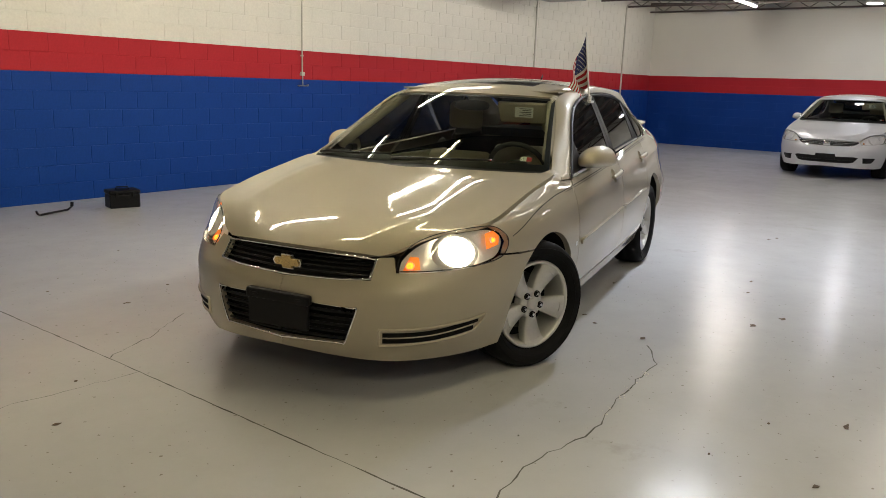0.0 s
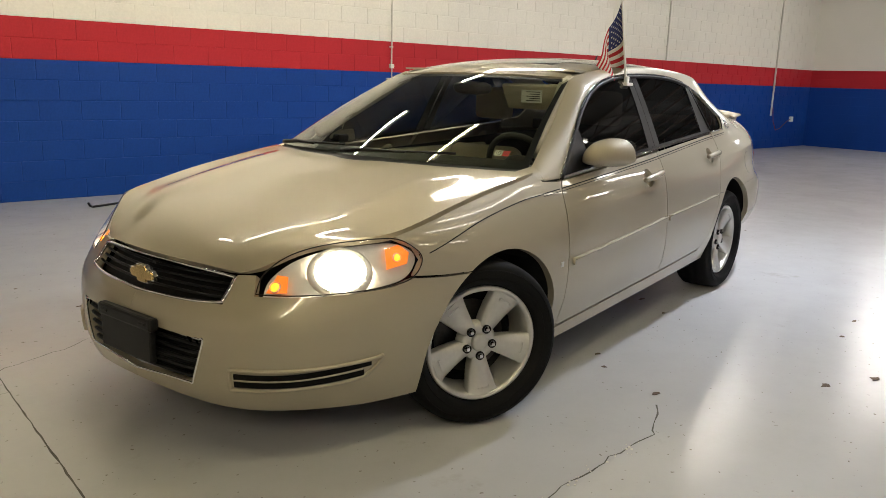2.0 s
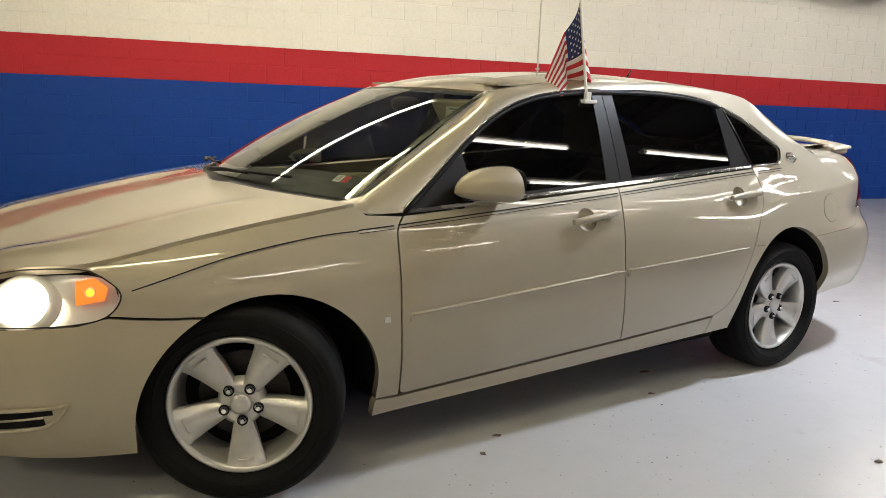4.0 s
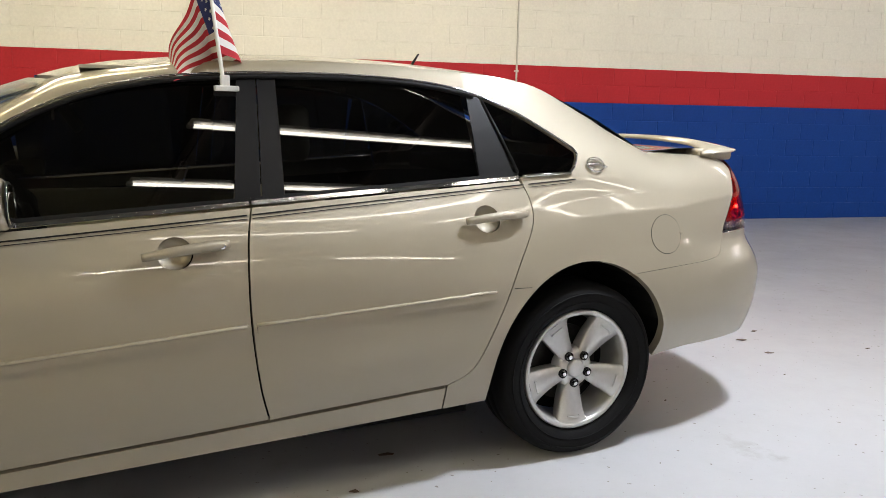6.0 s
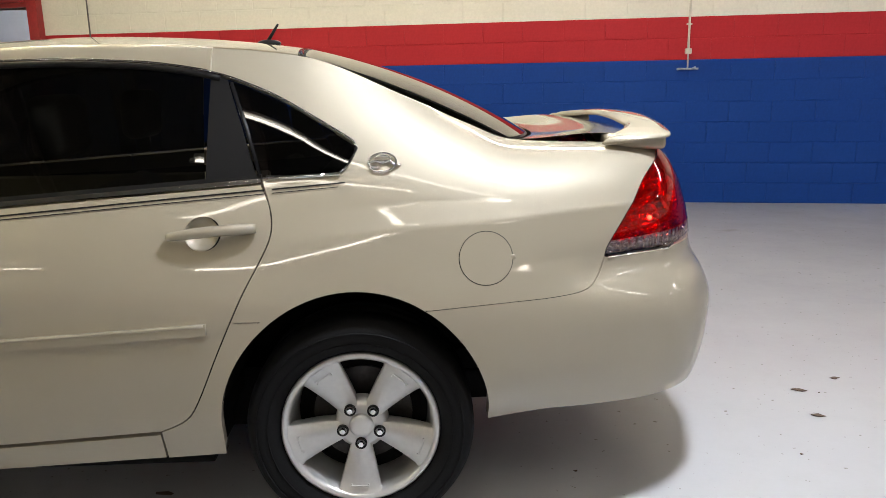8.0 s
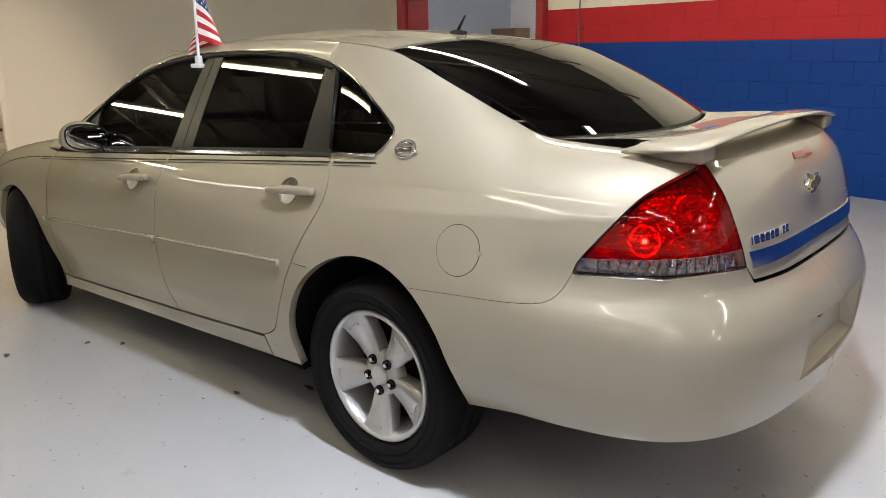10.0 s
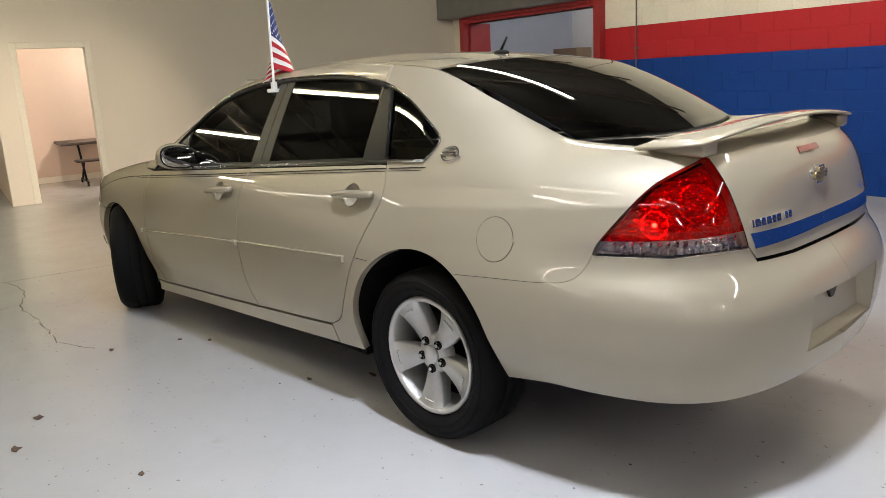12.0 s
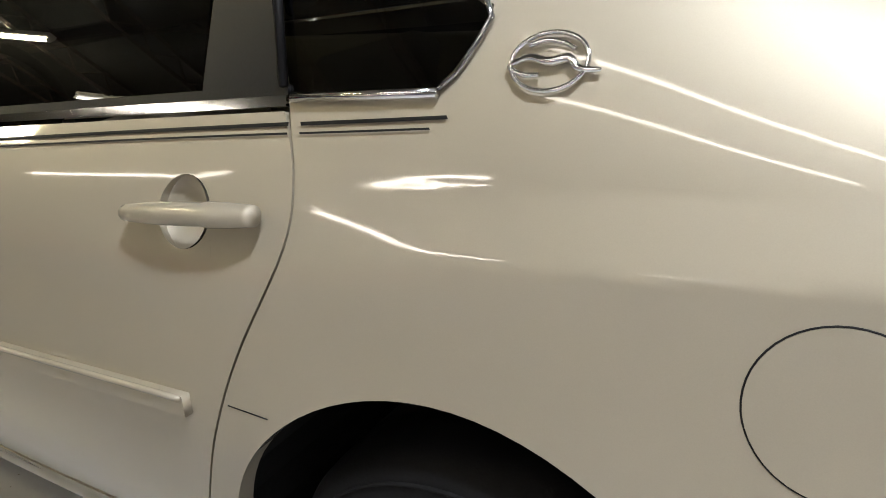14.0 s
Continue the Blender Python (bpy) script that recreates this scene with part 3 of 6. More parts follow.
def body_panels(car, paint):
    """All painted panels of the sedan."""
    doors = []
    for m, _ in MIRROR_BITS:
        a = sub(arch(*ARCH_F, 180, 0), lambda p: p[0] > -0.166)
        skin("front_fender", side, [(-0.437, 0.668), (-0.30, 0.655), (-0.166, 0.648)] + a[:-1] + [(0.434, 0.262), (0.534, 0.262)] + GAP_F[::-1]
             + [(0.40, 0.931), (0.37, 0.958), (0.3, 0.950), (0.03, 0.910), (-0.2, 0.870), (-0.5, 0.809), (-0.425, 0.765), (-0.400, 0.722)], paint, car, mirror=m, depth=0.03)
        top = [(x, belt(x)) for x in np.linspace(0.541, 1.603, 20)]
        low = [(x, door_z(x)) for x in np.linspace(1.634, 0.55, 20)]
        doors.append(skin("front_door", side, top + GAP_M[1:-1] + low + GAP_F[::-1][:-1], paint, car, mirror=m, holes=[oval(1.373, 0.872, 0.047, 0.042)]))
        top = [(x, belt(x)) for x in np.linspace(1.603, 2.556, 20)]
        low = [(x, door_z(x)) for x in np.linspace(2.243, 1.634, 12)]
        doors.append(skin("rear_door", side, top + GAP_R[1:-1] + low + GAP_M[::-1][:-1], paint, car, mirror=m, holes=[oval(2.398, 0.926, 0.047, 0.042)]))
        a = sub(arch(*ARCH_R, 180, -5), lambda p: p[0] < 3.005 or p[1] > 0.70)
        skin("rear_quarter_panel", side, [(2.5795, 1.0012)] + sub(GAP_R, lambda p: p[1] < 0.999) + [(2.243, sill_z(2.243)), (2.412, sill_z(2.412))] + a
             + SEAM_R + sub(TAIL_FRONT, lambda p: p[1] < 0.999)[1:] + [(3.69, 1.0012)], paint, car, mirror=m, cell=(0.03, 0.009), eps=0.0045, depth=0.03, gap=0.0008)
        c = [(x, quarter_w(x, dlo(x))) for x in np.linspace(2.36, 2.82, 18)]
        c += [(2.815, quarter_w(2.815, 1.125)), (2.79, quarter_w(2.79, 1.088)), (2.765, quarter_w(2.765, 1.073)), (2.56, quarter_w(2.56, 1.060)), (2.5795, 0.0)]
        c += [(3.69, 0.0)] + [(s, quarter_w(s, z)) for s, z in TAIL_FRONT if z > 1.01] + [(3.97, 0.97), (3.97, 0.99)]
        c += [(s, 0.992) for s in np.linspace(3.9, 2.36, 40)]
        skin("c_pillar", quarter, c, paint, car, cell=(0.03, 0.05), gap=0, depth=0.012, mirror=m, eps=0.006, out=(0, -0.8, 0.6))
        c = [(0.41, 0.0)] + [(x, 0.02) for x in np.linspace(0.545, 2.40, 50)] + [(x, 0.985) for x in np.linspace(2.40, 0.41, 50)]
        skin("roof_rail", rail, c, paint, car, cell=(0.03, 0.12), gap=0, depth=0.012, mirror=m, eps=0.006, out=(0, -0.8, 0.6))
        low = [(x, sill_z(x)) for x in np.linspace(0.425, 2.241, 30)]
        up = [(x, door_z(x) - 0.007) for x in np.linspace(2.241, 0.53, 30)]
        skin("rocker_panel", side, low + up + [(0.434, 0.262)], paint, car, mirror=m, lift=0.0005, depth=0.03)
        rows = []
        for k, t in enumerate(np.linspace(0, 1, 7)):
            w = np.linspace(0.0, 0.985, 9)
            a = rail(np.column_stack([np.full(9, 0.425), w]))
            b = side(np.array([[0.325, 0.944]])) * (1 - w[:, None]) + np.array([[0.285, -0.700, 0.950]]) * w[:, None]
            rows.append(a * (1 - t) + b * t + np.array([[0, 0, 0.010]]) * math.sin(math.pi * t) * np.sin(math.pi * w)[:, None])
        verts = [tuple(q * np.array([1, -1, 1]) if m else q) for r in rows for q in r]
        faces = [(i * 9 + j, i * 9 + j + 1, i * 9 + j + 10, i * 9 + j + 9) for i in range(6) for j in range(8)]
        corner = new("pillar_foot", mesh_of("pillar_foot", verts, faces if not m else [f[::-1] for f in faces], paint))
        corner.parent = car
    # bumpers run across the whole car
    a = sub(arch(*ARCH_F, 180, 100), lambda p: p[0] < -0.168)
    skin("front_bumper", side, [(S_FRONT, 0.235), (-1.2, 0.222), (-0.9, 0.208), (-0.6, 0.203), (-0.372, 0.205)] + a + [(-0.166, 0.644), (-0.30, 0.651), (-0.437, 0.664), (-0.52, 0.643), (-0.72, 0.629), (-1.012, 0.617),
         (-1.02, 0.677), (-1.112, 0.670), (-1.134, 0.582), (S_FRONT, 0.566)] + LOWER_GRILLE, paint, car, both=True, depth=0.03, gap=0.0012, out=(-0.7, -0.7, 0))
    a = sub(arch(*ARCH_R, -2, 60), lambda p: p[1] < 0.692)
    skin("rear_bumper", side, a + SEAM_R + [(3.545, 0.816), (3.79, 0.818), (4.066, 0.826), (4.098, 0.780), (4.3, 0.772), (S_REAR, 0.770), (S_REAR, 0.640), (S_REAR - 0.272, 0.640), (S_REAR - 0.278, 0.455), (S_REAR, 0.450),
         (S_REAR, 0.372), (4.25, 0.370), (3.96, 0.366), (3.56, 0.362), (3.37, 0.358), (3.188, 0.335)], paint, car, both=True, cell=(0.03, 0.02), depth=0.03, gap=0.0008, out=(0.7, -0.7, 0))
    skin("hood", hood, [(-0.995, 0.0), (0.995, 0.0), (0.995, 1.0), (-0.995, 1.0)], paint, car, cell=(0.05, 0.025), gap=0, depth=0.025, eps=0.01, out=(0, 0, 1))
    skin("roof", roof, [(-0.985, 0.008), (0.985, 0.008), (0.985, 0.992), (-0.985, 0.992)], paint, car, cell=(0.05, 0.03), gap=0, depth=0.02, eps=0.008, out=(0, 0, 1), holes=[[(-0.6, 0.17), (0.6, 0.17), (0.6, 0.42), (-0.6, 0.42)]])
    lid = skin("trunk_lid", deck, [(-0.99, 0.02), (0.99, 0.02), (0.99, 1.0), (-0.99, 1.0)], paint, car, cell=(0.05, 0.05), gap=0, depth=0, eps=0.01, out=(0, 0, 1))
    skin("rear_face", side, [(s, z) for s, z in TAIL_IN[:-1]] + [(4.066, 0.832), (4.10, 0.790), (4.3, 0.782), (S_REAR, 0.779), (S_REAR, 1.104), (3.97, 1.104)], paint, lid, both=True, depth=0.034, gap=0.0, out=(0.9, -0.2, 0.2))
    return lid, doors


def under_body(car):
    """Dark inner shell, wheel wells and floor pan that show through the gaps."""
    for m, _ in MIRROR_BITS:
        outline = [(S_FRONT, 0.24), (-0.9, 0.22), (-0.40, 0.22)] + arch(ARCH_F[0], 0.30, 0.425, 0.425, 180, 0) + [(0.46, 0.21), (2.39, 0.285)] + arch(ARCH_R[0], 0.355, 0.41, 0.43, 180, 0)
        outline += [(3.22, 0.385), (3.6, 0.385), (S_REAR, 0.39), (S_REAR, 1.06), (3.7, 0.98), (2.6, 1.0), (0.6, 0.91), (0.3, 0.92), (-0.2, 0.84), (-0.5, 0.76), (-0.9, 0.64), (-1.05, 0.62), (S_FRONT, 0.61)]
        skin("inner_shell", side, outline, UNDER, car, cell=0.06, gap=0, depth=0, lift=-0.075, mirror=m)
    for x, z, rx, rz in (ARCH_F, ARCH_R):
        for sy in (-1, 1):
            bm = bmesh.new()
            rings = []
            for y in (0.45, None):
                ring = []
                for a in range(0, 181, 10):
                    ox, oz = x + (rx + 0.012) * math.cos(radians(a)), max(0.2, z + (rz + 0.012) * math.sin(radians(a)))
                    lip = abs(side(np.array([[ox, max(oz, 0.32)]]))[0][1]) - 0.016
                    ring.append(bm.verts.new((ox, sy * (y or lip), oz)))
                rings.append(ring)
            for k in range(len(rings[0]) - 1):
                bm.faces.new((rings[0][k], rings[0][k + 1], rings[1][k + 1], rings[1][k]))
            bm.faces.new(rings[0])
            part("wheel_well", bm, UNDER, car)
    bm = bmesh.new()
    boxed(bm, (-0.75, -0.45, 0.24), (3.3, 0.45, 0.34))
    boxed(bm, (0.48, -0.80, 0.22), (2.36, 0.80, 0.34))
    boxed(bm, (2.28, -0.56, 0.22), (3.10, 0.56, 0.42))
    # unseen tray, added to block lamp glare on the floor behind
    boxed(bm, (3.02, -0.50, 0.37), (3.72, 0.50, 0.44))
    part("floor_pan", bm, UNDER, car)


def wheel(car, name, x, y, z, turn=0.0, spin=0.0):
    """An alloy wheel with five wide spokes; y < 0 is the driver's side."""
    sy = -1 if y < 0 else 1
    hub = new(name)
    hub.parent = car
    hub.matrix_basis = pose(x, y, z, 0, 0, turn) @ Matrix.Rotation(radians(spin), 4, "Y") @ (Matrix.Identity(4) if sy < 0 else Matrix.Rotation(math.pi, 4, "Z"))
    # local: the face looks to -y, the hub's face at y = 0
    bm = bmesh.new()
    prof = [(0.218, 0.03), (0.222, 0.012), (0.240, -0.020), (0.262, -0.038), (0.290, -0.046), (0.312, -0.040), (0.325, -0.026), (0.332, -0.008),
            (0.3345, 0.02), (0.3345, 0.055), (0.330, 0.060), (0.330, 0.066), (0.3345, 0.071), (0.3345, 0.110), (0.330, 0.115), (0.330, 0.121), (0.3345, 0.126), (0.332, 0.165), (0.318, 0.182), (0.29, 0.19), (0.24, 0.175), (0.218, 0.15)]
    lathe(bm, prof, 144)
    for v in bm.verts:
        r = math.hypot(v.co.x, v.co.z)
        if r > 0.3342 and not 0.05 < v.co.y < 0.13:
            v.co.x, v.co.z = v.co.x * (1 - 0.006 * (round(math.atan2(v.co.z, v.co.x) / (2 * math.pi / 144)) % 2)), v.co.z * (1 - 0.006 * (round(math.atan2(v.co.z, v.co.x) / (2 * math.pi / 144)) % 2))
    tyre = part("tyre", bm, RUBBER, hub, "black rubber tyre with tread blocks", smooth=True)
    for r, t in ((0.300, -0.0455), (0.268, -0.0405)):
        bm = bmesh.new()
        lathe(bm, [(r - 0.002, t + 0.003), (r - 0.001, t - 0.0022), (r + 0.001, t - 0.0022), (r + 0.002, t + 0.003)], 64)
        part("sidewall_ridge", bm, RUBBER, tyre, smooth=True)
    bm = bmesh.new()
    lathe(bm, [(0.196, 0.17), (0.200, 0.08), (0.206, 0.02), (0.210, -0.008), (0.216, -0.019), (0.226, -0.023), (0.232, -0.019), (0.233, -0.010), (0.228, 0.004), (0.222, 0.012)], 72)
    rim = part("rim", bm, ALLOY, hub, "silver painted alloy rim", smooth=True)
    for k in range(5):
        a0 = math.pi / 2 * 3 + 2 * math.pi * k / 5
        bm = bmesh.new()
        rows = []
        for i in range(9):
            t = i / 8
            r = 0.050 + t * 0.163
            half = 0.026 + 0.041 * t ** 0.9 + (0.012 * ((t - 0.85) / 0.15) ** 2 if t > 0.85 else 0)
            y0 = 0.004 - 0.022 * t + 0.010 * math.sin(math.pi * t)
            row = []
            for w, dy in ((-1.0, 0.060), (-1.0, 0.012), (-0.9, 0.002), (0.0, 0.0), (0.9, 0.002), (1.0, 0.012), (1.0, 0.060)):
                flare = 1.0 if dy < 0.05 else 0.80
                row.append(bm.verts.new((r, y0 + dy, half * w * flare)))
            rows.append(row)
        for a, b in zip(rows, rows[1:]):
            for j in range(6):
                bm.faces.new((a[j], a[j + 1], b[j + 1], b[j]))
        bmesh.ops.rotate(bm, verts=bm.verts, cent=(0, 0, 0), matrix=Matrix.Rotation(-a0, 3, "Y"))
        bmesh.ops.recalc_face_normals(bm, faces=bm.faces)
        spoke = part("spoke", bm, ALLOY, rim, smooth=True)
        bm = bmesh.new()
        boxed(bm, (0.186, -0.0172, -0.027), (0.190, -0.0135, 0.027), 0.001)
        boxed(bm, (0.180, -0.0168, -0.027), (0.190, -0.0130, -0.0235), 0.001)
        boxed(bm, (0.180, -0.0168, 0.0235), (0.190, -0.0130, 0.027), 0.001)
        bmesh.ops.rotate(bm, verts=bm.verts, cent=(0, 0, 0), matrix=Matrix.Rotation(-a0, 3, "Y"))
        part("spoke_ridge", bm, ALLOY, rim)
        c = Matrix.Rotation(-(a0 + math.pi / 5 * 0), 4, "Y")
        bm = bmesh.new()
        lathe(bm, [(0.0175, 0.010), (0.0175, -0.003), (0.0135, -0.004), (0.0135, 0.008)], 20, c @ Matrix.Translation((0.0575, 0.0, 0)))
        part("lug_recess", bm, BLACK, rim, smooth=True)
        bm = bmesh.new()
        bmesh.ops.create_cone(bm, cap_ends=True, segments=6, radius1=0.0110, radius2=0.0085, depth=0.02, matrix=c @ Matrix.Translation((0.0575, 0.0, 0)) @ Matrix.Rotation(math.pi / 2, 4, "X"))
        part("lug_nut", bm, CHROME, rim, "chrome lug nut")
    bm = bmesh.new()
    lathe(bm, [(0.0, -0.012), (0.020, -0.011), (0.032, -0.008), (0.036, -0.002), (0.037, 0.02)], 40)
    part("centre_cap", bm, ALLOY, hub, smooth=True)
    bm = bmesh.new()
    lathe(bm, [(0.0, 0.004), (0.060, 0.005), (0.076, 0.012), (0.080, 0.05)], 40)
    part("hub_face", bm, ALLOY, hub, smooth=True)
    bm = bmesh.new()
    lathe(bm, [(0.0, 0.09), (0.15, 0.09), (0.15, 0.10), (0.0, 0.10)], 48)
    part("brake_disc", bm, DISC, hub, "worn grey steel brake disc")
    bm = bmesh.new()
    lathe(bm, [(0.0, 0.112), (0.197, 0.112)], 48)
    part("backing_plate", bm, UNDER, hub)
    return hub


car = tagged(new("sedan"), "champagne gold four-door sedan with its headlights on, parked on the floor", "car")
STAND = pose(0, 0, 0, 0, 0, 11) @ Matrix.Translation((0, 0.027, 0)) @ Matrix.Diagonal((1, 1.03, 1, 1))
car.matrix_basis = STAND
lid, doors = body_panels(car, PAINT)
under_body(car)
wheel(car, "rear_wheel", 2.805, -0.828, 0.335, 0, 3)
wheel(car, "rear_wheel", 2.80, 0.822, 0.335, 0, 30)
wheel(car, "front_wheel", -0.05, -0.85, 0.335, -27, -5)
wheel(car, "front_wheel", 0.04, 0.832, 0.335, -23, 10)


def strip(pts, w):
    """The outline of a band of width w along pts."""
    p = [Vector(q) for q in pts]
    up, low = [], []
    for i, q in enumerate(p):
        d = (p[min(i + 1, len(p) - 1)] - p[max(i - 1, 0)]).normalized()
        n = Vector((-d.y, d.x)) * (w / 2 if not callable(w) else w(i / (len(p) - 1)) / 2)
        up.append(tuple(q + n))
        low.append(tuple(q - n))
    return low + up[::-1]


def on(fn, pts, lift=0.0, out=(0, -1, 0)):
    """Points of a surface, raised by lift."""
    p = np.array(pts, float)
    n = normals_of(fn, p)
    if np.mean(n @ np.array(out)) < 0:
        n = -n
    return [Vector(q) for q in fn(p) + n * lift]


def flipped(pts, m):
    return [Vector((p[0], -p[1] if m else p[1], p[2])) for p in pts]


def blob(bm, centre, size, seg=20, power=2.0):
    """Adds a rounded lump to bm."""
    r = bmesh.ops.create_uvsphere(bm, u_segments=seg, v_segments=seg // 2, radius=1)
    for v in r["verts"]:
        c = v.co
        k = (abs(c.x) ** power + abs(c.y) ** power + abs(c.z) ** power) ** (1 / power)
        v.co = Vector([centre[i] + size[i] * c[i] / max(k, 1e-6) for i in range(3)])
    return r["verts"]


BELT_LINE = [(x, belt_z(x) + 0.004) for x in np.linspace(0.55, 2.77, 60)]
TOP_LINE = [(x, float(dlo(np.array([x]))[0])) for x in np.linspace(0.55, 2.81, 90)]
QUARTER_END = [(2.822, 1.140), (2.812, 1.118), (2.795, 1.092), (2.775, 1.076)]


def openings(car, doors):
    """Side glass, pillar covers and bright mouldings round the windows."""
    line = [(float(x), float(dlo(np.array([x]))[0]) - 0.006) for x in np.linspace(0.56, 2.80, 80)]
    for m, _ in MIRROR_BITS:
        fd, rd = (doors[2], doors[3]) if m else (doors[0], doors[1])
        kw = dict(mirror=m, gap=0, depth=0.004, eps=0.006)
        low = lambda a, b: [(x, belt_z(x)) for x in np.linspace(a, b, 12)]
        top = lambda a, b: [p for p in line if a < p[0] < b]
        skin("window", cabin, low(0.868, 1.553) + [(1.603, dlo([1.603])[0] - 0.006)] + top(0.865, 1.60)[::-1] + [(0.862, 1.155)], TINTED, fd, cell=0.05, label="dark tinted window glass", **kw)
        skin("mirror_base", cabin, low(0.55, 0.866) + top(0.55, 0.864)[::-1], TRIM, fd, cell=0.05, lift=0.004, **kw)
        skin("window", cabin, low(1.712, 2.396) + [(2.380, 1.352)] + top(1.728, 2.37)[::-1] + [(1.726, 1.385)], TINTED, rd, cell=0.05, label="dark tinted window glass", **kw)
        skin("pillar_cover", cabin, low(1.555, 1.636) + [(1.662, 1.386), (1.604, 1.386)], TRIM, fd, cell=0.05, lift=0.003, **kw)
        skin("pillar_cover", cabin, low(1.640, 1.710) + [(1.724, 1.388), (1.666, 1.388)], TRIM, rd, cell=0.05, lift=0.003, **kw)
        skin("pillar_cover", cabin, low(2.398, 2.545) + [(2.450, 1.336)] + top(2.385, 2.445)[::-1], TRIM, rd, cell=0.05, lift=0.003, **kw)
        skin("quarter_window", quarter, [(2.556, quarter_w(2.556, 1.066)), (2.766, quarter_w(2.766, 1.078)), (2.79, quarter_w(2.79, 1.093)), (2.812, quarter_w(2.812, 1.125)), (2.816, quarter_w(2.816, 1.148))]
             + [(x, quarter_w(x, z)) for x, z in top(2.455, 2.80)[::-1]] + [(2.452, quarter_w(2.452, 1.33))], TINTED, car, cell=(0.04, 0.05), lift=-0.005, mirror=m, gap=0, depth=0, eps=0.006, label="dark tinted fixed quarter glass")
        # mouldings: a bright line over the doors, a dark gutter inside it, a bright sill
        up = flipped(on(cabin, [(x, z + 0.003) for x, z in TOP_LINE if x < 2.4], 0.006) + on(quarter, [(x, quarter_w(x, z + 0.002)) for x, z in TOP_LINE if x >= 2.4] + [(x, quarter_w(x, z)) for x, z in QUARTER_END], 0.004), m)
        bent("window_moulding", up, 0.0036, DIMMED_CHROME, car, "bright chrome moulding over the side windows", seg=8)
        bent("window_seal", flipped(on(cabin, [(x, z - 0.010) for x, z in TOP_LINE if x < 2.44], 0.005), m), 0.0095, BLACK, car, seg=6)
        end = flipped(on(quarter, [(2.775, quarter_w(2.775, 1.072)), (2.68, quarter_w(2.68, 1.068)), (2.57, quarter_w(2.57, 1.063))], 0.005), m)
        bent("quarter_sill", end, 0.0062, CHROME, car, seg=8)
        bent("quarter_seal", flipped(on(quarter, [(2.462, quarter_w(2.462, 1.325)), (2.51, quarter_w(2.51, 1.2)), (2.552, quarter_w(2.552, 1.075))], 0.004), m), 0.0058, BLACK, car, seg=6)
        for d, a, b in ((fd, 0.550, 1.598), (rd, 1.606, 2.553)):
            pts = [(x, belt_z(x) + 0.001) for x in np.linspace(a, b, 30)]
            skin("belt_moulding", cabin, strip(pts, 0.012), CHROME, d, cell=(0.05, 0.02), lift=0.006, depth=0.008, gap=0, mirror=m, eps=0.006)
            pts = [(x, belt_z(x) + 0.013) for x in np.linspace(a, b, 30)]
            skin("belt_seal", cabin, strip(pts, 0.012), BLACK, d, cell=(0.05, 0.02), lift=0.005, depth=0.006, gap=0, mirror=m, eps=0.006)
        # pinstripes
        for d, a, b in ((car, 0.36, 0.494), (fd, 0.512, 1.585), (rd, 1.600, 2.566), (car, 2.586, 2.79)):
            for dz, w in ((0.0, 0.0042), (-0.010, 0.0024)):
                pts = [(x, 0.894 + 0.0693 * (x - 0.533) + dz) for x in np.linspace(a, b - (0.02 if dz and b > 2.7 else 0), 60)]
                low = [p for p in pts if p[1] < 1.0005] if b > 2.6 else pts
                if len(low) > 1:
                    skin("pinstripe", side, strip(low, w), STRIPE, d, cell=(0.02, 0.01), lift=0.0025, depth=0, gap=0, mirror=m)
                high = [(q, quarter_w(q, z)) for q, z in pts if z >= 0.9995] if b > 2.6 else []
                if len(high) > 1:
                    skin("pinstripe", quarter, strip(high, w * 2.2), STRIPE, d, cell=(0.02, 0.03), lift=0.0025, depth=0, gap=0, mirror=m)
        skin("pinstripe", side, strip(bow((-0.37, 0.742), (-0.1, 0.818), (0.187, 0.866), (0.36, 0.880)), 0.004), STRIPE, car, cell=(0.02, 0.01), lift=0.004, depth=0, gap=0, mirror=m)
        # rubbing strips
        for d, a, b in ((fd, (0.535, 0.576), (1.566, 0.640)), (rd, (1.592, 0.641), (2.403, 0.6745))):
            q = lambda t, a=a, b=b: (a[0] + (b[0] - a[0]) * t, a[1] + (b[1] - a[1]) * t)
            skin("rubbing_strip", side, strip([q(t) for t in np.linspace(0, 1, 24)], 0.030), PAINT, d, cell=(0.05, 0.012), lift=0.013, depth=0.013, gap=0, mirror=m, label="body-coloured side moulding")
            bent("strip_edge", flipped(on(side, [(x, z + 0.011) for x, z in [q(t) for t in np.linspace(0.005, 0.995, 20)]], 0.0125), m), 0.0050, PAINT, d, seg=6)
            # dark line laid under the strip, standing in for its shade
            bent("strip_shadow_gap", flipped(on(side, [(x, z - 0.0155) for x, z in [q(t) for t in np.linspace(0.005, 0.995, 20)]], 0.0005), m), 0.0016, STRIPE, d, seg=5)
        # door handles
        for d, x, z, k in ((fd, 1.373, 0.872, 0.115), (rd, 2.398, 0.926, 0.078)):
            bm = bmesh.new()
            rings = []
            for f, deep in ((1.0, 0.0), (0.93, 0.008), (0.78, 0.017), (0.5, 0.024), (0.15, 0.027)):
                rings.append([bm.verts.new(p) for p in flipped(on(side, oval(x - 0.006, z, 0.051 * f, 0.046 * f), -deep), m)])
            for a, b in zip(rings, rings[1:]):
                for i in range(len(a)):
                    bm.faces.new((a[i], a[(i + 1) % len(a)], b[(i + 1) % len(a)], b[i]))
            bm.faces.new(rings[-1])
            bmesh.ops.recalc_face_normals(bm, faces=bm.faces)
            part("handle_recess", bm, PAINT, d, smooth=True)
            ts = np.linspace(0, 1, 26)
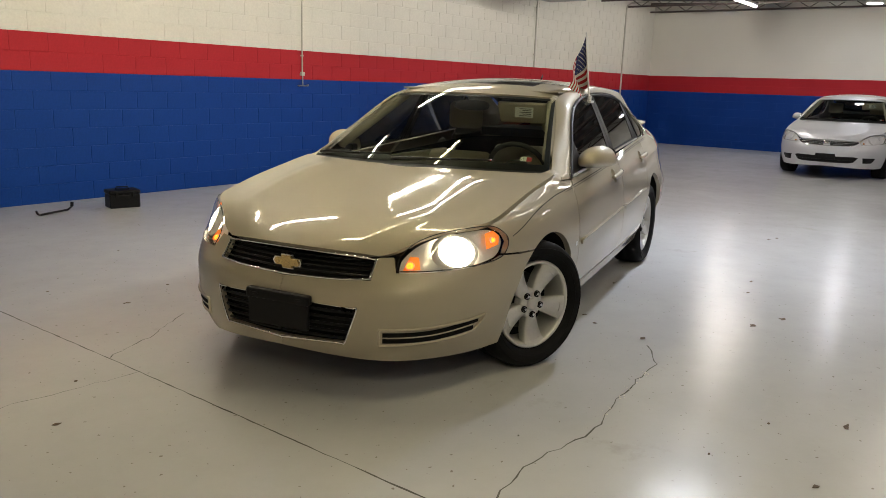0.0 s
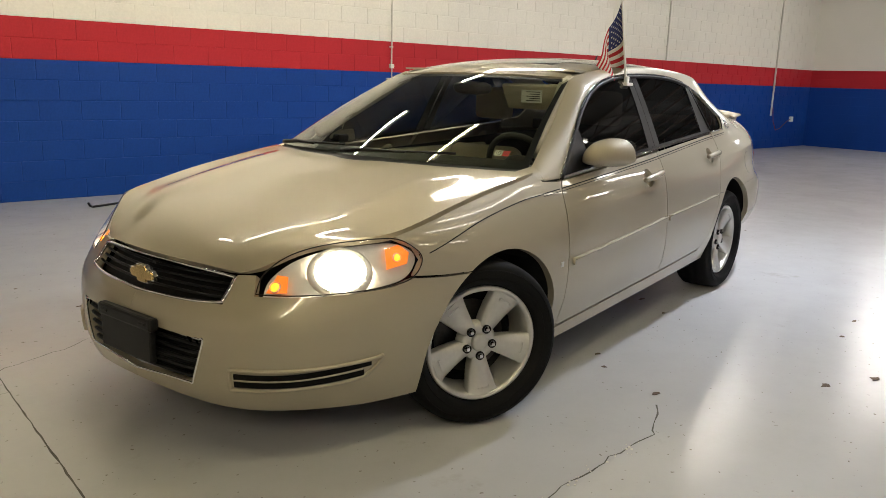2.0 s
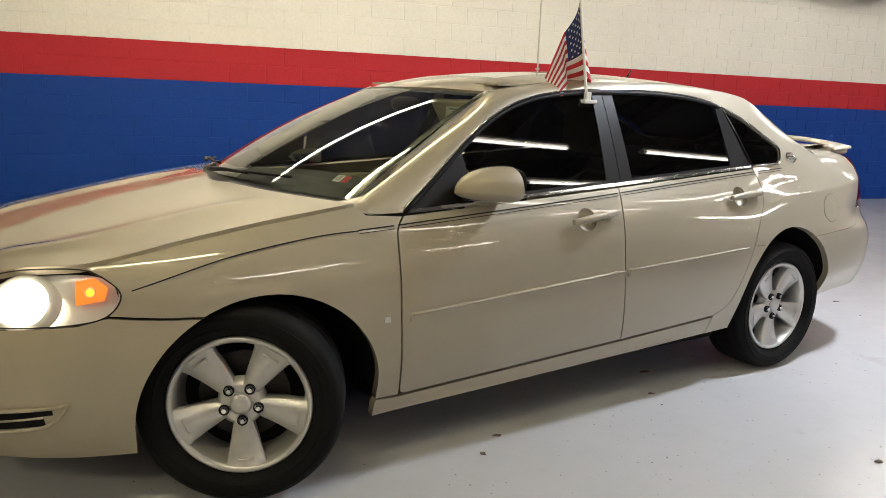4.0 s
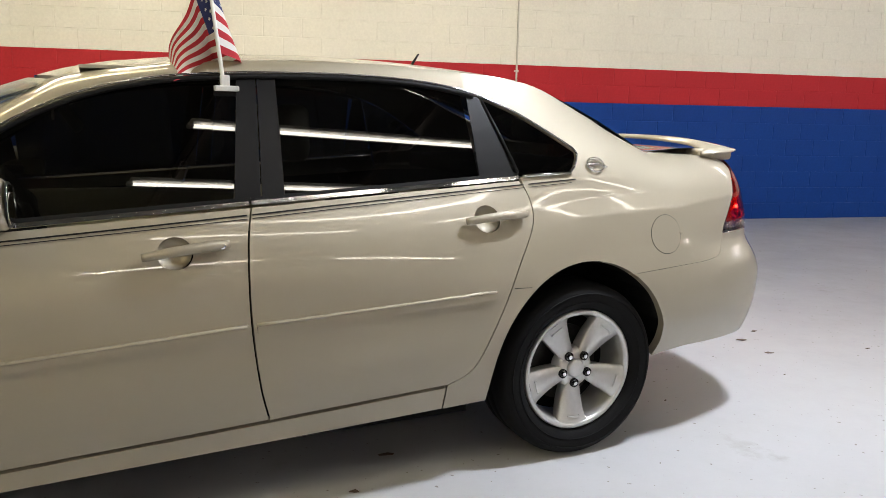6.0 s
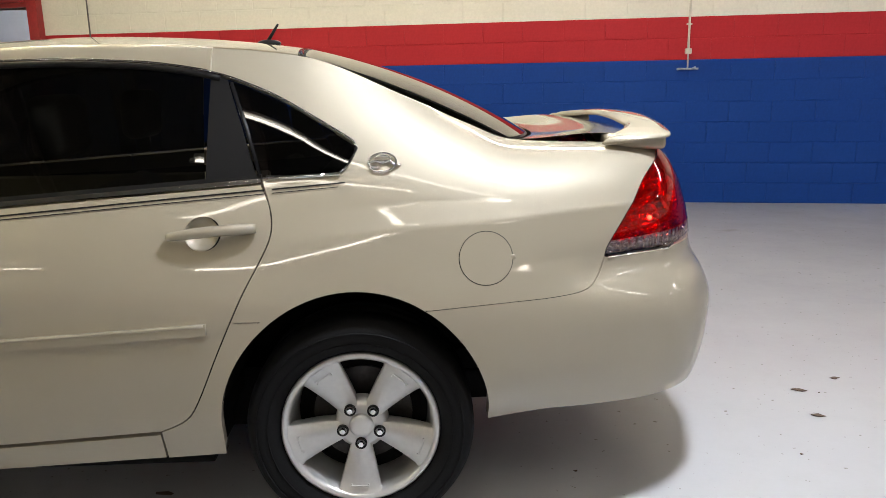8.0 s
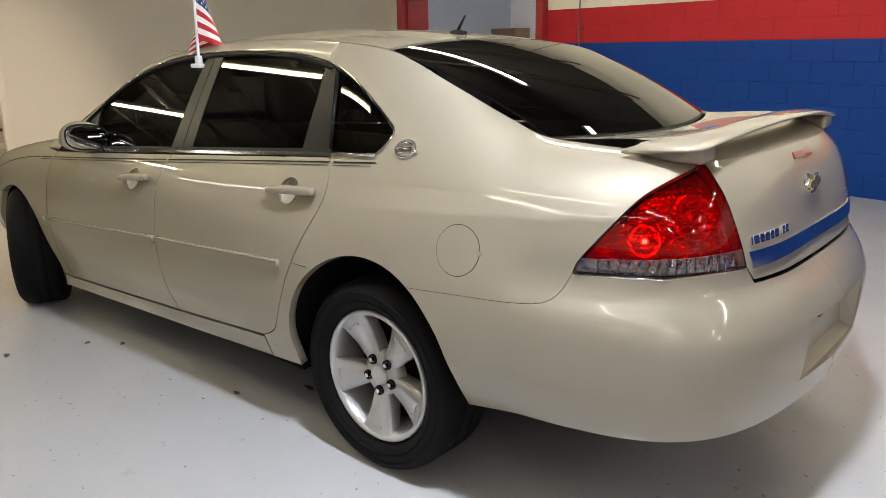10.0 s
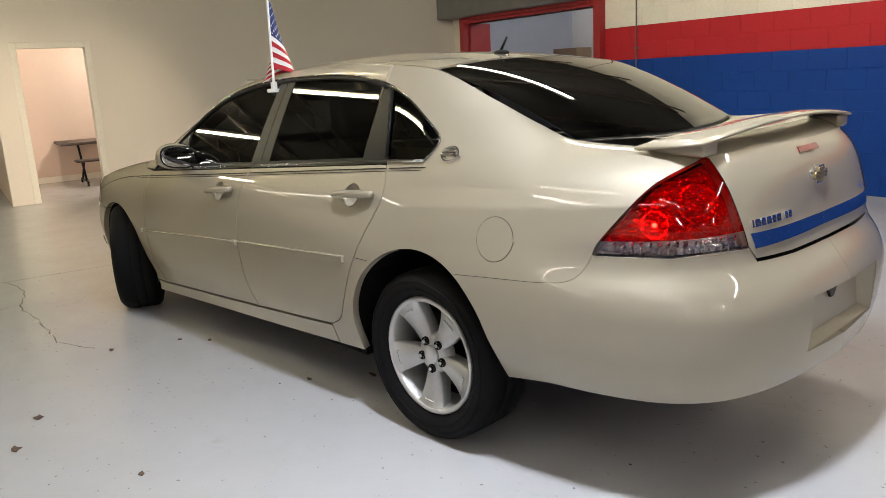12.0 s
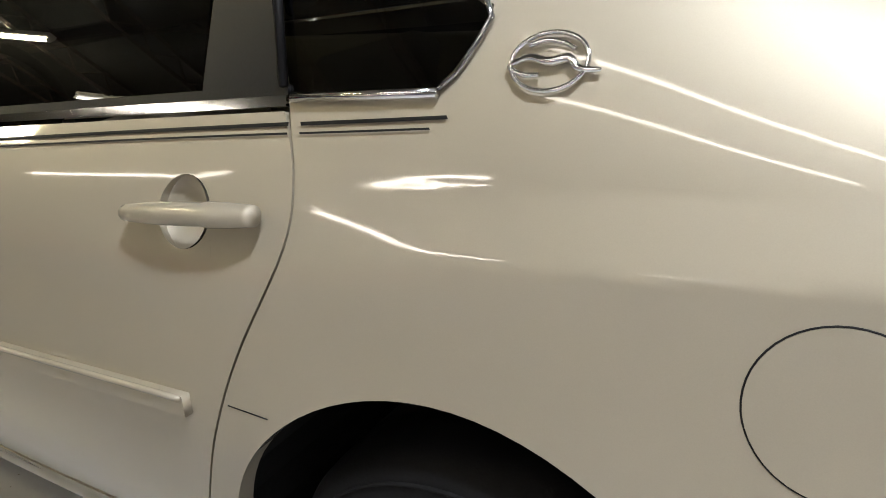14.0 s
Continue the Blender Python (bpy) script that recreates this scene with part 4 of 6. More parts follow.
            pts = [(x - 0.090 + 0.238 * t, z - 0.009 + k * 0.238 * t * 0.9) for t in ts]
            pos = [on(side, [p, (p[0] + 0.01, p[1])], 0.014 + 0.018 * math.sin(math.pi * (0.08 + 0.84 * t)))[0] for p, t in zip(pts, ts)]
            v, f = tube(flipped(pos, m), lambda t: 0.0160 * (0.55 + 0.45 * math.sin(math.pi * (0.06 + 0.88 * t)) ** 0.5) * (1.10 if t > 0.70 else 0.96), 14)
            h = new("door_handle", mesh_of("door_handle", v, f, PAINT))
            h.parent = d
            if d is fd:
                bm = bmesh.new()
                c = flipped(on(side, [(x + 0.128, z + 0.008), (x + 0.13, z)], 0.030), m)[0]
                lathe(bm, [(0.0, -0.004), (0.008, -0.004), (0.0095, 0.004)], 16, Matrix.Translation(c) @ (Matrix.Rotation(math.pi, 4, "Z") if m else Matrix.Identity(4)))
                part("key_lock", bm, CHROME, h, "chrome key lock", smooth=True)
    return


def door_mirrors(car):
    for sy in (-1, 1):
        bm = bmesh.new()
        vs = blob(bm, (0, 0, 0), (1, 1, 1), 36, 2.15)
        for v in vs:
            c = v.co.copy()
            fx = max(c.x, 0.0) * 0.10 + min(c.x, 0.0)
            w = 1 - 0.10 * max(0, -c.x)
            v.co = Vector((0.955 + 0.205 * fx, sy * (0.882 + 0.108 * c.y * w + 0.02 * fx), 0.990 + (0.104 * c.z if c.z > 0 else 0.034 * c.z) - 0.012 * fx + 0.012 * c.y))
        shell = part("mirror_housing", bm, PAINT, car, "body-coloured door mirror housing", smooth=True)
        bm = bmesh.new()
        vs = blob(bm, (0, 0, 0), (1, 1, 1), 28, 2.8)
        for v in vs:
            c = v.co.copy()
            v.co = Vector((0.973 + 0.004 * c.x, sy * (0.884 + 0.093 * c.y), 1.024 + 0.054 * c.z + 0.012 * c.y))
        part("mirror_glass", bm, MIRROR, shell, "door mirror glass", smooth=True)
        bm = bmesh.new()
        vs = blob(bm, (0, 0, 0), (1, 1, 1), 28, 2.8)
        for v in vs:
            c = v.co.copy()
            v.co = Vector((0.970 + 0.005 * c.x, sy * (0.883 + 0.100 * c.y), 1.024 + 0.061 * c.z + 0.012 * c.y))
        part("mirror_rim", bm, BLACK, shell, smooth=True)
        bm = bmesh.new()
        boxed(bm, (0.80, -0.05, -0.022), (0.885, 0.05, 0.022), 0.012, Matrix.Translation((0, sy * 0.800, 0.985)))
        part("mirror_arm", bm, BLACK, shell)


def head_lamps(car):
    for m, _ in MIRROR_BITS:
        kw = dict(mirror=m, gap=0, depth=0, eps=0.006)
        lamp = skin("headlight", side, HEADLIGHT, MIRRORED, car, cell=0.03, lift=-0.045, out=(-0.6, -0.8, 0), label="clear headlight, lit, with amber turn signals", **kw)
        skin("lens", side, HEADLIGHT, LENS, lamp, cell=0.03, lift=0.001, out=(-0.6, -0.8, 0), label="clear plastic lens", **kw)
        bent("headlight_seal", flipped(on(side, HEADLIGHT, 0.0, (-0.6, -0.8, 0)), m), 0.0022, BLACK, lamp, closed=True, seg=6)
        for s, z, r, mat_, nm in ((-0.70, 0.705, 0.070, BEAM, "low_beam"), (-0.945, 0.655, 0.017, AMBER, "turn_signal"), (-0.487, 0.738, 0.013, AMBER, "side_marker")):
            p, p2 = flipped(on(side, [(s, z), (s + 0.001, z)], -0.020, (-0.6, -0.8, 0)), m)
            n = (flipped(on(side, [(s, z), (s + 0.001, z)], 0.02, (-0.6, -0.8, 0)), m)[0] - p).normalized()
            t = Matrix.Translation(p) @ (-n).to_track_quat("Y", "Z").to_matrix().to_4x4()
            bm = bmesh.new()
            wide = Matrix.Diagonal((1.22, 1, 1, 1)) if mat_ is BEAM else Matrix.Identity(4)
            lathe(bm, [(0.0, -0.012), (r * 0.45, -0.010), (r * 0.8, -0.003), (r, 0.006)], 28, t @ wide)
            if mat_ is AMBER:
                q = [(-0.982, 0.634), (-0.895, 0.640), (-0.893, 0.690), (-0.940, 0.692)] if s < -0.8 else [(-0.530, 0.700), (-0.448, 0.713), (-0.437, 0.752), (-0.475, 0.785), (-0.532, 0.772)]
                skin("amber_lens", side, q, AMBER_LENS, lamp, cell=0.03, lift=-0.024, out=(-0.6, -0.8, 0), label="glowing amber lens", **kw)
            part(nm, bm, mat_, lamp, "lit headlight bulb" if mat_ is BEAM else "amber lamp", smooth=True)
            bm = bmesh.new()
            lathe(bm, [(r, 0.0), (r * 1.10, -0.004), (r * 1.22, 0.004), (r * 1.3, 0.03)], 28, t @ wide)
            part("bezel", bm, MIRRORED, lamp, smooth=True)


def tail_lamps(car):
    whole = TAIL_FRONT + TAIL_IN + [(3.79, 0.823)]
    for m, _ in MIRROR_BITS:
        kw = dict(mirror=m, gap=0, eps=0.006, out=(0.6, -0.8, 0))
        lamp = skin("tail_light", side, shrink(whole, 0.004), REDBACK, car, cell=0.03, lift=-0.03, depth=0, label="red tail light with a clear lower strip", **kw)
        cut = lambda s: 0.861 + (s - 3.565) * 0.036
        red = [(3.560, 0.8625)] + [p for p in TAIL_FRONT if p[1] > 0.864] + [p for p in TAIL_IN if p[1] > 0.893] + [(4.045, cut(4.045) + 0.002)]
        skin("red_lens", side, red, REDLENS, lamp, cell=0.03, lift=0.003, depth=0.012, label="red plastic lens", **kw)
        low = [p for p in TAIL_FRONT if p[1] < 0.860] + [(3.558, 0.8595), (4.048, cut(4.048) - 0.002)] + [p for p in TAIL_IN if p[1] < 0.874] + [(3.79, 0.823)]
        skin("clear_lens", side, low, LENS, lamp, cell=0.03, lift=0.003, depth=0.012, label="clear reversing light strip", **kw)
        skin("reflector", side, low, LAMP_CHROME, lamp, cell=0.03, lift=-0.022, depth=0, **kw)
        for s in np.linspace(3.60, 4.02, 15):
            bent("lens_rib", flipped(on(side, [(s, 0.828), (s + 0.004, cut(s) - 0.005)], -0.010, (0.6, -0.8, 0)), m), 0.0024, LAMP_CHROME, lamp, seg=6)
        for s, z, r in ((3.90, 0.975, 0.062), (3.735, 0.915, 0.045)):
            p = flipped(on(side, [(s, z), (s + 0.001, z)], -0.028, (0.6, -0.8, 0)), m)[0]
            n = (flipped(on(side, [(s, z), (s + 0.001, z)], 0.02, (0.6, -0.8, 0)), m)[0] - p).normalized()
            t = Matrix.Translation(p) @ (-n).to_track_quat("Y", "Z").to_matrix().to_4x4()
            bm = bmesh.new()
            lathe(bm, [(0.0, 0.002), (r * 0.25, -0.010), (r * 0.32, 0.004), (r * 0.7, 0.0), (r * 0.9, -0.010), (r, -0.012), (r * 1.05, 0.0)], 32, t)
            part("reflector_bowl", bm, REDBACK, lamp, smooth=True)
            if r > 0.05:
                continue
            bm = bmesh.new()
            blob(bm, p + n * 0.012, (0.007, 0.007, 0.007), 16)
            part("bulb", bm, TAIL_BULB, lamp, "lit tail light bulb", smooth=True)
        for k in range(9):
            z = 0.885 + 0.019 * k
            a, b = 3.60 + 0.019 * k * 0.95, 3.985 - 0.002 * k
            arc = [(a + (b - a) * t, z + 0.012 * math.sin(math.pi * t) + 0.004 * math.sin(9 * t + k)) for t in np.linspace(0, 1, 14)]
            bent("facet_rib", flipped(on(side, arc, -0.022, (0.6, -0.8, 0)), m), 0.004, REDBACK, lamp, seg=5)
        bent("lamp_edge", flipped(on(side, [(3.548, 0.8165), (3.79, 0.8165), (4.062, 0.825)], 0.0035, (0.6, -0.8, 0)), m), 0.0022, CHROME, lamp, seg=6)
        bent("lamp_edge", flipped(on(side, [(3.55, 0.821), (3.79, 0.821), (4.062, 0.830)], 0.002, (0.6, -0.8, 0)), m), 0.0024, BLACK, lamp, seg=6)
        bent("lamp_edge", flipped(on(side, TAIL_IN, 0.001, (0.6, -0.8, 0)), m), 0.0016, BLACK, lamp, seg=6)
        bent("lamp_edge", flipped(on(side, TAIL_FRONT, 0.000, (0.6, -0.8, 0)), m), 0.0013, BLACK, lamp, seg=6)


def both_sides(pts):
    """A line from the middle of the bumper out to one side, joined with its mirror image."""
    return [Vector((p.x, -p.y, p.z)) for p in pts[::-1]] + list(pts)


def grilles(car):
    o = (-1, -0.2, 0)
    g = skin("upper_grille", side, GRILLE, BLACK, car, both=True, gap=0, depth=0, lift=-0.045, out=o, label="black slatted grille with a chrome frame")
    for z in (0.600, 0.620, 0.640, 0.659):
        pts = both_sides(on(side, [(s, z + (S_FRONT - s) * -0.012) for s in np.linspace(S_FRONT, -1.128, 14)], -0.016, o))
        bent("slat", pts, 0.0052, BLACK, g, seg=6)
    ring = on(side, bow((S_FRONT, 0.673), (-1.3, 0.670), (-1.130, 0.662), (-1.121, 0.652), (-1.137, 0.600), (-1.15, 0.586), (-1.3, 0.576), (S_FRONT, 0.570)), 0.001, o)
    loop = ring + [Vector((p.x, -p.y, p.z)) for p in ring[::-1]]
    bent("grille_frame", loop, 0.0055, CHROME, g, "chrome grille frame", closed=True)
    low = skin("lower_grille", side, LOWER_GRILLE, BLACK, car, both=True, gap=0, depth=0, lift=-0.05, out=o, label="black slatted lower grille")
    for k in range(5):
        z = 0.312 + 0.031 * k
        end = -1.243 + 0.34 * (z - 0.30)
        bent("slat", both_sides(on(side, [(s, z) for s in np.linspace(S_FRONT, end, 12)], -0.018, o)), 0.0075, BLACK, low, seg=6)
    ring = on(side, [(s, z) for s, z in LOWER_GRILLE], 0.0, o)
    loop = ring + [Vector((p.x, -p.y, p.z)) for p in ring[::-1]]
    bent("grille_frame", loop, 0.0042, CHROME, low, "thin chrome frame", closed=True)
    for x, mat_, k in ((-0.950, CHROME, 1.0), (-0.957, GOLD, 0.86)):
        bm = bmesh.new()
        out = [(-0.075, 0.0), (-0.066, 0.018), (-0.030, 0.018), (-0.024, 0.033), (0.034, 0.033), (0.030, 0.018), (0.068, 0.018), (0.078, 0.0), (0.066, -0.018), (0.030, -0.018), (0.024, -0.033), (-0.034, -0.033), (-0.030, -0.018), (-0.070, -0.018)]
        f = bm.faces.new([bm.verts.new((x, a * k, 0.621 + b * k)) for a, b in out])
        r = bmesh.ops.extrude_face_region(bm, geom=[f])
        bmesh.ops.translate(bm, verts=[v for v in r["geom"] if isinstance(v, bmesh.types.BMVert)], vec=(0.014, 0, 0))
        bmesh.ops.recalc_face_normals(bm, faces=bm.faces)
        part("front_badge", bm, mat_, g, "gold and chrome badge")
    bm = bmesh.new()
    boxed(bm, (-1.030, -0.158, 0.335), (-1.004, 0.158, 0.470), 0.006)
    boxed(bm, (-1.036, -0.168, 0.452), (-0.998, 0.168, 0.500), 0.010)
    for y in (-0.12, 0.12):
        boxed(bm, (-1.040, y - 0.02, 0.472), (-1.034, y + 0.02, 0.482), 0.002)
    part("plate_bracket", bm, BLACK, car, "empty black plastic plate bracket")
    for m, _ in MIRROR_BITS:
        f = skin("bumper_vent", side, shrink(FOG, 0.004), PAINT, car, cell=0.03, mirror=m, gap=0, depth=0, lift=0.0006, out=(-0.7, -0.7, 0))
        bent("vent_bezel", flipped(on(side, FOG, 0.003, (-0.7, -0.7, 0)), m), 0.0068, PAINT, f, closed=True, seg=8)
        a = bow((-1.070, 0.350), (-0.85, 0.356), (-0.60, 0.384))
        b = bow((-1.070, 0.324), (-0.85, 0.328), (-0.625, 0.350))
        for line, w in ((a, 0.022), (b, 0.024)):
            skin("vent_slot", side, strip(line, w), UNDER, f, cell=0.03, mirror=m, gap=0, depth=0, lift=0.004, out=(-0.7, -0.7, 0))
        mid = bow((-1.072, 0.337), (-0.85, 0.342), (-0.63, 0.364))
        bent("vent_bar", flipped(on(side, mid, 0.002, (-0.7, -0.7, 0)), m), 0.0045, PAINT, f, seg=6)


def glazing(car):
    ws = skin("windshield", windshield, [(-0.985, 0.0), (0.985, 0.0), (0.985, 0.985), (-0.985, 0.985)], SCREEN, car, cell=(0.08, 0.06), gap=0, depth=0, out=(-0.5, 0, 0.8), label="clear windshield with a black border")
    for band in ([(-0.985, 0.0), (0.985, 0.0), (0.97, 0.075), (-0.97, 0.075)], [(-0.985, 0.955), (0.985, 0.955), (0.985, 0.99), (-0.985, 0.99)],
                 [(-0.99, 0.0), (-0.955, 0.0), (-0.955, 0.98), (-0.99, 0.98)], [(0.955, 0.0), (0.99, 0.0), (0.99, 0.98), (0.955, 0.98)]):
        skin("black_border", windshield, band, BLACK, ws, cell=(0.08, 0.06), gap=0, depth=0, lift=-0.003, out=(-0.5, 0, 0.8))
    rw = skin("rear_window", rear_window, [(-0.985, 0.012), (0.985, 0.012), (0.985, 0.985), (-0.985, 0.985)], REARGLASS, car, cell=(0.08, 0.06), gap=0, depth=0, out=(0.5, 0, 0.8), label="dark tinted rear window")
    for band in ([(-0.985, 0.0), (0.985, 0.0), (0.97, 0.06), (-0.97, 0.06)], [(-0.99, 0.955), (0.99, 0.955), (0.99, 0.995), (-0.99, 0.995)],
                 [(-0.992, 0.0), (-0.95, 0.0), (-0.95, 0.99), (-0.992, 0.99)], [(0.95, 0.0), (0.992, 0.0), (0.992, 0.99), (0.95, 0.99)]):
        skin("black_border", rear_window, band, BLACK, rw, cell=(0.08, 0.06), gap=0, depth=0, lift=-0.003, out=(0.5, 0, 0.8))
    skin("sunroof", roof, [(-0.595, 0.174), (0.595, 0.174), (0.595, 0.416), (-0.595, 0.416)], TINTED_ROOF, car, cell=(0.08, 0.06), gap=0, depth=0.02, lift=-0.002, out=(0, 0, 1), label="closed dark glass sunroof")
    # cowl and wipers
    bm = bmesh.new()
    a, b = [], []
    for u in np.linspace(-0.98, 0.98, 30):
        p = windshield(np.array([[u, 0.0]]))[0]
        a.append(bm.verts.new((p[0] - 0.075 - 0.02 * (1 - u * u), p[1], p[2] - 0.028)))
        b.append(bm.verts.new((p[0] + 0.03, p[1], p[2] + 0.000)))
    for i in range(29):
        bm.faces.new((a[i], a[i + 1], b[i + 1], b[i]))
    part("cowl", bm, BLACK, car, smooth=True)
    for u0, u1, v1 in ((0.86, 0.15, 0.022), (0.10, -0.62, 0.026)):
        w = tagged(new("wiper"), "black windshield wiper")
        w.parent = car
        pts = [Vector(p) + Vector((-0.012, 0, 0.02)) for p in windshield(np.array([(u0 + (u1 - u0) * t, 0.01 + v1 * t * 1.6) for t in np.linspace(0, 1, 14)]))]
        bent("blade", pts, 0.006, BLACK, w, seg=6)
        pts = [Vector(p) + Vector((-0.02, 0, 0.036 - 0.014 * abs(t - 0.5))) for t, p in zip(np.linspace(0, 1, 10), windshield(np.array([(u0 + (u1 - u0) * t * 0.62, -0.02 + v1 * t * 1.3) for t in np.linspace(0, 1, 10)])))]
        bent("arm", pts, lambda t: 0.011 - 0.006 * t, BLACK, w, seg=8)
    bm = bmesh.new()
    blob(bm, (2.455, 0, 1.462), (0.045, 0.022, 0.014), 16)
    rod(bm, (2.45, 0, 1.468), (2.492, 0, 1.530), 0.0075, 0.004)
    part("antenna", bm, BLACK, car, "short black roof antenna", smooth=True)


def tail_trim(car, lid):
    """Spoiler, badges and plate recess."""
    ys = np.linspace(-0.61, 0.61, 49)
    verts, faces = [], []
    prof = [(0.0, 0.0), (0.04, 0.55), (0.2, 1.0), (0.5, 0.95), (0.8, 0.6), (0.98, 0.25), (1.0, 0.0), (0.97, -0.18), (0.7, -0.1), (0.4, -0.15), (0.1, -0.25)]
    for y in ys:
        k = abs(y) / 0.61
        x0 = 3.690 - 0.140 * max(0.0, (k - 0.55) / 0.45) ** 1.6
        x1 = 3.812 - 0.038 * k ** 2 - (0.05 * ((k - 0.93) / 0.07) ** 2 if k > 0.93 else 0)
        zt = 1.174 - 0.044 * k ** 2
        th = 0.016 + 0.008 * k
        for a, b in prof:
            x = x0 + (x1 - x0) * a
            verts.append((x, y, zt + th * b * (0.7 if k > 0.97 else 1) + 0.010 * a * a - (0.006 * (k > 0.9) * (1 - a))))
    n = len(prof)
    for i in range(len(ys) - 1):
        faces += [(i * n + j, (i + 1) * n + j, (i + 1) * n + (j + 1) % n, i * n + (j + 1) % n) for j in range(n)]
    faces += [tuple(range(n)), tuple(range((len(ys) - 1) * n, len(ys) * n))[::-1]]
    wing = new("spoiler", mesh_of("spoiler", verts, faces, PAINT))
    wing.parent = car
    tagged(wing, "body-coloured rear wing on the trunk lid")
    for sy in (-1, 1):
        bm = boxed(bmesh.new(), (3.575, sy * 0.525 - 0.045, 1.100), (3.765, sy * 0.525 + 0.045, 1.150), 0.014, seg=3)
        part("spoiler_post", bm, PAINT, wing, smooth=True)
    o = (1, -0.1, 0.1)
    band = [(4.072, 0.868), (S_REAR, 0.858), (S_REAR, 0.818), (4.092, 0.820)]
    skin("trunk_trim", side, band, CHROME, lid, both=True, gap=0, depth=0.01, lift=0.005, out=o, label="chrome strip across the trunk lid")
    for k, mat_ in ((1.0, CHROME), (0.8, GOLD)):
        bm = bmesh.new()
        out = [(-0.06, 0.0), (-0.053, 0.014), (-0.024, 0.014), (-0.019, 0.03), (0.027, 0.03), (0.024, 0.014), (0.054, 0.014), (0.062, 0.0), (0.053, -0.014), (0.024, -0.014), (0.019, -0.03), (-0.027, -0.03), (-0.024, -0.014), (-0.056, -0.014)]
        f = bm.faces.new([bm.verts.new((3.888 if k < 1 else 3.884, a * k, 0.988 + b * k)) for a, b in out])
        r = bmesh.ops.extrude_face_region(bm, geom=[f])
        bmesh.ops.translate(bm, verts=[v for v in r["geom"] if isinstance(v, bmesh.types.BMVert)], vec=(-0.02, 0, 0))
        bmesh.ops.recalc_face_normals(bm, faces=bm.faces)
        part("trunk_badge", bm, mat_, lid, "gold and chrome badge")
    x = 4.085
    for i, w in enumerate((0.008, 0.026, 0.022, 0.026, 0.020, 0.026, 0.0, 0.018, 0.022)):
        if w:
            skin("badge_bar", side, [(x, 0.884), (x + w, 0.884), (x + w, 0.906), (x, 0.906)], CHROME, lid, gap=0, depth=0.006, lift=0.006, out=o)
            skin("badge_bar", side, [(x + w * 0.3, 0.889), (x + w * 0.75, 0.889), (x + w * 0.75, 0.896), (x + w * 0.3, 0.896)], INK, lid, gap=0, depth=0, lift=0.0068, out=o)
        x += w + 0.006 if w else 0.022
    for dz, w in ((0.0, 0.05), (-0.013, 0.062), (-0.022, 0.04)):
        skin("sticker_bar", side, [(4.14, 0.905 + dz), (4.14 + w, 0.905 + dz), (4.14 + w, 0.911 + dz), (4.14, 0.911 + dz)], BLUE_INK, lid, mirror=True, gap=0, depth=0, lift=0.002, out=o)
    skin("stop_lamp", side, [(S_REAR - 0.085, 1.066), (S_REAR, 1.066), (S_REAR, 1.084), (S_REAR - 0.08, 1.084)], STOP, lid, both=True, gap=0, depth=0.004, lift=0.004, out=o, label="dark red high stop lamp")
    bm = bmesh.new()
    y0, y1, x0 = -0.268, 0.268, 3.945
    q = side(np.array([(S_REAR - 0.279, 0.453), (S_REAR - 0.273, 0.641)]))
    lo = [tuple(q[0]), (q[0][0], -q[0][1], q[0][2]), (q[1][0], -q[1][1], q[1][2]), tuple(q[1])]
    hi = [(x0, y0 + 0.02, 0.478), (x0, y1 - 0.02, 0.478), (x0 - 0.01, y1 - 0.02, 0.628), (x0 - 0.01, y0 + 0.02, 0.628)]
    a, b = [bm.verts.new(p) for p in lo], [bm.verts.new(p) for p in hi]
    for k in range(4):
        bm.faces.new((a[k], a[(k + 1) % 4], b[(k + 1) % 4], b[k]))
    bm.faces.new(b)
    bmesh.ops.recalc_face_normals(bm, faces=bm.faces)
    rec = part("plate_recess", bm, PAINT, car, "empty rear plate recess")
    bm = bmesh.new()
    f = bm.faces.new([bm.verts.new((3.936, y, z)) for y, z in ((-0.05, 0.632), (0.05, 0.632), (0.045, 0.605), (0.012, 0.565), (-0.012, 0.565), (-0.045, 0.605))])
    r = bmesh.ops.extrude_face_region(bm, geom=[f])
    bmesh.ops.translate(bm, verts=[v for v in r["geom"] if isinstance(v, bmesh.types.BMVert)], vec=(0.012, 0, 0))
    part("latch_cover", bm, BLACK, rec)
    for m, _ in MIRROR_BITS:
        bent("quarter_seam", flipped(on(side, [(2.478, 0.689), (2.515, 0.688), (2.548, 0.687)], 0.0003), m), 0.0010, STRIPE, car, seg=5)
    # fuel door and side emblem
    ring = on(side, oval(3.178, 0.838, 0.0765, 0.0735, 48), 0.0)
    bent("fuel_door_gap", ring, 0.0010, STRIPE, car, closed=True, seg=6)
    skin("fuel_door", side, oval(3.178, 0.838, 0.0755, 0.0725, 40), PAINT, car, cell=0.02, gap=0, depth=0.004, lift=0.0014, label="round fuel filler door")
    bm = bmesh.new()
    c = on(side, [(3.255, 0.838), (3.25, 0.838)], 0.000)[0]
    blob(bm, c, (0.009, 0.003, 0.008), 14)
    part("finger_notch", bm, PAINT, car, smooth=True)
    def em(pts, r, closed=False):
        p = on(quarter, [(2.894 + a * 0.039, quarter_w(2.894 + a * 0.039, 1.099 + b * 0.0245)) for a, b in pts], 0.006)
        return bent("emblem_line", p, r, CHROME, emb, closed=closed, seg=8)
    emb = tagged(new("side_emblem"), "chrome oval emblem")
    emb.parent = car
    em([(math.cos(2 * math.pi * k / 40), math.sin(2 * math.pi * k / 40)) for k in range(40)], 0.0026, True)
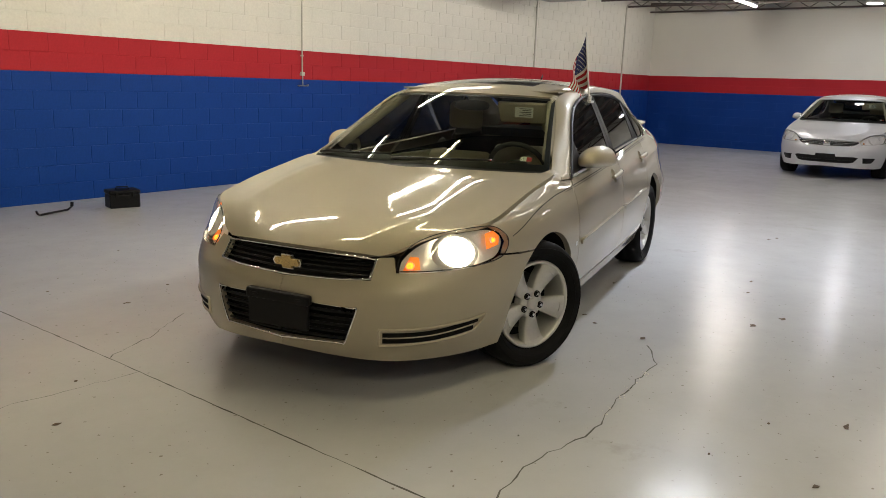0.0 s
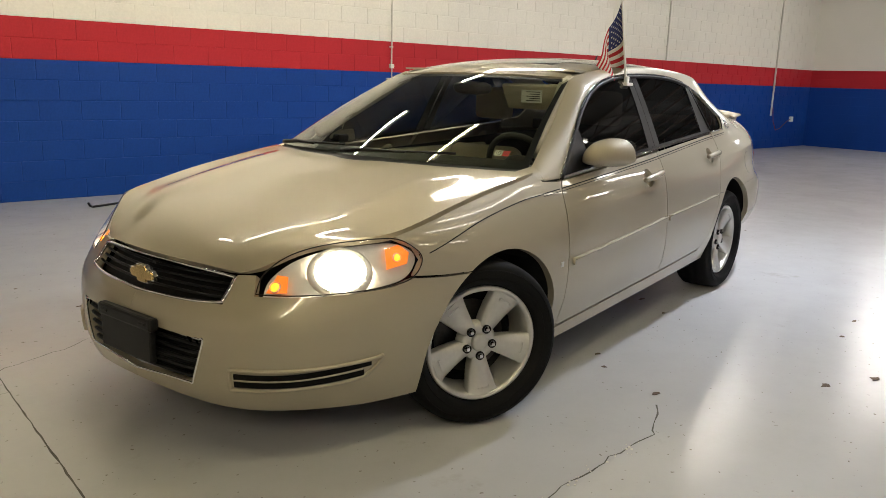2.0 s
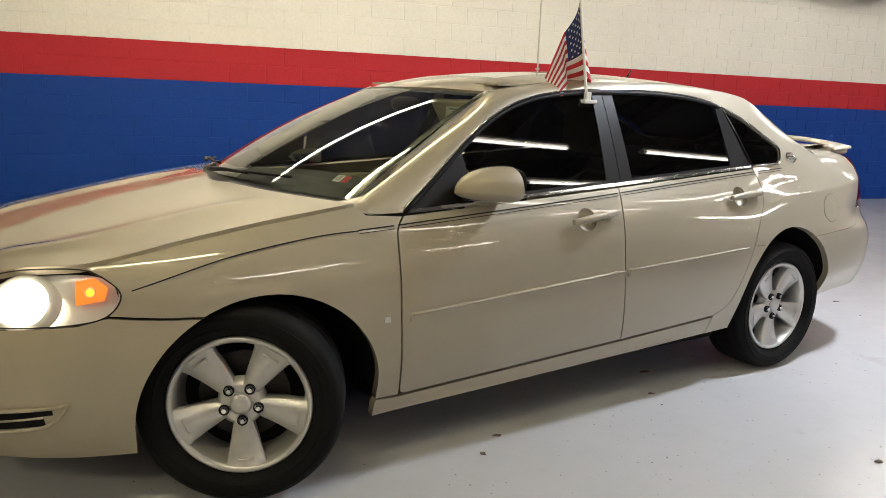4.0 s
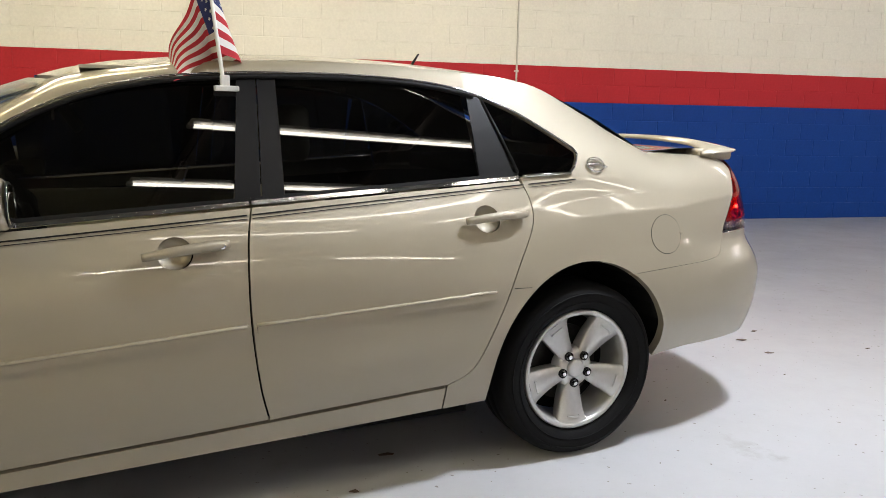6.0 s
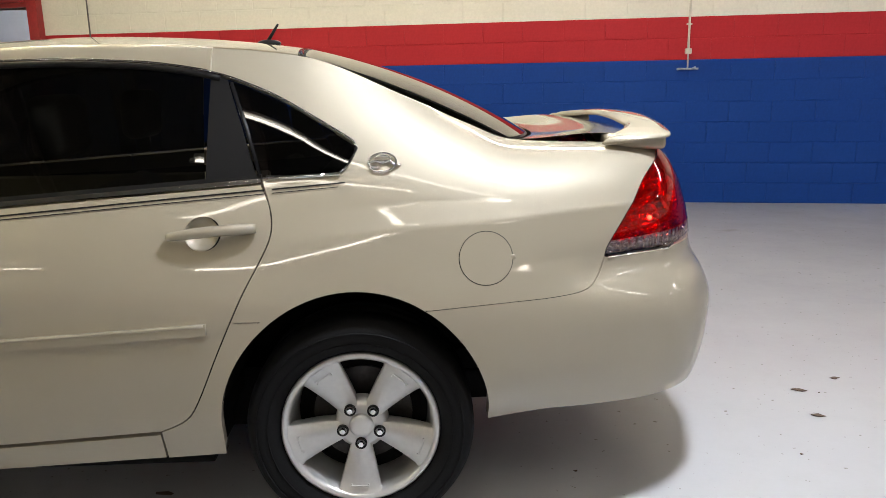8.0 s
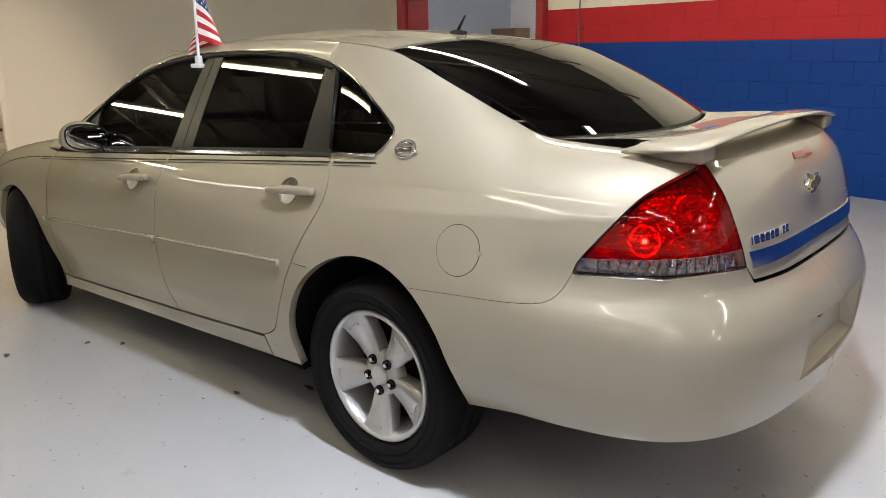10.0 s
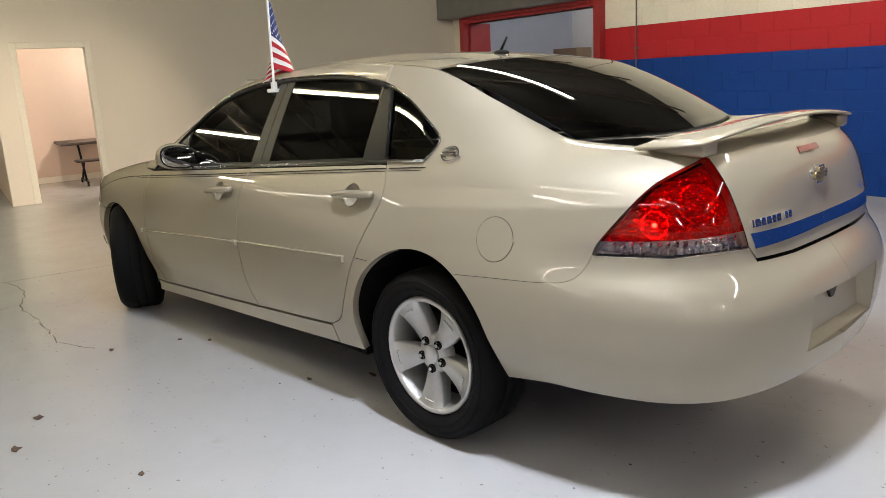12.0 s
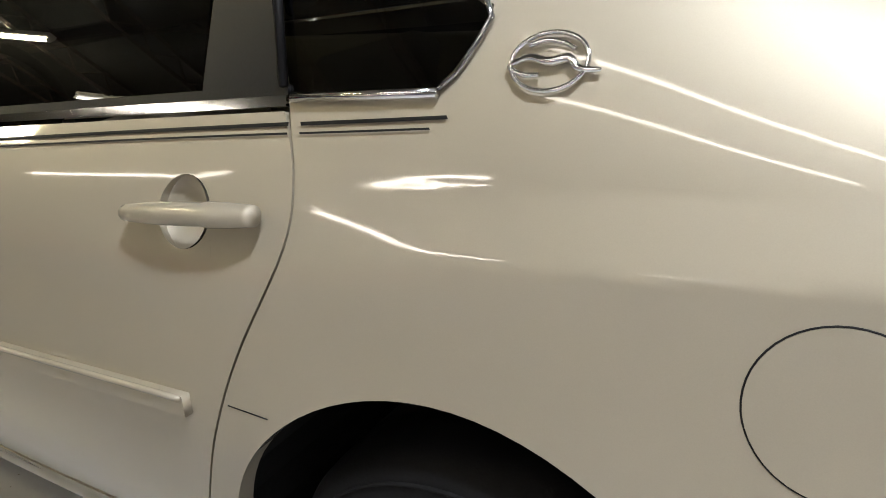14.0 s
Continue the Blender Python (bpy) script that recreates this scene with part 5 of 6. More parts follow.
    em(bow((-1.08, -0.15), (-0.55, 0.15), (0.0, 0.0), (0.5, 0.1), (0.8, -0.25), (1.35, -0.3)), lambda t: 0.0043 * (0.5 + math.sin(math.pi * t) * 0.7))
    em(bow((-0.6, 0.55), (-0.2, 0.72), (0.3, 0.62), (0.62, 0.4)), 0.0028)
    em(bow((-1.05, -0.2), (-0.6, -0.45), (-0.2, -0.45)), 0.0028)
    skin("fender_badge", side, [(0.434, 0.566), (0.456, 0.566), (0.456, 0.588), (0.434, 0.588)], ALLOY, car, gap=0, depth=0.003, lift=0.003)


def interior(car):
    cab = tagged(new("cabin"), "beige cloth seats and a black dashboard")
    cab.parent = car
    bm = bmesh.new()
    vs = blob(bm, (0, 0, 0), (1, 1, 1), 32, 5)
    for v in vs:
        c = v.co.copy()
        v.co = Vector((0.66 + 0.30 * c.x, 0.68 * c.y, 0.86 + 0.10 * c.z - 0.02 * c.x))
    part("dashboard", bm, DASH, cab, smooth=True)
    def seat(y, x, wide, name):
        for nm, lo, hi, tilt, mat_ in (("seat_cushion", (-0.02, -wide, 0.0), (0.50, wide, 0.16), -4, BEIGE), ("seat_back", (0.42, -wide, 0.10), (0.56, wide, 0.68), 17, BEIGE)):
            bm = bmesh.new()
            boxed(bm, lo, hi, 0.05, Matrix.Translation((x, y, 0.42)) @ Matrix.Rotation(radians(tilt), 4, "Y"), seg=4)
            part(nm, bm, mat_, cab, smooth=True)
    for y in (-0.37, 0.37):
        seat(y, 1.10, 0.25, "front_seat")
        bm = bmesh.new()
        boxed(bm, (1.78, y - 0.13, 1.10), (1.88, y + 0.13, 1.30), 0.04, seg=4)
        part("headrest", bm, BEIGE, cab, smooth=True)
        if y > 0:
            continue
        bm = bmesh.new()
        boxed(bm, (1.03, y - 0.19, 1.255), (1.18, y + 0.19, 1.285), 0.012, Matrix.Translation((1.1, 0, 1.27)) @ Matrix.Rotation(radians(58), 4, "Y") @ Matrix.Translation((-1.1, 0, -1.27)), seg=3)
        part("sun_visor", bm, BEIGE, cab, "beige sun visor folded down")
    seat(0.0, 1.98, 0.43, "rear_seat")
    bm = bmesh.new()
    boxed(bm, (1.062, -0.42, 1.235), (1.066, -0.30, 1.300), 0.0)
    vp = part("visor_label", bm, PAPER, cab, "white printed warning label")
    bm = bmesh.new()
    for k in range(5):
        boxed(bm, (1.0605, -0.41, 1.288 - k * 0.011), (1.0615, -0.33 - 0.02 * (k % 2), 1.292 - k * 0.011))
    part("label_print", bm, INK, cab)
    bm = bmesh.new()
    vs = blob(bm, (1.02, -0.02, 1.300), (0.025, 0.12, 0.035), 18, 3)
    part("rear_view_mirror", bm, BLACK, cab, smooth=True)
    ring = [Vector((0.98, -0.37, 0.90)) + Matrix.Rotation(radians(-24), 3, "Y") @ Vector((0, 0.19 * math.cos(a), 0.19 * math.sin(a))) for a in np.linspace(0, 2 * math.pi, 40)[:-1]]
    bent("steering_wheel", ring, 0.016, DASH, cab, closed=True, seg=10)
    bm = bmesh.new()
    vs = blob(bm, (0.955, -0.37, 0.90), (0.035, 0.085, 0.07), 18, 3)
    rod(bm, (0.965, -0.55, 0.90), (0.965, -0.19, 0.90), 0.014)
    rod(bm, (0.80, -0.37, 0.85), (0.95, -0.37, 0.90), 0.035)
    part("steering_hub", bm, DASH, cab, smooth=True)
    bm = bmesh.new()
    boxed(bm, (1.15, -0.55, 1.395), (2.6, 0.55, 1.405))
    part("headliner", bm, HEADLINER, cab)
    bm = bmesh.new()
    boxed(bm, (2.70, -0.60, 1.00), (3.34, 0.60, 1.07), 0.01)
    part("parcel_shelf", bm, DASH, cab)
    bm = bmesh.new()
    boxed(bm, (0.5, -0.74, 0.34), (2.27, 0.74, 0.40))
    part("carpet", bm, DASH, cab)
    for sy in (-1, 1):
        bm = bmesh.new()
        boxed(bm, (0.7, sy * 0.745 - 0.02, 0.40), (2.28, sy * 0.745 + 0.02, 0.90), 0.01)
        part("door_card", bm, BEIGE, cab)
        pts = [Vector(p) + Vector((0.02, -sy * 0.03, -0.02)) for p in flipped(edge(np.linspace(0.55, 1.12, 10)), sy > 0)]
        bent("pillar_lining", pts, 0.035, HEADLINER, cab, seg=8)
    # stickers on the windshield
    for u0, u1, mat_ in ((-0.835, -0.795, PAPER), (-0.872, -0.837, RED_INK)):
        skin("sticker", windshield, [(u0, 0.105), (u1, 0.105), (u1, 0.152), (u0, 0.152)], mat_, cab, gap=0, depth=0, lift=-0.004, out=(-0.5, 0, 0.8))
    # the number 10 on the white half
    for u0, u1, v0, v1 in ((-0.806, -0.803, 0.113, 0.144), (-0.816, -0.813, 0.113, 0.144), (-0.827, -0.824, 0.113, 0.144), (-0.827, -0.813, 0.113, 0.118), (-0.827, -0.813, 0.139, 0.144)):
        skin("numeral", windshield, [(u0, v0), (u1, v0), (u1, v1), (u0, v1)], INK, cab, gap=0, depth=0, lift=-0.0032, out=(-0.5, 0, 0.8))


MIRROR = surface("mirror_glass", (0.75, 0.77, 0.78), rough=0.01, metal=1.0, vary=0.0)
TINTED_ROOF = surface("sunroof_glass", (0.008, 0.009, 0.010), rough=0.05, vary=0.0, coat=1.0)
BLUE_INK = surface("blue_ink", (0.03, 0.10, 0.42), rough=0.6)
TAIL_BULB = glow("tail_bulb", (1.0, 0.20, 0.12), 30.0)
STOP = surface("stop_lamp_red", (0.22, 0.01, 0.012), rough=0.15, coat=1.0)
openings(car, doors)
door_mirrors(car)
head_lamps(car)
tail_lamps(car)
grilles(car)
glazing(car)
tail_trim(car, lid)
interior(car)


def flag_on_car():
    """A small cloth flag on a plastic pole that clips over the door glass."""
    fl = tagged(new("car_flag"), "small striped cloth flag on a white plastic window pole", "flag")
    fl.matrix_basis = STAND
    base, top = Vector((1.562, -0.640, 1.345)), Vector((1.515, -0.602, 1.800))
    bm = bmesh.new()
    rod(bm, base, top, 0.0065, 0.005)
    part("pole", bm, WHITE, fl, "white plastic pole")
    bm = bmesh.new()
    boxed(bm, (1.530, -0.662, 1.335), (1.605, -0.628, 1.352), 0.004)
    boxed(bm, (1.550, -0.652, 1.345), (1.578, -0.630, 1.385), 0.004)
    part("clip", bm, WHITE, fl, "white plastic window clip")
    NU, NV = 44, 39
    out = Vector((-0.75, 0.66, 0)).normalized()
    side_ = Vector((0.66, 0.75, 0)).normalized()

    def at(u, v):
        h = top + (base - top) * (0.02 + 0.74 * v)
        fold = math.sin(math.pi * min(1.0, u * 1.6)) * 0.030 * v
        reach = 0.125 * u - 0.030 * u * v + fold - 0.075 * math.sin(math.pi * min(1.0, u * 2.2)) * (0.25 + 0.75 * v)
        drop = 0.355 * u * (1 - v) + 0.095 * u ** 0.8 * v
        wave = 0.100 * math.sin(u * 4.8) * (0.25 + 0.75 * v) + 0.012 * math.sin(u * 13 + v * 3) * u
        return h + out * reach + side_ * wave + Vector((0, 0, -1)) * drop
    groups = {"stripe_red": [], "stripe_white": [], "canton": []}
    for i in range(NU):
        for j in range(NV):
            k = j * 13 // NV
            g = "canton" if i < NU * 0.42 and k < 7 else ("stripe_red" if k % 2 == 0 else "stripe_white")
            groups[g].append((i, j))
    cloth = {"stripe_red": surface("flag_red", (0.42, 0.02, 0.03), rough=0.85, vary=0.1), "stripe_white": surface("flag_white", (0.72, 0.70, 0.67), rough=0.85, vary=0.05), "canton": surface("flag_blue", (0.02, 0.03, 0.13), rough=0.85, vary=0.1)}
    for g, cells in groups.items():
        index, vs, fs = {}, [], []
        for i, j in cells:
            f = []
            for a, b in ((i, j), (i + 1, j), (i + 1, j + 1), (i, j + 1)):
                if (a, b) not in index:
                    index[a, b] = len(vs)
                    vs.append(at(a / NU, b / NV))
                f.append(index[a, b])
            fs.append(f)
        ob = new(g, mesh_of(g, vs, fs, cloth[g]))
        ob.parent = fl
        if g == "canton":
            can = ob
    bm = bmesh.new()
    for r in range(9):
        for c in range(6 if r % 2 == 0 else 5):
            u, v = 0.42 * (0.09 + (c + (0.5 if r % 2 else 0)) * 0.165), 0.538 * (r + 0.8) / 9.6
            p, e = at(u, v), 0.004
            du, dv = (at(u + 0.01, v) - p).normalized(), (at(u, v + 0.01) - p).normalized()
            n = du.cross(dv).normalized()
            for s_ in (1, -1):
                pts = [p + n * 0.0012 * s_ + (du * math.cos(a) + dv * math.sin(a)) * (0.0062 if k % 2 == 0 else 0.0026) for k, a in enumerate(np.linspace(0, 2 * math.pi, 11)[:-1])]
                bm.faces.new([bm.verts.new(q) for q in pts])
    part("star", bm, cloth["stripe_white"], can)


flag_on_car()


# ---- the room ----
YN, XE, XW, YS, ZC = 5.766, 17.6, -5.8, -10.0, 3.72
H = 0.2032
WALL_BLUE = surface("blue_wall_paint", (0.0065, 0.043, 0.235), rough=0.5, vary=0.10, scale=1.3, fine=45, bump=0.0015, rough_vary=0.25, spec=0.12)
WALL_RED = surface("red_wall_paint", (0.40, 0.022, 0.030), rough=0.5, vary=0.10, scale=1.3, fine=45, bump=0.0015, rough_vary=0.25, spec=0.12)
WALL_CREAM = surface("cream_wall_paint", (0.72, 0.70, 0.62), rough=0.55, vary=0.06, scale=0.9, fine=45, bump=0.0015)
WALL_BEIGE = surface("beige_wall_paint", (0.70, 0.66, 0.59), rough=0.6, vary=0.05, scale=0.7, fine=60, bump=0.0008)
ROOM_PINK = surface("side_room_paint", (0.64, 0.52, 0.44), rough=0.7, vary=0.05, scale=1.2)
CEILING = surface("ceiling_deck", (0.08, 0.08, 0.077), rough=0.9, vary=0.25, scale=2)
STEEL = surface("joist_steel", (0.10, 0.08, 0.07), rough=0.6, metal=0.3, vary=0.3)
GALVANISED = surface("galvanised", (0.42, 0.43, 0.43), rough=0.42, metal=0.7, vary=0.12, fine=30)
CONDUIT = surface("painted_conduit", (0.55, 0.53, 0.46), rough=0.5, vary=0.08)
DARKPIPE = surface("dark_conduit", (0.10, 0.09, 0.09), rough=0.5, vary=0.2)
RED_STEEL = surface("red_steel", (0.30, 0.018, 0.022), rough=0.42, vary=0.15, fine=40)
DOOR_GREY = surface("grey_steel_door", (0.17, 0.17, 0.17), rough=0.55, metal=0.2, vary=0.15)
PANEL_BLUE = surface("far_panel", (0.42, 0.46, 0.55), rough=0.6, vary=0.05)
FAR_WHITE = surface("far_white", (0.85, 0.87, 0.9), rough=0.6, vary=0.03)
CARD = surface("cardboard", (0.22, 0.15, 0.10), rough=0.9, vary=0.15)
CRACK = surface("floor_crack", (0.085, 0.08, 0.07), rough=0.9, vary=0.5, fine=200)
LEAF = surface("debris", (0.09, 0.06, 0.04), rough=0.9, vary=0.4)
WOOD_DARK = surface("table_laminate", (0.05, 0.035, 0.03), rough=0.5, vary=0.2)
HIGH_BAY = glow("high_bay_lens", (0.85, 0.90, 1.0), 610.0)
HIGH_BAY_FAR = glow("high_bay_lens_far", (0.95, 0.95, 1.0), 160.0)
HIGH_BAY_R = 0.15
TUBE_MID = glow("fluorescent_tube_worn", (1.0, 0.905, 0.75), 155.0)
TUBE_FRONT = glow("fluorescent_tube_warm", (1.0, 0.87, 0.52), 100.0)
TUBE_DIM = glow("fluorescent_tube_old", (1.0, 0.93, 0.82), 22.0)
TUBE_BAY = glow("fluorescent_tube_bay", (1.0, 0.88, 0.58), 260.0)
TUBE_SOUTH = glow("fluorescent_tube_south", (1.0, 0.92, 0.80), 50.0)
TUBE_ROOM = glow("fluorescent_tube_room", (1.0, 0.90, 0.78), 260.0)
TUBE_SIDE = glow("fluorescent_tube_aged", (1.0, 0.93, 0.86), 125.0)


def floor_paint():
    """Worn grey floor paint: pale scuffs, dark stains, uneven gloss."""
    m, nodes, links, b = principled("grey_floor_paint")
    pos = nodes.new("ShaderNodeTexCoord")

    def noise_(scale, detail=5.0, rough=0.6):
        n = nodes.new("ShaderNodeTexNoise")
        n.inputs["Scale"].default_value, n.inputs["Detail"].default_value, n.inputs["Roughness"].default_value = scale, detail, rough
        links.new(pos.outputs["Object"], n.inputs["Vector"])
        return n

    def ramp(src, stops):
        r = nodes.new("ShaderNodeValToRGB")
        e = r.color_ramp.elements
        e[0].position, e[0].color = stops[0][0], (*stops[0][1], 1)
        e[1].position, e[1].color = stops[-1][0], (*stops[-1][1], 1)
        for p, c in stops[1:-1]:
            k = e.new(p)
            k.color = (*c, 1)
        links.new(src.outputs["Fac"], r.inputs["Fac"])
        return r
    base = ramp(noise_(0.45), ((0.3, (0.445, 0.445, 0.456)), (0.7, (0.505, 0.505, 0.516))))
    spots = ramp(noise_(38.0, 2.0, 0.5), ((0.0, (1, 1, 1)), (0.70, (1, 1, 1)), (0.74, (0.55, 0.50, 0.45))))
    scuff = ramp(noise_(3.2, 6.0, 0.75), ((0.35, (0.96, 0.96, 0.955)), (0.5, (0.985, 0.985, 0.985)), (0.66, (1, 1, 1))))
    mul = nodes.new("ShaderNodeVectorMath")
    mul.operation = "MULTIPLY"
    links.new(base.outputs["Color"], mul.inputs[0])
    links.new(spots.outputs["Color"], mul.inputs[1])
    mul2 = nodes.new("ShaderNodeVectorMath")
    mul2.operation = "MULTIPLY"
    links.new(mul.outputs[0], mul2.inputs[0])
    links.new(scuff.outputs["Color"], mul2.inputs[1])
    smear = ramp(noise_(1.3, 9.0, 0.68), ((0.0, (0.80, 0.775, 0.73)), (0.30, (0.84, 0.82, 0.78)), (0.38, (1, 1, 1))))
    mul3 = nodes.new("ShaderNodeVectorMath")
    mul3.operation = "MULTIPLY"
    links.new(mul2.outputs[0], mul3.inputs[0])
    links.new(smear.outputs["Color"], mul3.inputs[1])
    links.new(mul3.outputs[0], b.inputs["Base Color"])
    g = ramp(noise_(1.6, 7.0, 0.7), ((0.3, (0.20, 0.20, 0.20)), (0.52, (0.235, 0.235, 0.235)), (0.72, (0.27, 0.27, 0.27))))
    links.new(g.outputs["Color"], b.inputs["Roughness"])
    b.inputs["Specular IOR Level"].default_value = 0.42
    k = nodes.new("ShaderNodeBump")
    k.inputs["Strength"].default_value, k.inputs["Distance"].default_value = 0.22, 0.003
    links.new(noise_(9.0, 6.0, 0.6).outputs["Fac"], k.inputs["Height"])
    links.new(k.outputs[0], b.inputs["Normal"])
    return m


def slab(name, lo, hi, material, parent=None, label="", kind="structure"):
    ob = part(name, boxed(bmesh.new(), lo, hi), material, parent, label)
    return tagged(ob, kind=kind) if parent is None else ob


slab("floor", (-16, YS, -0.12), (XE + 0.2, 10.5, 0.0), floor_paint(), label="worn grey painted concrete floor")
slab("ceiling", (-16, YS, ZC), (XE + 0.2, 10.5, ZC + 0.1), CEILING, label="dark open steel ceiling")
RX0, RX1, RZ = -5.38, -2.36, 2.13
BANDS = ((0.0, 7, WALL_BLUE), (7 * H, 9, WALL_RED), (9 * H, 18, WALL_CREAM))


def stripes(name, lo, hi, axis):
    """A wall in three painted bands with a hand-cut edge between them."""
    w = tagged(new(name), "concrete block wall painted blue, red and cream", kind="structure")
    for k, (z, top, m) in enumerate(BANDS):
        a, b = list(lo), list(hi)
        a[2], b[2] = z, min(top * H, ZC)
        if k == 2:
            b[2] = ZC
        slab("painted_band", a, b, m, w)
    return w


north = stripes("wall_north", (RX1, YN + 0.004, 0), (XE + 0.2, YN + 0.2, ZC), "x")
east = stripes("wall_east", (XE, YS, 0), (XE + 0.2, YN, ZC), "y")
south = stripes("wall_south", (-16, YS - 0.2, 0), (XE + 0.2, YS, ZC), "x")
far = stripes("wall_far_west", (-16.2, YS - 0.2, 0), (-16, 10.5, ZC), "y")
slab("wall_north_west", (-16, YN + 0.004, 0), (RX0 - 0.0, YN + 0.2, ZC), WALL_BEIGE, label="beige painted wall")
slab("wall_lintel", (RX0, YN + 0.004, RZ), (RX1, YN + 0.2, ZC), WALL_BEIGE)

# the beige partition with its doorway
DY0, DY1, DZ = -0.79, 0.03, 1.955
west = tagged(new("wall_west"), "beige painted partition wall with a doorway", kind="structure")
T = 0.14
for lo, hi in (((XW - T, -1.10, 0), (XW, DY0, ZC)), ((XW - T, DY1, 0), (XW, YN, ZC)), ((XW - T, DY0, DZ), (XW, DY1, ZC))):
    slab("partition", lo, hi, WALL_BEIGE, west)
for lo, hi in (((XW - T - 0.012, DY0 - 0.06, 0), (XW + 0.014, DY0 + 0.018, DZ + 0.06)), ((XW - T - 0.012, DY1 - 0.018, 0), (XW + 0.014, DY1 + 0.06, DZ + 0.06)), ((XW - T - 0.012, DY0 + 0.018, DZ - 0.018), (XW + 0.014, DY1 - 0.018, DZ + 0.06))):
    part("door_frame", boxed(bmesh.new(), lo, hi, 0.006), WALL_CREAM, west)
leaf = tagged(new("door_1"), "open beige door leaf folded back into the side room", kind="structure")
part("leaf", boxed(bmesh.new(), (XW - T - 0.80, DY0 - 0.022, 0.01), (XW - T - 0.02, DY0 + 0.018, DZ - 0.02), 0.003), WOOD_DARK, leaf)
for z in (0.25, 1.0, 1.72):
    part("hinge", boxed(bmesh.new(), (XW - T - 0.03, DY0 + 0.016, z - 0.05), (XW - T + 0.02, DY0 + 0.026, z + 0.05), 0.003), GALVANISED, leaf)
slab("side_room_wall", (XW - 2.55, -1.10, 0), (XW - 2.45, 2.6, ZC), ROOM_PINK, label="pinkish beige wall of the side room")
slab("side_room_wall", (XW - 2.45, 2.5, 0), (XW - T, 2.6, ZC), ROOM_PINK, label="pinkish beige wall of the side room")
slab("side_room_wall", (XW - 2.45, -1.10, 0), (XW - T, -0.98, ZC), ROOM_PINK, label="pinkish beige wall of the side room")
slab("side_room_ceiling", (XW - 2.45, -0.98, 2.5), (XW - T, 2.5, 2.56), WALL_CREAM)
slab("baseboard", (XW - 2.45, -0.98, 0), (XW - 2.435, 2.5, 0.09), WALL_CREAM)

# the roll-up door
roll = tagged(new("roll_up_door"), "raised grey roll-up door in a red steel frame", kind="structure")
part("post", boxed(bmesh.new(), (RX1 - 0.02, YN - 0.10, 0), (RX1 + 0.10, YN + 0.21, RZ + 0.26), 0.006), RED_STEEL, roll)
part("post", boxed(bmesh.new(), (RX0 - 0.10, YN - 0.10, 0), (RX0 + 0.02, YN + 0.21, RZ + 0.10), 0.006), RED_STEEL, roll)
part("header", boxed(bmesh.new(), (RX0 + 0.02, YN - 0.08, RZ), (RX1 - 0.02, YN + 0.21, RZ + 0.085), 0.006), RED_STEEL, roll)
part("reveal", boxed(bmesh.new(), (RX0 + 0.02, YN + 0.02, 0), (RX0 + 0.045, YN + 0.42, RZ), 0.003), RED_STEEL, roll)
part("drum_housing", boxed(bmesh.new(), (RX0 - 0.40, YN - 0.34, RZ + 0.09), (RX1 + 0.02, YN - 0.02, RZ + 0.46), 0.03, seg=3), DOOR_GREY, roll)
part("bottom_bar", boxed(bmesh.new(), (RX0 + 0.03, YN - 0.16, RZ + 0.045), (RX1 - 0.03, YN - 0.11, RZ + 0.088), 0.006), RED_STEEL, roll)
bm = bmesh.new()
boxed(bm, (RX1 - 0.06, YN - 0.28, RZ + 0.12), (RX1 + 0.16, YN - 0.04, RZ + 0.42), 0.01)
for z in (0.18, 0.36):
    rod(bm, (RX1 + 0.05, YN - 0.28, RZ + z), (RX1 + 0.05, YN - 0.30, RZ + z), 0.016)
part("drum_bracket", bm, DOOR_GREY, roll)
# the space beyond it
slab("far_wall", (-9.0, 9.6, 0), (1.0, 9.8, ZC), PANEL_BLUE, label="grey-blue panelled wall beyond the roll-up door")
slab("far_side_wall", (RX0 - 1.6, YN + 0.2, 0), (RX0 - 1.5, 9.6, ZC), PANEL_BLUE)
slab("far_side_wall", (RX1 + 1.2, YN + 0.2, 0), (RX1 + 1.3, 9.6, ZC), PANEL_BLUE)
for k in range(7):
    x = -7.0 + 0.92 * k
    part("panel_joint", boxed(bmesh.new(), (x, 9.57, 0), (x + 0.05, 9.6, 3.0), 0.01), surface("joint_grey", (0.25, 0.28, 0.34), 0.6) if k % 2 else PANEL_BLUE, roll)
board = tagged(part("white_board", boxed(bmesh.new(), (-7.05, 9.42, 0.0), (-5.75, 9.50, 2.6), 0.01), FAR_WHITE), "tall white panel leaning at the wall", "panel")
crate = tagged(part("cardboard_box", boxed(bmesh.new(), (-6.9, 8.9, 0), (-6.2, 9.3, 1.72), 0.01), CARD), "tall brown cardboard box", "box")


# ---- fixtures ----
def lamp_strip(x, y, length, tube_mat, z=3.40):
    f = tagged(new("strip_light"), "white fluorescent strip light hung from the ceiling, lit", "light", "ceiling strip lights")
    f.matrix_basis = pose(x, y, z)
    bm = bmesh.new()
    boxed(bm, (-length / 2, -0.055, 0.03), (length / 2, 0.055, 0.085), 0.008)
    part("housing", bm, WHITE, f)
    part("tube", rod(bmesh.new(), (-length / 2 + 0.02, 0, 0.006), (length / 2 - 0.02, 0, 0.006), 0.019, seg=12), tube_mat, f, "glowing fluorescent tube")
    for sx in (-1, 1):
        part("end_cap", boxed(bmesh.new(), (sx * length / 2 - 0.02, -0.024, -0.014), (sx * length / 2 + 0.02, 0.024, 0.035), 0.005), WHITE, f)
    for dx in (-length * 0.35, length * 0.35):
        bm = bmesh.new()
        rod(bm, (dx, 0, 0.085), (dx, 0, ZC - z), 0.004, seg=6)
        part("hanger", bm, STEEL, f)


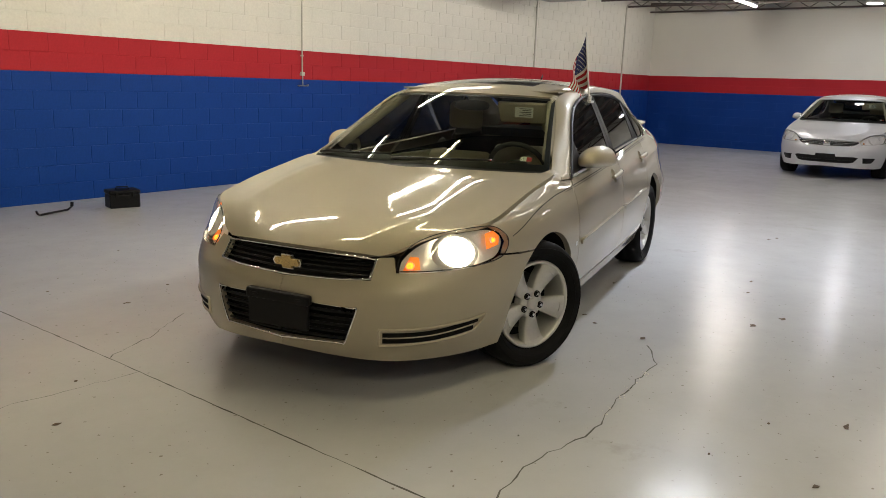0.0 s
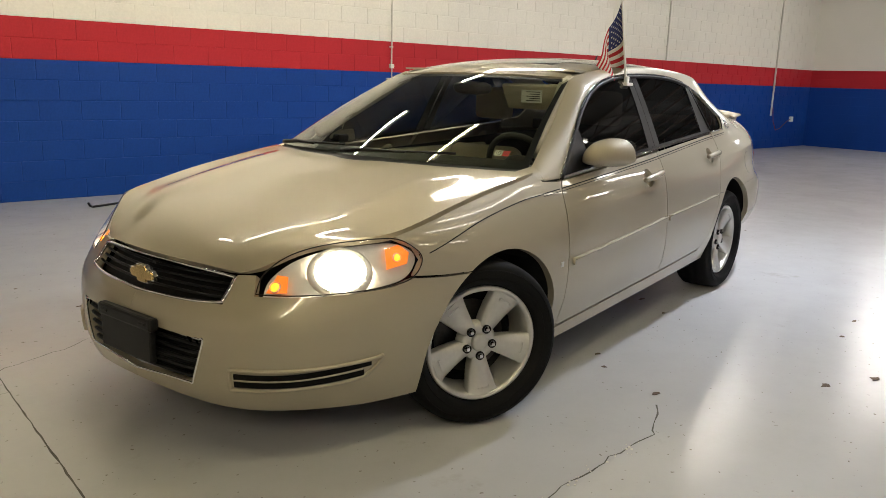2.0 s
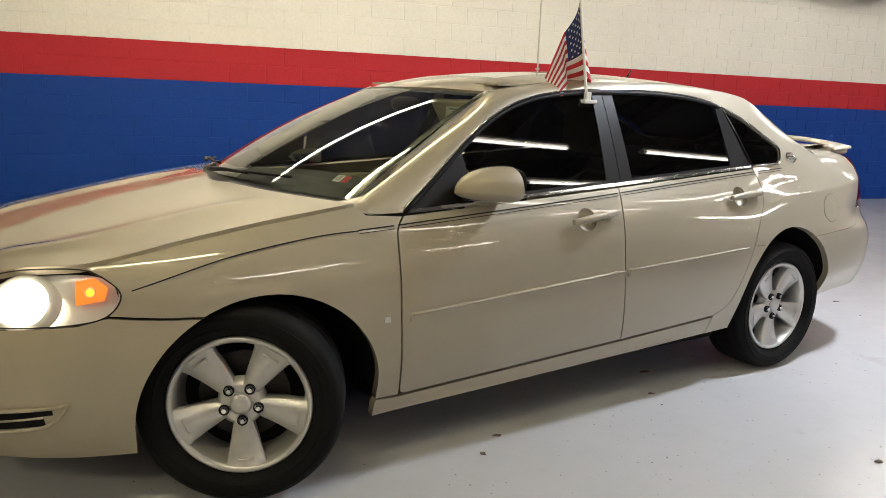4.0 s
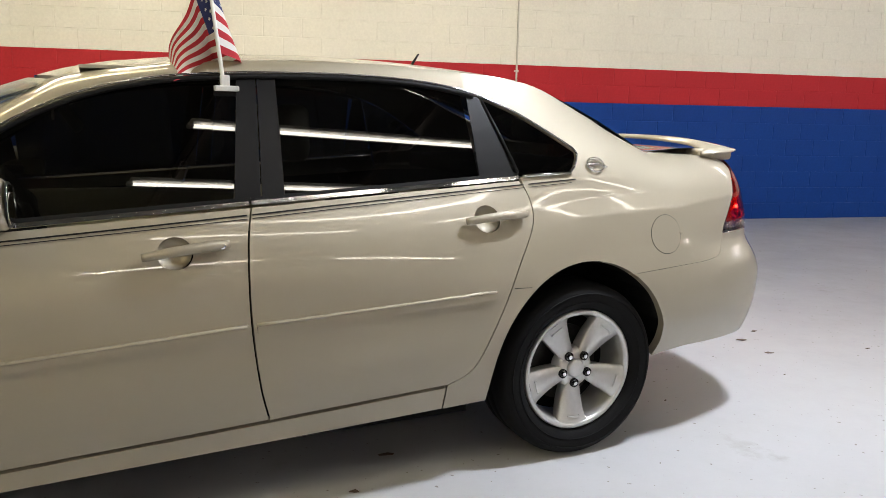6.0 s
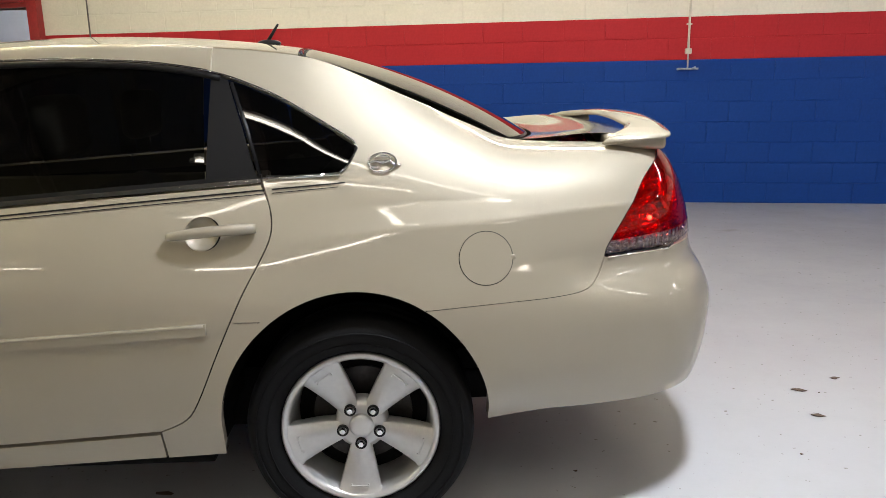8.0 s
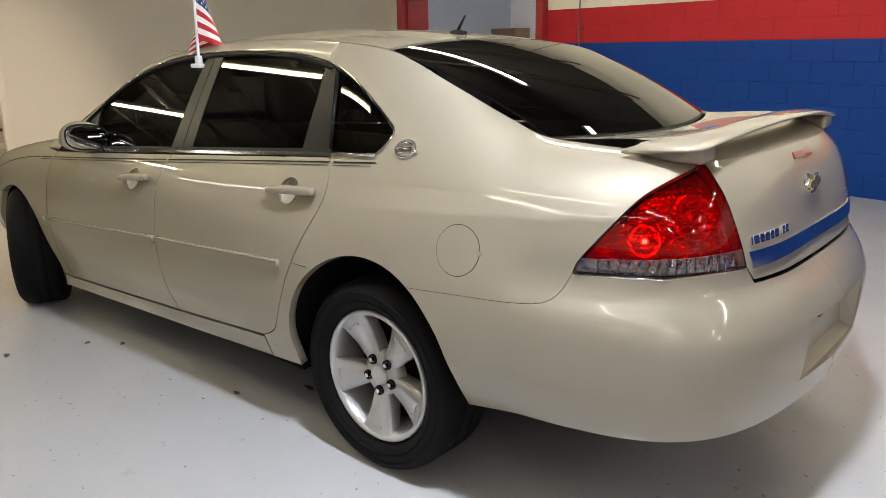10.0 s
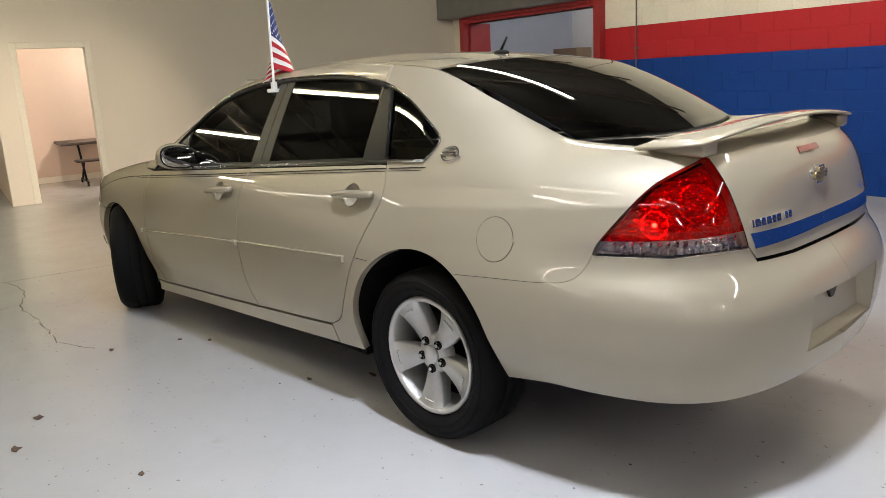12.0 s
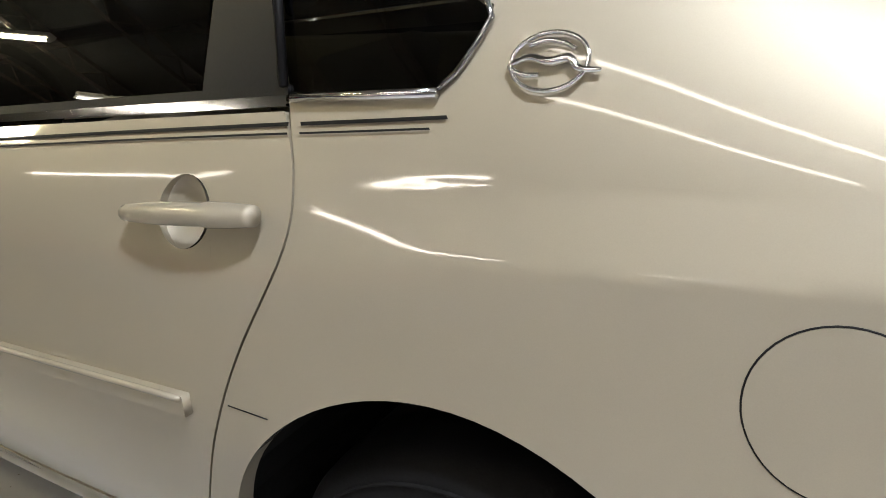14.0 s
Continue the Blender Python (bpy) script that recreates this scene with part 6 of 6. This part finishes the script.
def high_bay(x, y, lens, z=3.36):
    """A round shop lamp with a finned head and a bright flat lens."""
    f = tagged(new("high_bay_light"), "round white high-bay lamp under the ceiling, lit", "light", "round ceiling lamps")
    f.matrix_basis = pose(x, y, z) @ Matrix.Rotation(math.pi / 2, 4, "X")
    part("lens", lathe(bmesh.new(), [(0.0, -0.004), (0.11, -0.003), (HIGH_BAY_R, 0.0), (HIGH_BAY_R, 0.012)], 40), lens, f, "glowing round lens", smooth=True)
    part("housing", lathe(bmesh.new(), [(HIGH_BAY_R, 0.0), (HIGH_BAY_R + 0.012, -0.004), (HIGH_BAY_R + 0.02, 0.02), (HIGH_BAY_R, 0.05), (0.12, 0.075), (0.06, 0.12), (0.0, 0.125)], 40), WHITE, f, smooth=True)
    bm = bmesh.new()
    for k in range(12):
        boxed(bm, (0.06, 0.07, -0.004), (0.15, 0.115, 0.004), 0.0, Matrix.Rotation(math.pi * k / 6, 4, "Y"))
    part("cooling_fin", bm, GALVANISED, f)
    part("hanger", rod(bmesh.new(), (0, 0.12, 0), (0, ZC - z, 0), 0.008, seg=8), STEEL, f)


high_bay(4.0, -0.52, HIGH_BAY)
high_bay(15.6, 0.15, HIGH_BAY_FAR)
lamp_strip(-4.4, -3.93, 2.4, TUBE_BAY)
lamp_strip(-0.6, -2.42, 2.4, TUBE_FRONT)
lamp_strip(0.2, 0.9, 2.2, TUBE_FRONT)
for x, y, l in ((0.4, 2.7, 2.3), (3.75, 2.75, 2.2)):
    lamp_strip(x, y, l, TUBE_MID)
for x, y, l in ((3.35, -1.97, 2.4), (2.95, -2.87, 1.95), (5.85, -2.7, 2.4), (6.9, -1.9, 2.4)):
    lamp_strip(x, y, l, TUBE_DIM)
for x, y, l in ((15.0, 2.66, 1.9), (12.0, 1.45, 2.4), (8.2, 2.5, 2.4), (9.6, -2.2, 2.4), (13.5, -4.5, 2.4)):
    lamp_strip(x, y, l, TUBE_SIDE)
# the one at x = -0.6 is an added, unseen fill lamp
for x, y in ((-0.6, -7.4), (3.4, -7.4), (7.3, -7.4)):
    lamp_strip(x, y, 2.4, TUBE_SOUTH)
lamp_strip(-3.0, -5.4, 2.4, TUBE_DIM)
lamp_strip(-7.1, 0.9, 1.2, TUBE_ROOM, 2.38)
lamp_strip(-4.0, 8.2, 2.4, TUBE_SIDE, 3.0)


def joist(x):
    j = tagged(new("ceiling_joist"), "open steel bar joist under the ceiling", "joist", "ceiling joists")
    for z in (ZC - 0.03, ZC - 0.24):
        part("chord", boxed(bmesh.new(), (x - 0.03, YS, z - 0.02), (x + 0.03, YN, z + 0.02)), STEEL, j)
    bm = bmesh.new()
    y, k = YS + 0.1, 0
    while y < YN - 0.3:
        rod(bm, (x, y, ZC - 0.04 - 0.19 * (k % 2)), (x, y + 0.3, ZC - 0.04 - 0.19 * ((k + 1) % 2)), 0.011, seg=5)
        y, k = y + 0.3, k + 1
    tagged(part("web", bm, STEEL, j), kind="stuff")


for k in range(16):
    joist(-5.2 + 1.5 * k)
heater = tagged(new("air_duct"), "galvanised sheet metal duct under the ceiling", "duct")
part("duct_body", boxed(bmesh.new(), (9.0, 4.35, 3.07), (10.7, 5.15, 3.36), 0.01), GALVANISED, heater)
part("duct_flange", boxed(bmesh.new(), (8.94, 4.30, 3.05), (9.02, 5.20, 3.38), 0.006), GALVANISED, heater)
part("duct_flange", boxed(bmesh.new(), (10.2, 4.33, 3.06), (10.26, 5.17, 3.37), 0.006), GALVANISED, heater)
bm = bmesh.new()
for x in (9.3, 10.4):
    rod(bm, (x, 4.75, 3.36), (x, 4.75, ZC), 0.008)
part("duct_hanger", bm, STEEL, heater)


def conduit(x, top, bottom, r, material, label):
    c = tagged(new("conduit"), label, "pipe")
    part("pipe", rod(bmesh.new(), (x, YN - 0.022, bottom), (x, YN - 0.022, top), r), material, c)
    z = bottom + 0.25
    while z < top:
        bm = boxed(bmesh.new(), (x - 0.025, YN - 0.028, z), (x + 0.025, YN + 0.003, z + 0.018), 0.003)
        part("pipe_strap", bm, material, c)
        z += 0.95
    return c


c = conduit(4.658, ZC, 1.50, 0.011, CONDUIT, "thin conduit ending in a small tap on the block wall")
part("junction", boxed(bmesh.new(), (4.628, YN - 0.05, 1.475), (4.688, YN + 0.002, 1.530), 0.008), CONDUIT, c)
bm = bmesh.new()
rod(bm, (4.658, YN - 0.03, 1.475), (4.658, YN - 0.03, 1.345), 0.008)
rod(bm, (4.56, YN - 0.035, 1.335), (4.76, YN - 0.035, 1.335), 0.009)
rod(bm, (4.56, YN - 0.035, 1.335), (4.56, YN - 0.075, 1.330), 0.008)
rod(bm, (4.70, YN - 0.035, 1.335), (4.72, YN - 0.09, 1.350), 0.008)
part("tap", bm, GALVANISED, c)
conduit(11.25, 3.2, 1.83, 0.016, CONDUIT, "cream painted conduit on the block wall")
c = conduit(15.70, 3.45, 0.75, 0.02, CONDUIT, "conduit bending along under the ceiling")
bent("pipe_bend", [(15.70, YN - 0.022, 3.40), (15.72, YN - 0.03, 3.50), (15.80, YN - 0.10, 3.57), (15.95, YN - 0.4, 3.60), (16.5, YN - 2.0, 3.60), (17.2, YN - 5, 3.60)], 0.02, CONDUIT, c, seg=8)
cord = tagged(bent("power_cord", [(15.72, YN - 0.04, 0.95), (15.73, YN - 0.08, 0.62), (15.85, YN - 0.10, 0.42), (16.1, YN - 0.08, 0.46), (16.5, YN - 0.05, 0.62), (16.7, YN - 0.03, 0.66)], 0.008, surface("red_cord", (0.22, 0.03, 0.03), 0.6), label="dark red power cord hanging to a wall outlet"), category="cord")
tagged(part("wall_outlet", boxed(bmesh.new(), (16.68, YN - 0.05, 0.60), (16.80, YN + 0.003, 0.72), 0.006), WHITE), "white wall outlet box", "outlet")
conduit(-1.70, ZC, 1.30, 0.008, DARKPIPE, "thin dark conduit beside the roll-up door")

# things on the floor by the wall
bag = tagged(new("tool_box"), "black plastic tool box standing by the wall", "box")
bag.matrix_basis = pose(1.33, 5.02, 0, 0, 0, -14)
part("box_body", boxed(bmesh.new(), (-0.16, -0.10, 0.0), (0.16, 0.10, 0.15), 0.015, seg=3), BLACK, bag)
part("box_lid", boxed(bmesh.new(), (-0.166, -0.106, 0.152), (0.166, 0.106, 0.195), 0.015, seg=3), BLACK, bag)
bent("box_handle", [(-0.07, 0, 0.19), (-0.06, 0, 0.222), (0.06, 0, 0.222), (0.07, 0, 0.19)], 0.008, BLACK, bag)
for x in (-0.09, 0.09):
    part("latch", boxed(bmesh.new(), (x - 0.015, -0.112, 0.12), (x + 0.015, -0.098, 0.17), 0.003), BLACK, bag)
iron = tagged(new("wheel_wrench"), "black bent steel wheel wrench lying on the floor", "tool")
bent("shaft", [(0.43, 5.02, 0.012), (0.60, 5.08, 0.013), (0.78, 5.14, 0.014), (0.83, 5.15, 0.045)], 0.011, BLACK, iron, seg=8)
part("socket", rod(bmesh.new(), (0.83, 5.15, 0.045), (0.835, 5.15, 0.09), 0.016), BLACK, iron)
bent("crook", [(0.43, 5.02, 0.012), (0.40, 5.00, 0.03), (0.385, 4.99, 0.06)], 0.011, BLACK, iron, seg=8)

table = tagged(new("folding_table"), "dark folding cafeteria table with benches on casters", "table")
X, Y = -7.75, 0.10
part("table_top", boxed(bmesh.new(), (X - 0.75, Y - 0.36, 0.60), (X + 0.35, Y + 0.42, 0.64), 0.006), WOOD_DARK, table)
part("bench", boxed(bmesh.new(), (X + 0.40, Y - 0.22, 0.36), (X + 0.66, Y + 0.42, 0.39), 0.006), WOOD_DARK, table)
for y in (Y - 0.10, Y + 0.34):
    part("leg", rod(bmesh.new(), (X + 0.1, y, 0.60), (X + 0.5, y, 0.06), 0.016), BLACK, table)
    part("leg", rod(bmesh.new(), (X + 0.5, y, 0.36), (X + 0.1, y, 0.06), 0.016), BLACK, table)
    part("foot_bar", rod(bmesh.new(), (X, y, 0.07), (X + 0.6, y, 0.07), 0.014), BLACK, table)
for x, y in ((X + 0.6, Y - 0.10), (X + 0.6, Y + 0.34), (X, Y - 0.10)):
    bm = bmesh.new()
    lathe(bm, [(0.0, -0.012), (0.035, -0.012), (0.038, 0.0), (0.035, 0.012), (0.0, 0.012)], 16, Matrix.Translation((x, y, 0.038)))
    part("caster", bm, BLACK, table)


# ---- floor joints, cracks and litter ----
def seam(name, pts, width, label, jitter=0.012, rnd=random.Random(3)):
    out = []
    for a, b in zip(pts, pts[1:]):
        n = max(2, int(math.dist(a, b) / 0.05))
        out += [(a[0] + (b[0] - a[0]) * k / n + rnd.uniform(-1, 1) * jitter, a[1] + (b[1] - a[1]) * k / n + rnd.uniform(-1, 1) * jitter) for k in range(n)]
    out.append(pts[-1])
    bm = bmesh.new()
    prev = None
    for i, p in enumerate(out):
        q = out[min(i + 1, len(out) - 1)] if i < len(out) - 1 else out[i - 1]
        d = Vector((q[0] - p[0], q[1] - p[1])).normalized() * (1 if i < len(out) - 1 else -1)
        w = width * rnd.uniform(0.35, 1.2) / 2
        row = [bm.verts.new((p[0] - d.y * w, p[1] + d.x * w, 0.0012)), bm.verts.new((p[0] + d.y * w, p[1] - d.x * w, 0.0012))]
        if prev:
            bm.faces.new((prev[0], prev[1], row[1], row[0]))
        prev = row
    bmesh.ops.recalc_face_normals(bm, faces=bm.faces)
    ob = part(name, bm, CRACK)
    return tagged(ob, label, kind="structure")


seam("floor_joint", [(-1.27, -6.0), (-1.285, -1.2), (-1.262, 0.8), (-1.258, 5.7)], 0.009, "filled joint between floor slabs", 0.002)
seam("floor_crack", [(0.85, -1.20), (0.577, -1.353), (0.25, -1.37), (-0.066, -1.403), (-0.30, -1.46), (-0.522, -1.447), (-0.8, -1.40), (-1.065, -1.432), (-1.28, -1.50)], 0.0075, "jagged crack in the painted floor")
seam("floor_crack", [(-1.26, 0.85), (-0.9, 1.0), (-0.55, 1.22)], 0.005, "jagged crack in the painted floor")
seam("floor_crack", [(-1.27, 0.55), (-1.9, 0.62), (-2.6, 0.52)], 0.004, "jagged crack in the painted floor")
BITS = ((0.39, -2.31), (4.81, -0.86), (4.95, -0.90), (-0.28, -2.32), (-0.66, 1.66), (-1.82, 0.28), (1.15, -0.65), (4.49, 0.94), (4.68, 1.09), (4.49, 0.69), (2.2, -0.18),
        (1.67, -1.56), (0.94, -1.13), (2.49, -1.30), (1.95, -1.67), (2.86, -1.22), (2.05, -0.44), (1.02, -0.78))
rnd = random.Random(11)
bm = bmesh.new()
for k in range(85):
    x, y = rnd.uniform(-4.5, 9), rnd.uniform(-3.5, 4.5)
    if 3.9 < x < 6 and k % 3 == 0:
        x, y = rnd.uniform(3.9, 5.6), rnd.uniform(0.2, 2.6)
    if k < len(BITS):
        x, y = BITS[k]
    r, n, a0 = (rnd.choice((0.014, 0.02)) if k < len(BITS) else rnd.choice((0.003, 0.005, 0.008))), rnd.randint(5, 8), rnd.uniform(0, 6)
    ring = [bm.verts.new((x + r * rnd.uniform(0.4, 1.3) * math.cos(a0 + 2 * math.pi * i / n) * 1.6, y + r * rnd.uniform(0.4, 1.2) * math.sin(a0 + 2 * math.pi * i / n), 0.0015 + rnd.uniform(0, 0.002))) for i in range(n)]
    f = bm.faces.new(ring)
    e = bmesh.ops.extrude_face_region(bm, geom=[f])
    bmesh.ops.translate(bm, verts=[v for v in e["geom"] if isinstance(v, bmesh.types.BMVert)], vec=(0, 0, 0.002))
tagged(part("floor_litter", bm, LEAF), "small dark chips and dry leaf bits on the floor", "litter", kind="stuff")

rnd = random.Random(5)
bm = bmesh.new()
for k in range(30):
    t = rnd.random()
    x, y = 0.50 - 0.75 * t + rnd.gauss(0, 0.012), -1.357 - 0.06 * t + rnd.gauss(0, 0.012)
    r, n = rnd.choice((0.002, 0.003, 0.006)), rnd.randint(4, 7)
    ring = [bm.verts.new((x + r * rnd.uniform(0.5, 1.4) * math.cos(2 * math.pi * i / n), y + r * rnd.uniform(0.5, 1.2) * math.sin(2 * math.pi * i / n), 0.0016)) for i in range(n)]
    f = bm.faces.new(ring)
    e = bmesh.ops.extrude_face_region(bm, geom=[f])
    bmesh.ops.translate(bm, verts=[v for v in e["geom"] if isinstance(v, bmesh.types.BMVert)], vec=(0, 0, 0.002))
tagged(part("crack_crumbs", bm, CONDUIT), "pale crumbs of concrete along the floor crack", "litter", kind="stuff")

# ---- the beams of the lit headlights ----
for y in (-0.62, 0.62):
    spot = bpy.data.lights.new("headlight_beam", "SPOT")
    spot.energy, spot.color, spot.spot_size, spot.spot_blend, spot.shadow_soft_size = 240.0, (1.0, 0.78, 0.58), radians(48), 0.7, 0.04
    beam = new("headlight_beam", spot)
    beam.matrix_basis = STAND @ look((-0.93, y, 0.70), (-5.0, y * 1.2, 0.62))

# ---- the second car ----
other = copy_thing(car, pose(12.65, 0.0, 0, 0, 0, 1))
other.name = "silver_sedan"
tagged(other, "silver four-door sedan with its lights off, parked farther back", "car")
AMBER_OFF = surface("amber_unlit", (0.6, 0.25, 0.06), rough=0.2, coat=1.0)
SWAP = {PAINT.name: SILVER_PAINT, BEAM.name: MIRRORED, AMBER.name: AMBER_OFF, AMBER_LENS.name: MIRRORED, GOLD.name: CHROME}
OWN_FACE = ("upper_grille", "lower_grille", "front_bumper", "bumper_vent", "plate_bracket", "pinstripe", "spoiler", "rubbing_strip", "strip_edge", "strip_shadow_gap")
for ob in [o for o in other.children_recursive if o.name.split(".")[0] in OWN_FACE]:
    for piece in [*ob.children_recursive, ob]:
        bpy.data.objects.remove(piece)
for ob in other.children_recursive:
    if ob.type == "MESH" and ob.data.materials[0].name in SWAP:
        ob.material_slots[0].link = "OBJECT"
        ob.material_slots[0].material = SWAP[ob.data.materials[0].name]


def plain_face(car):
    """Closed bumper with a wing-shaped grille, a wide low intake and two small side intakes."""
    o = (-1, -0.2, 0)
    kw = dict(both=True, gap=0, out=o)
    a = sub(arch(*ARCH_F, 180, 100), lambda p: p[0] < -0.168)
    skin("front_bumper", side, [(S_FRONT, 0.235), (-1.2, 0.222), (-0.9, 0.208), (-0.6, 0.203), (-0.372, 0.205)] + a + [(-0.166, 0.644), (-0.30, 0.651), (-0.437, 0.664), (-0.52, 0.643),
         (-0.72, 0.629), (-1.012, 0.617), (-1.02, 0.677), (-1.112, 0.670), (S_FRONT, 0.676)], SILVER_PAINT, car, depth=0.03, **kw)
    g = skin("upper_grille", side, [(S_FRONT, 0.662), (-1.2, 0.668), (-1.04, 0.664), (-1.03, 0.648), (-1.12, 0.606), (-1.25, 0.586), (S_FRONT, 0.580)], BLACK, car, depth=0.006, lift=0.003, label="dark grille with chrome bars", **kw)
    for z, r in ((0.662, 0.009), (0.632, 0.005), (0.608, 0.005), (0.586, 0.006)):
        bent("grille_bar", both_sides(on(side, [(q, z + 0.002 * math.sin(9 * q)) for q in np.linspace(S_FRONT, -1.06 - (0.66 - z) * 1.4, 12)], 0.006, o)), r, CHROME, g, seg=6)
    low = skin("lower_intake", side, [(S_FRONT, 0.405), (-1.12, 0.412), (-1.05, 0.400), (-1.12, 0.318), (-1.2, 0.300), (S_FRONT, 0.296)], BLACK, car, depth=0.006, lift=0.003, label="wide black lower intake", **kw)
    bent("intake_bar", both_sides(on(side, [(q, 0.350) for q in np.linspace(S_FRONT, -1.09, 10)], 0.006, o)), 0.006, BLACK, low, seg=6)
    for m, _ in MIRROR_BITS:
        skin("side_intake", side, [(-0.98, 0.400), (-0.74, 0.398), (-0.72, 0.382), (-0.78, 0.312), (-0.96, 0.308)], BLACK, car, mirror=m, gap=0, depth=0.006, lift=0.003, out=(-0.7, -0.7, 0))
    bm = boxed(bmesh.new(), (-1.030, -0.155, 0.350), (-1.004, 0.155, 0.450), 0.008)
    for y in (-0.06, 0.06):
        boxed(bm, (-1.036, y - 0.035, 0.405), (-1.028, y + 0.035, 0.422), 0.003)
    part("plate_bracket", bm, BLACK, car, "empty black plastic plate bracket")
    bm = bmesh.new()
    boxed(bm, (-1.000, -0.055, 0.590), (-0.975, 0.055, 0.668), 0.012, seg=3)
    part("front_badge", bm, CHROME, car, "plain chrome badge", smooth=True)


plain_face(other)
for ob in other.children:
    if ob.name.startswith("front_wheel"):
        ob.matrix_basis = pose(0.03, 0.82, 0.335, 0, 0, 180) if ob.location.y > 0 else pose(0.03, -0.82, 0.335)

# ---- single blocks of the walls, proud of their joints ----
def block_mesh(name, w, m, d=0.0020):
    g = 0.0028
    b = 0.0038
    me = bpy.data.meshes.new(name)
    v = []
    for y, k in ((0.004, 0.0), (-d + b * 0.5, 0.0), (-d, b)):
        v += [(x, y, z) for x, z in ((-w / 2 + g + k, g + k), (w / 2 - g - k, g + k), (w / 2 - g - k, H - g - k), (-w / 2 + g + k, H - g - k))]
    f = [(8, 9, 10, 11)]
    for r in (0, 4):
        f += [(r + k, r + (k + 1) % 4, r + 4 + (k + 1) % 4, r + 4 + k) for k in range(4)]
    me.from_pydata(v, [], f)
    me.materials.append(m)
    return me


W = 2 * H
meshes = [block_mesh("block", W, m, d) for m, d in ((WALL_BLUE, 0.0020), (WALL_RED, 0.0020), (WALL_CREAM, 0.0006))]
rnd = random.Random(5)
joined = {0: ([], []), 1: ([], []), 2: ([], [])}
for row in range(18):
    band = 0 if row < 7 else 1 if row < 9 else 2
    x = RX1 + 0.12 + (W if row % 2 else W / 2)
    while x < XE - W / 2:
        if x < 10.0 and row < 9 and row > -1 and x > -1.9 and not (x > 8.0 and row < 2):
            ob = new("block", meshes[band])
            ob.parent = north
            ob.location = (x, YN + rnd.uniform(-0.0012, 0.0012), row * H)
        else:
            vs, fs = joined[band]
            k = len(vs)
            dy = rnd.uniform(-0.0008, 0.0012)
            vs += [(c.co.x + x, c.co.y + YN + dy, c.co.z + row * H) for c in meshes[band].vertices]
            fs += [[k + i for i in p.vertices] for p in meshes[band].polygons]
        x += W
for band, (vs, fs) in joined.items():
    ob = new("blocks", mesh_of("blocks", vs, fs, (WALL_BLUE, WALL_RED, WALL_CREAM)[band], flat=True))
    ob.parent = north
    tagged(ob, kind="stuff")
for row in range(18):
    band = 0 if row < 7 else 1 if row < 9 else 2
    vs, fs = [], []
    y = -6.0 + (W if row % 2 else W / 2)
    while y < YN - W / 2:
        k = len(vs)
        vs += [(XE + c.co.y, y - c.co.x, c.co.z + row * H) for c in meshes[band].vertices]
        fs += [[k + i for i in p.vertices] for p in meshes[band].polygons]
        y += W
    ob = new("block_course", mesh_of("block_course", vs, fs, (WALL_BLUE, WALL_RED, WALL_CREAM)[band], flat=True))
    ob.parent = east
    tagged(ob, kind="stuff")
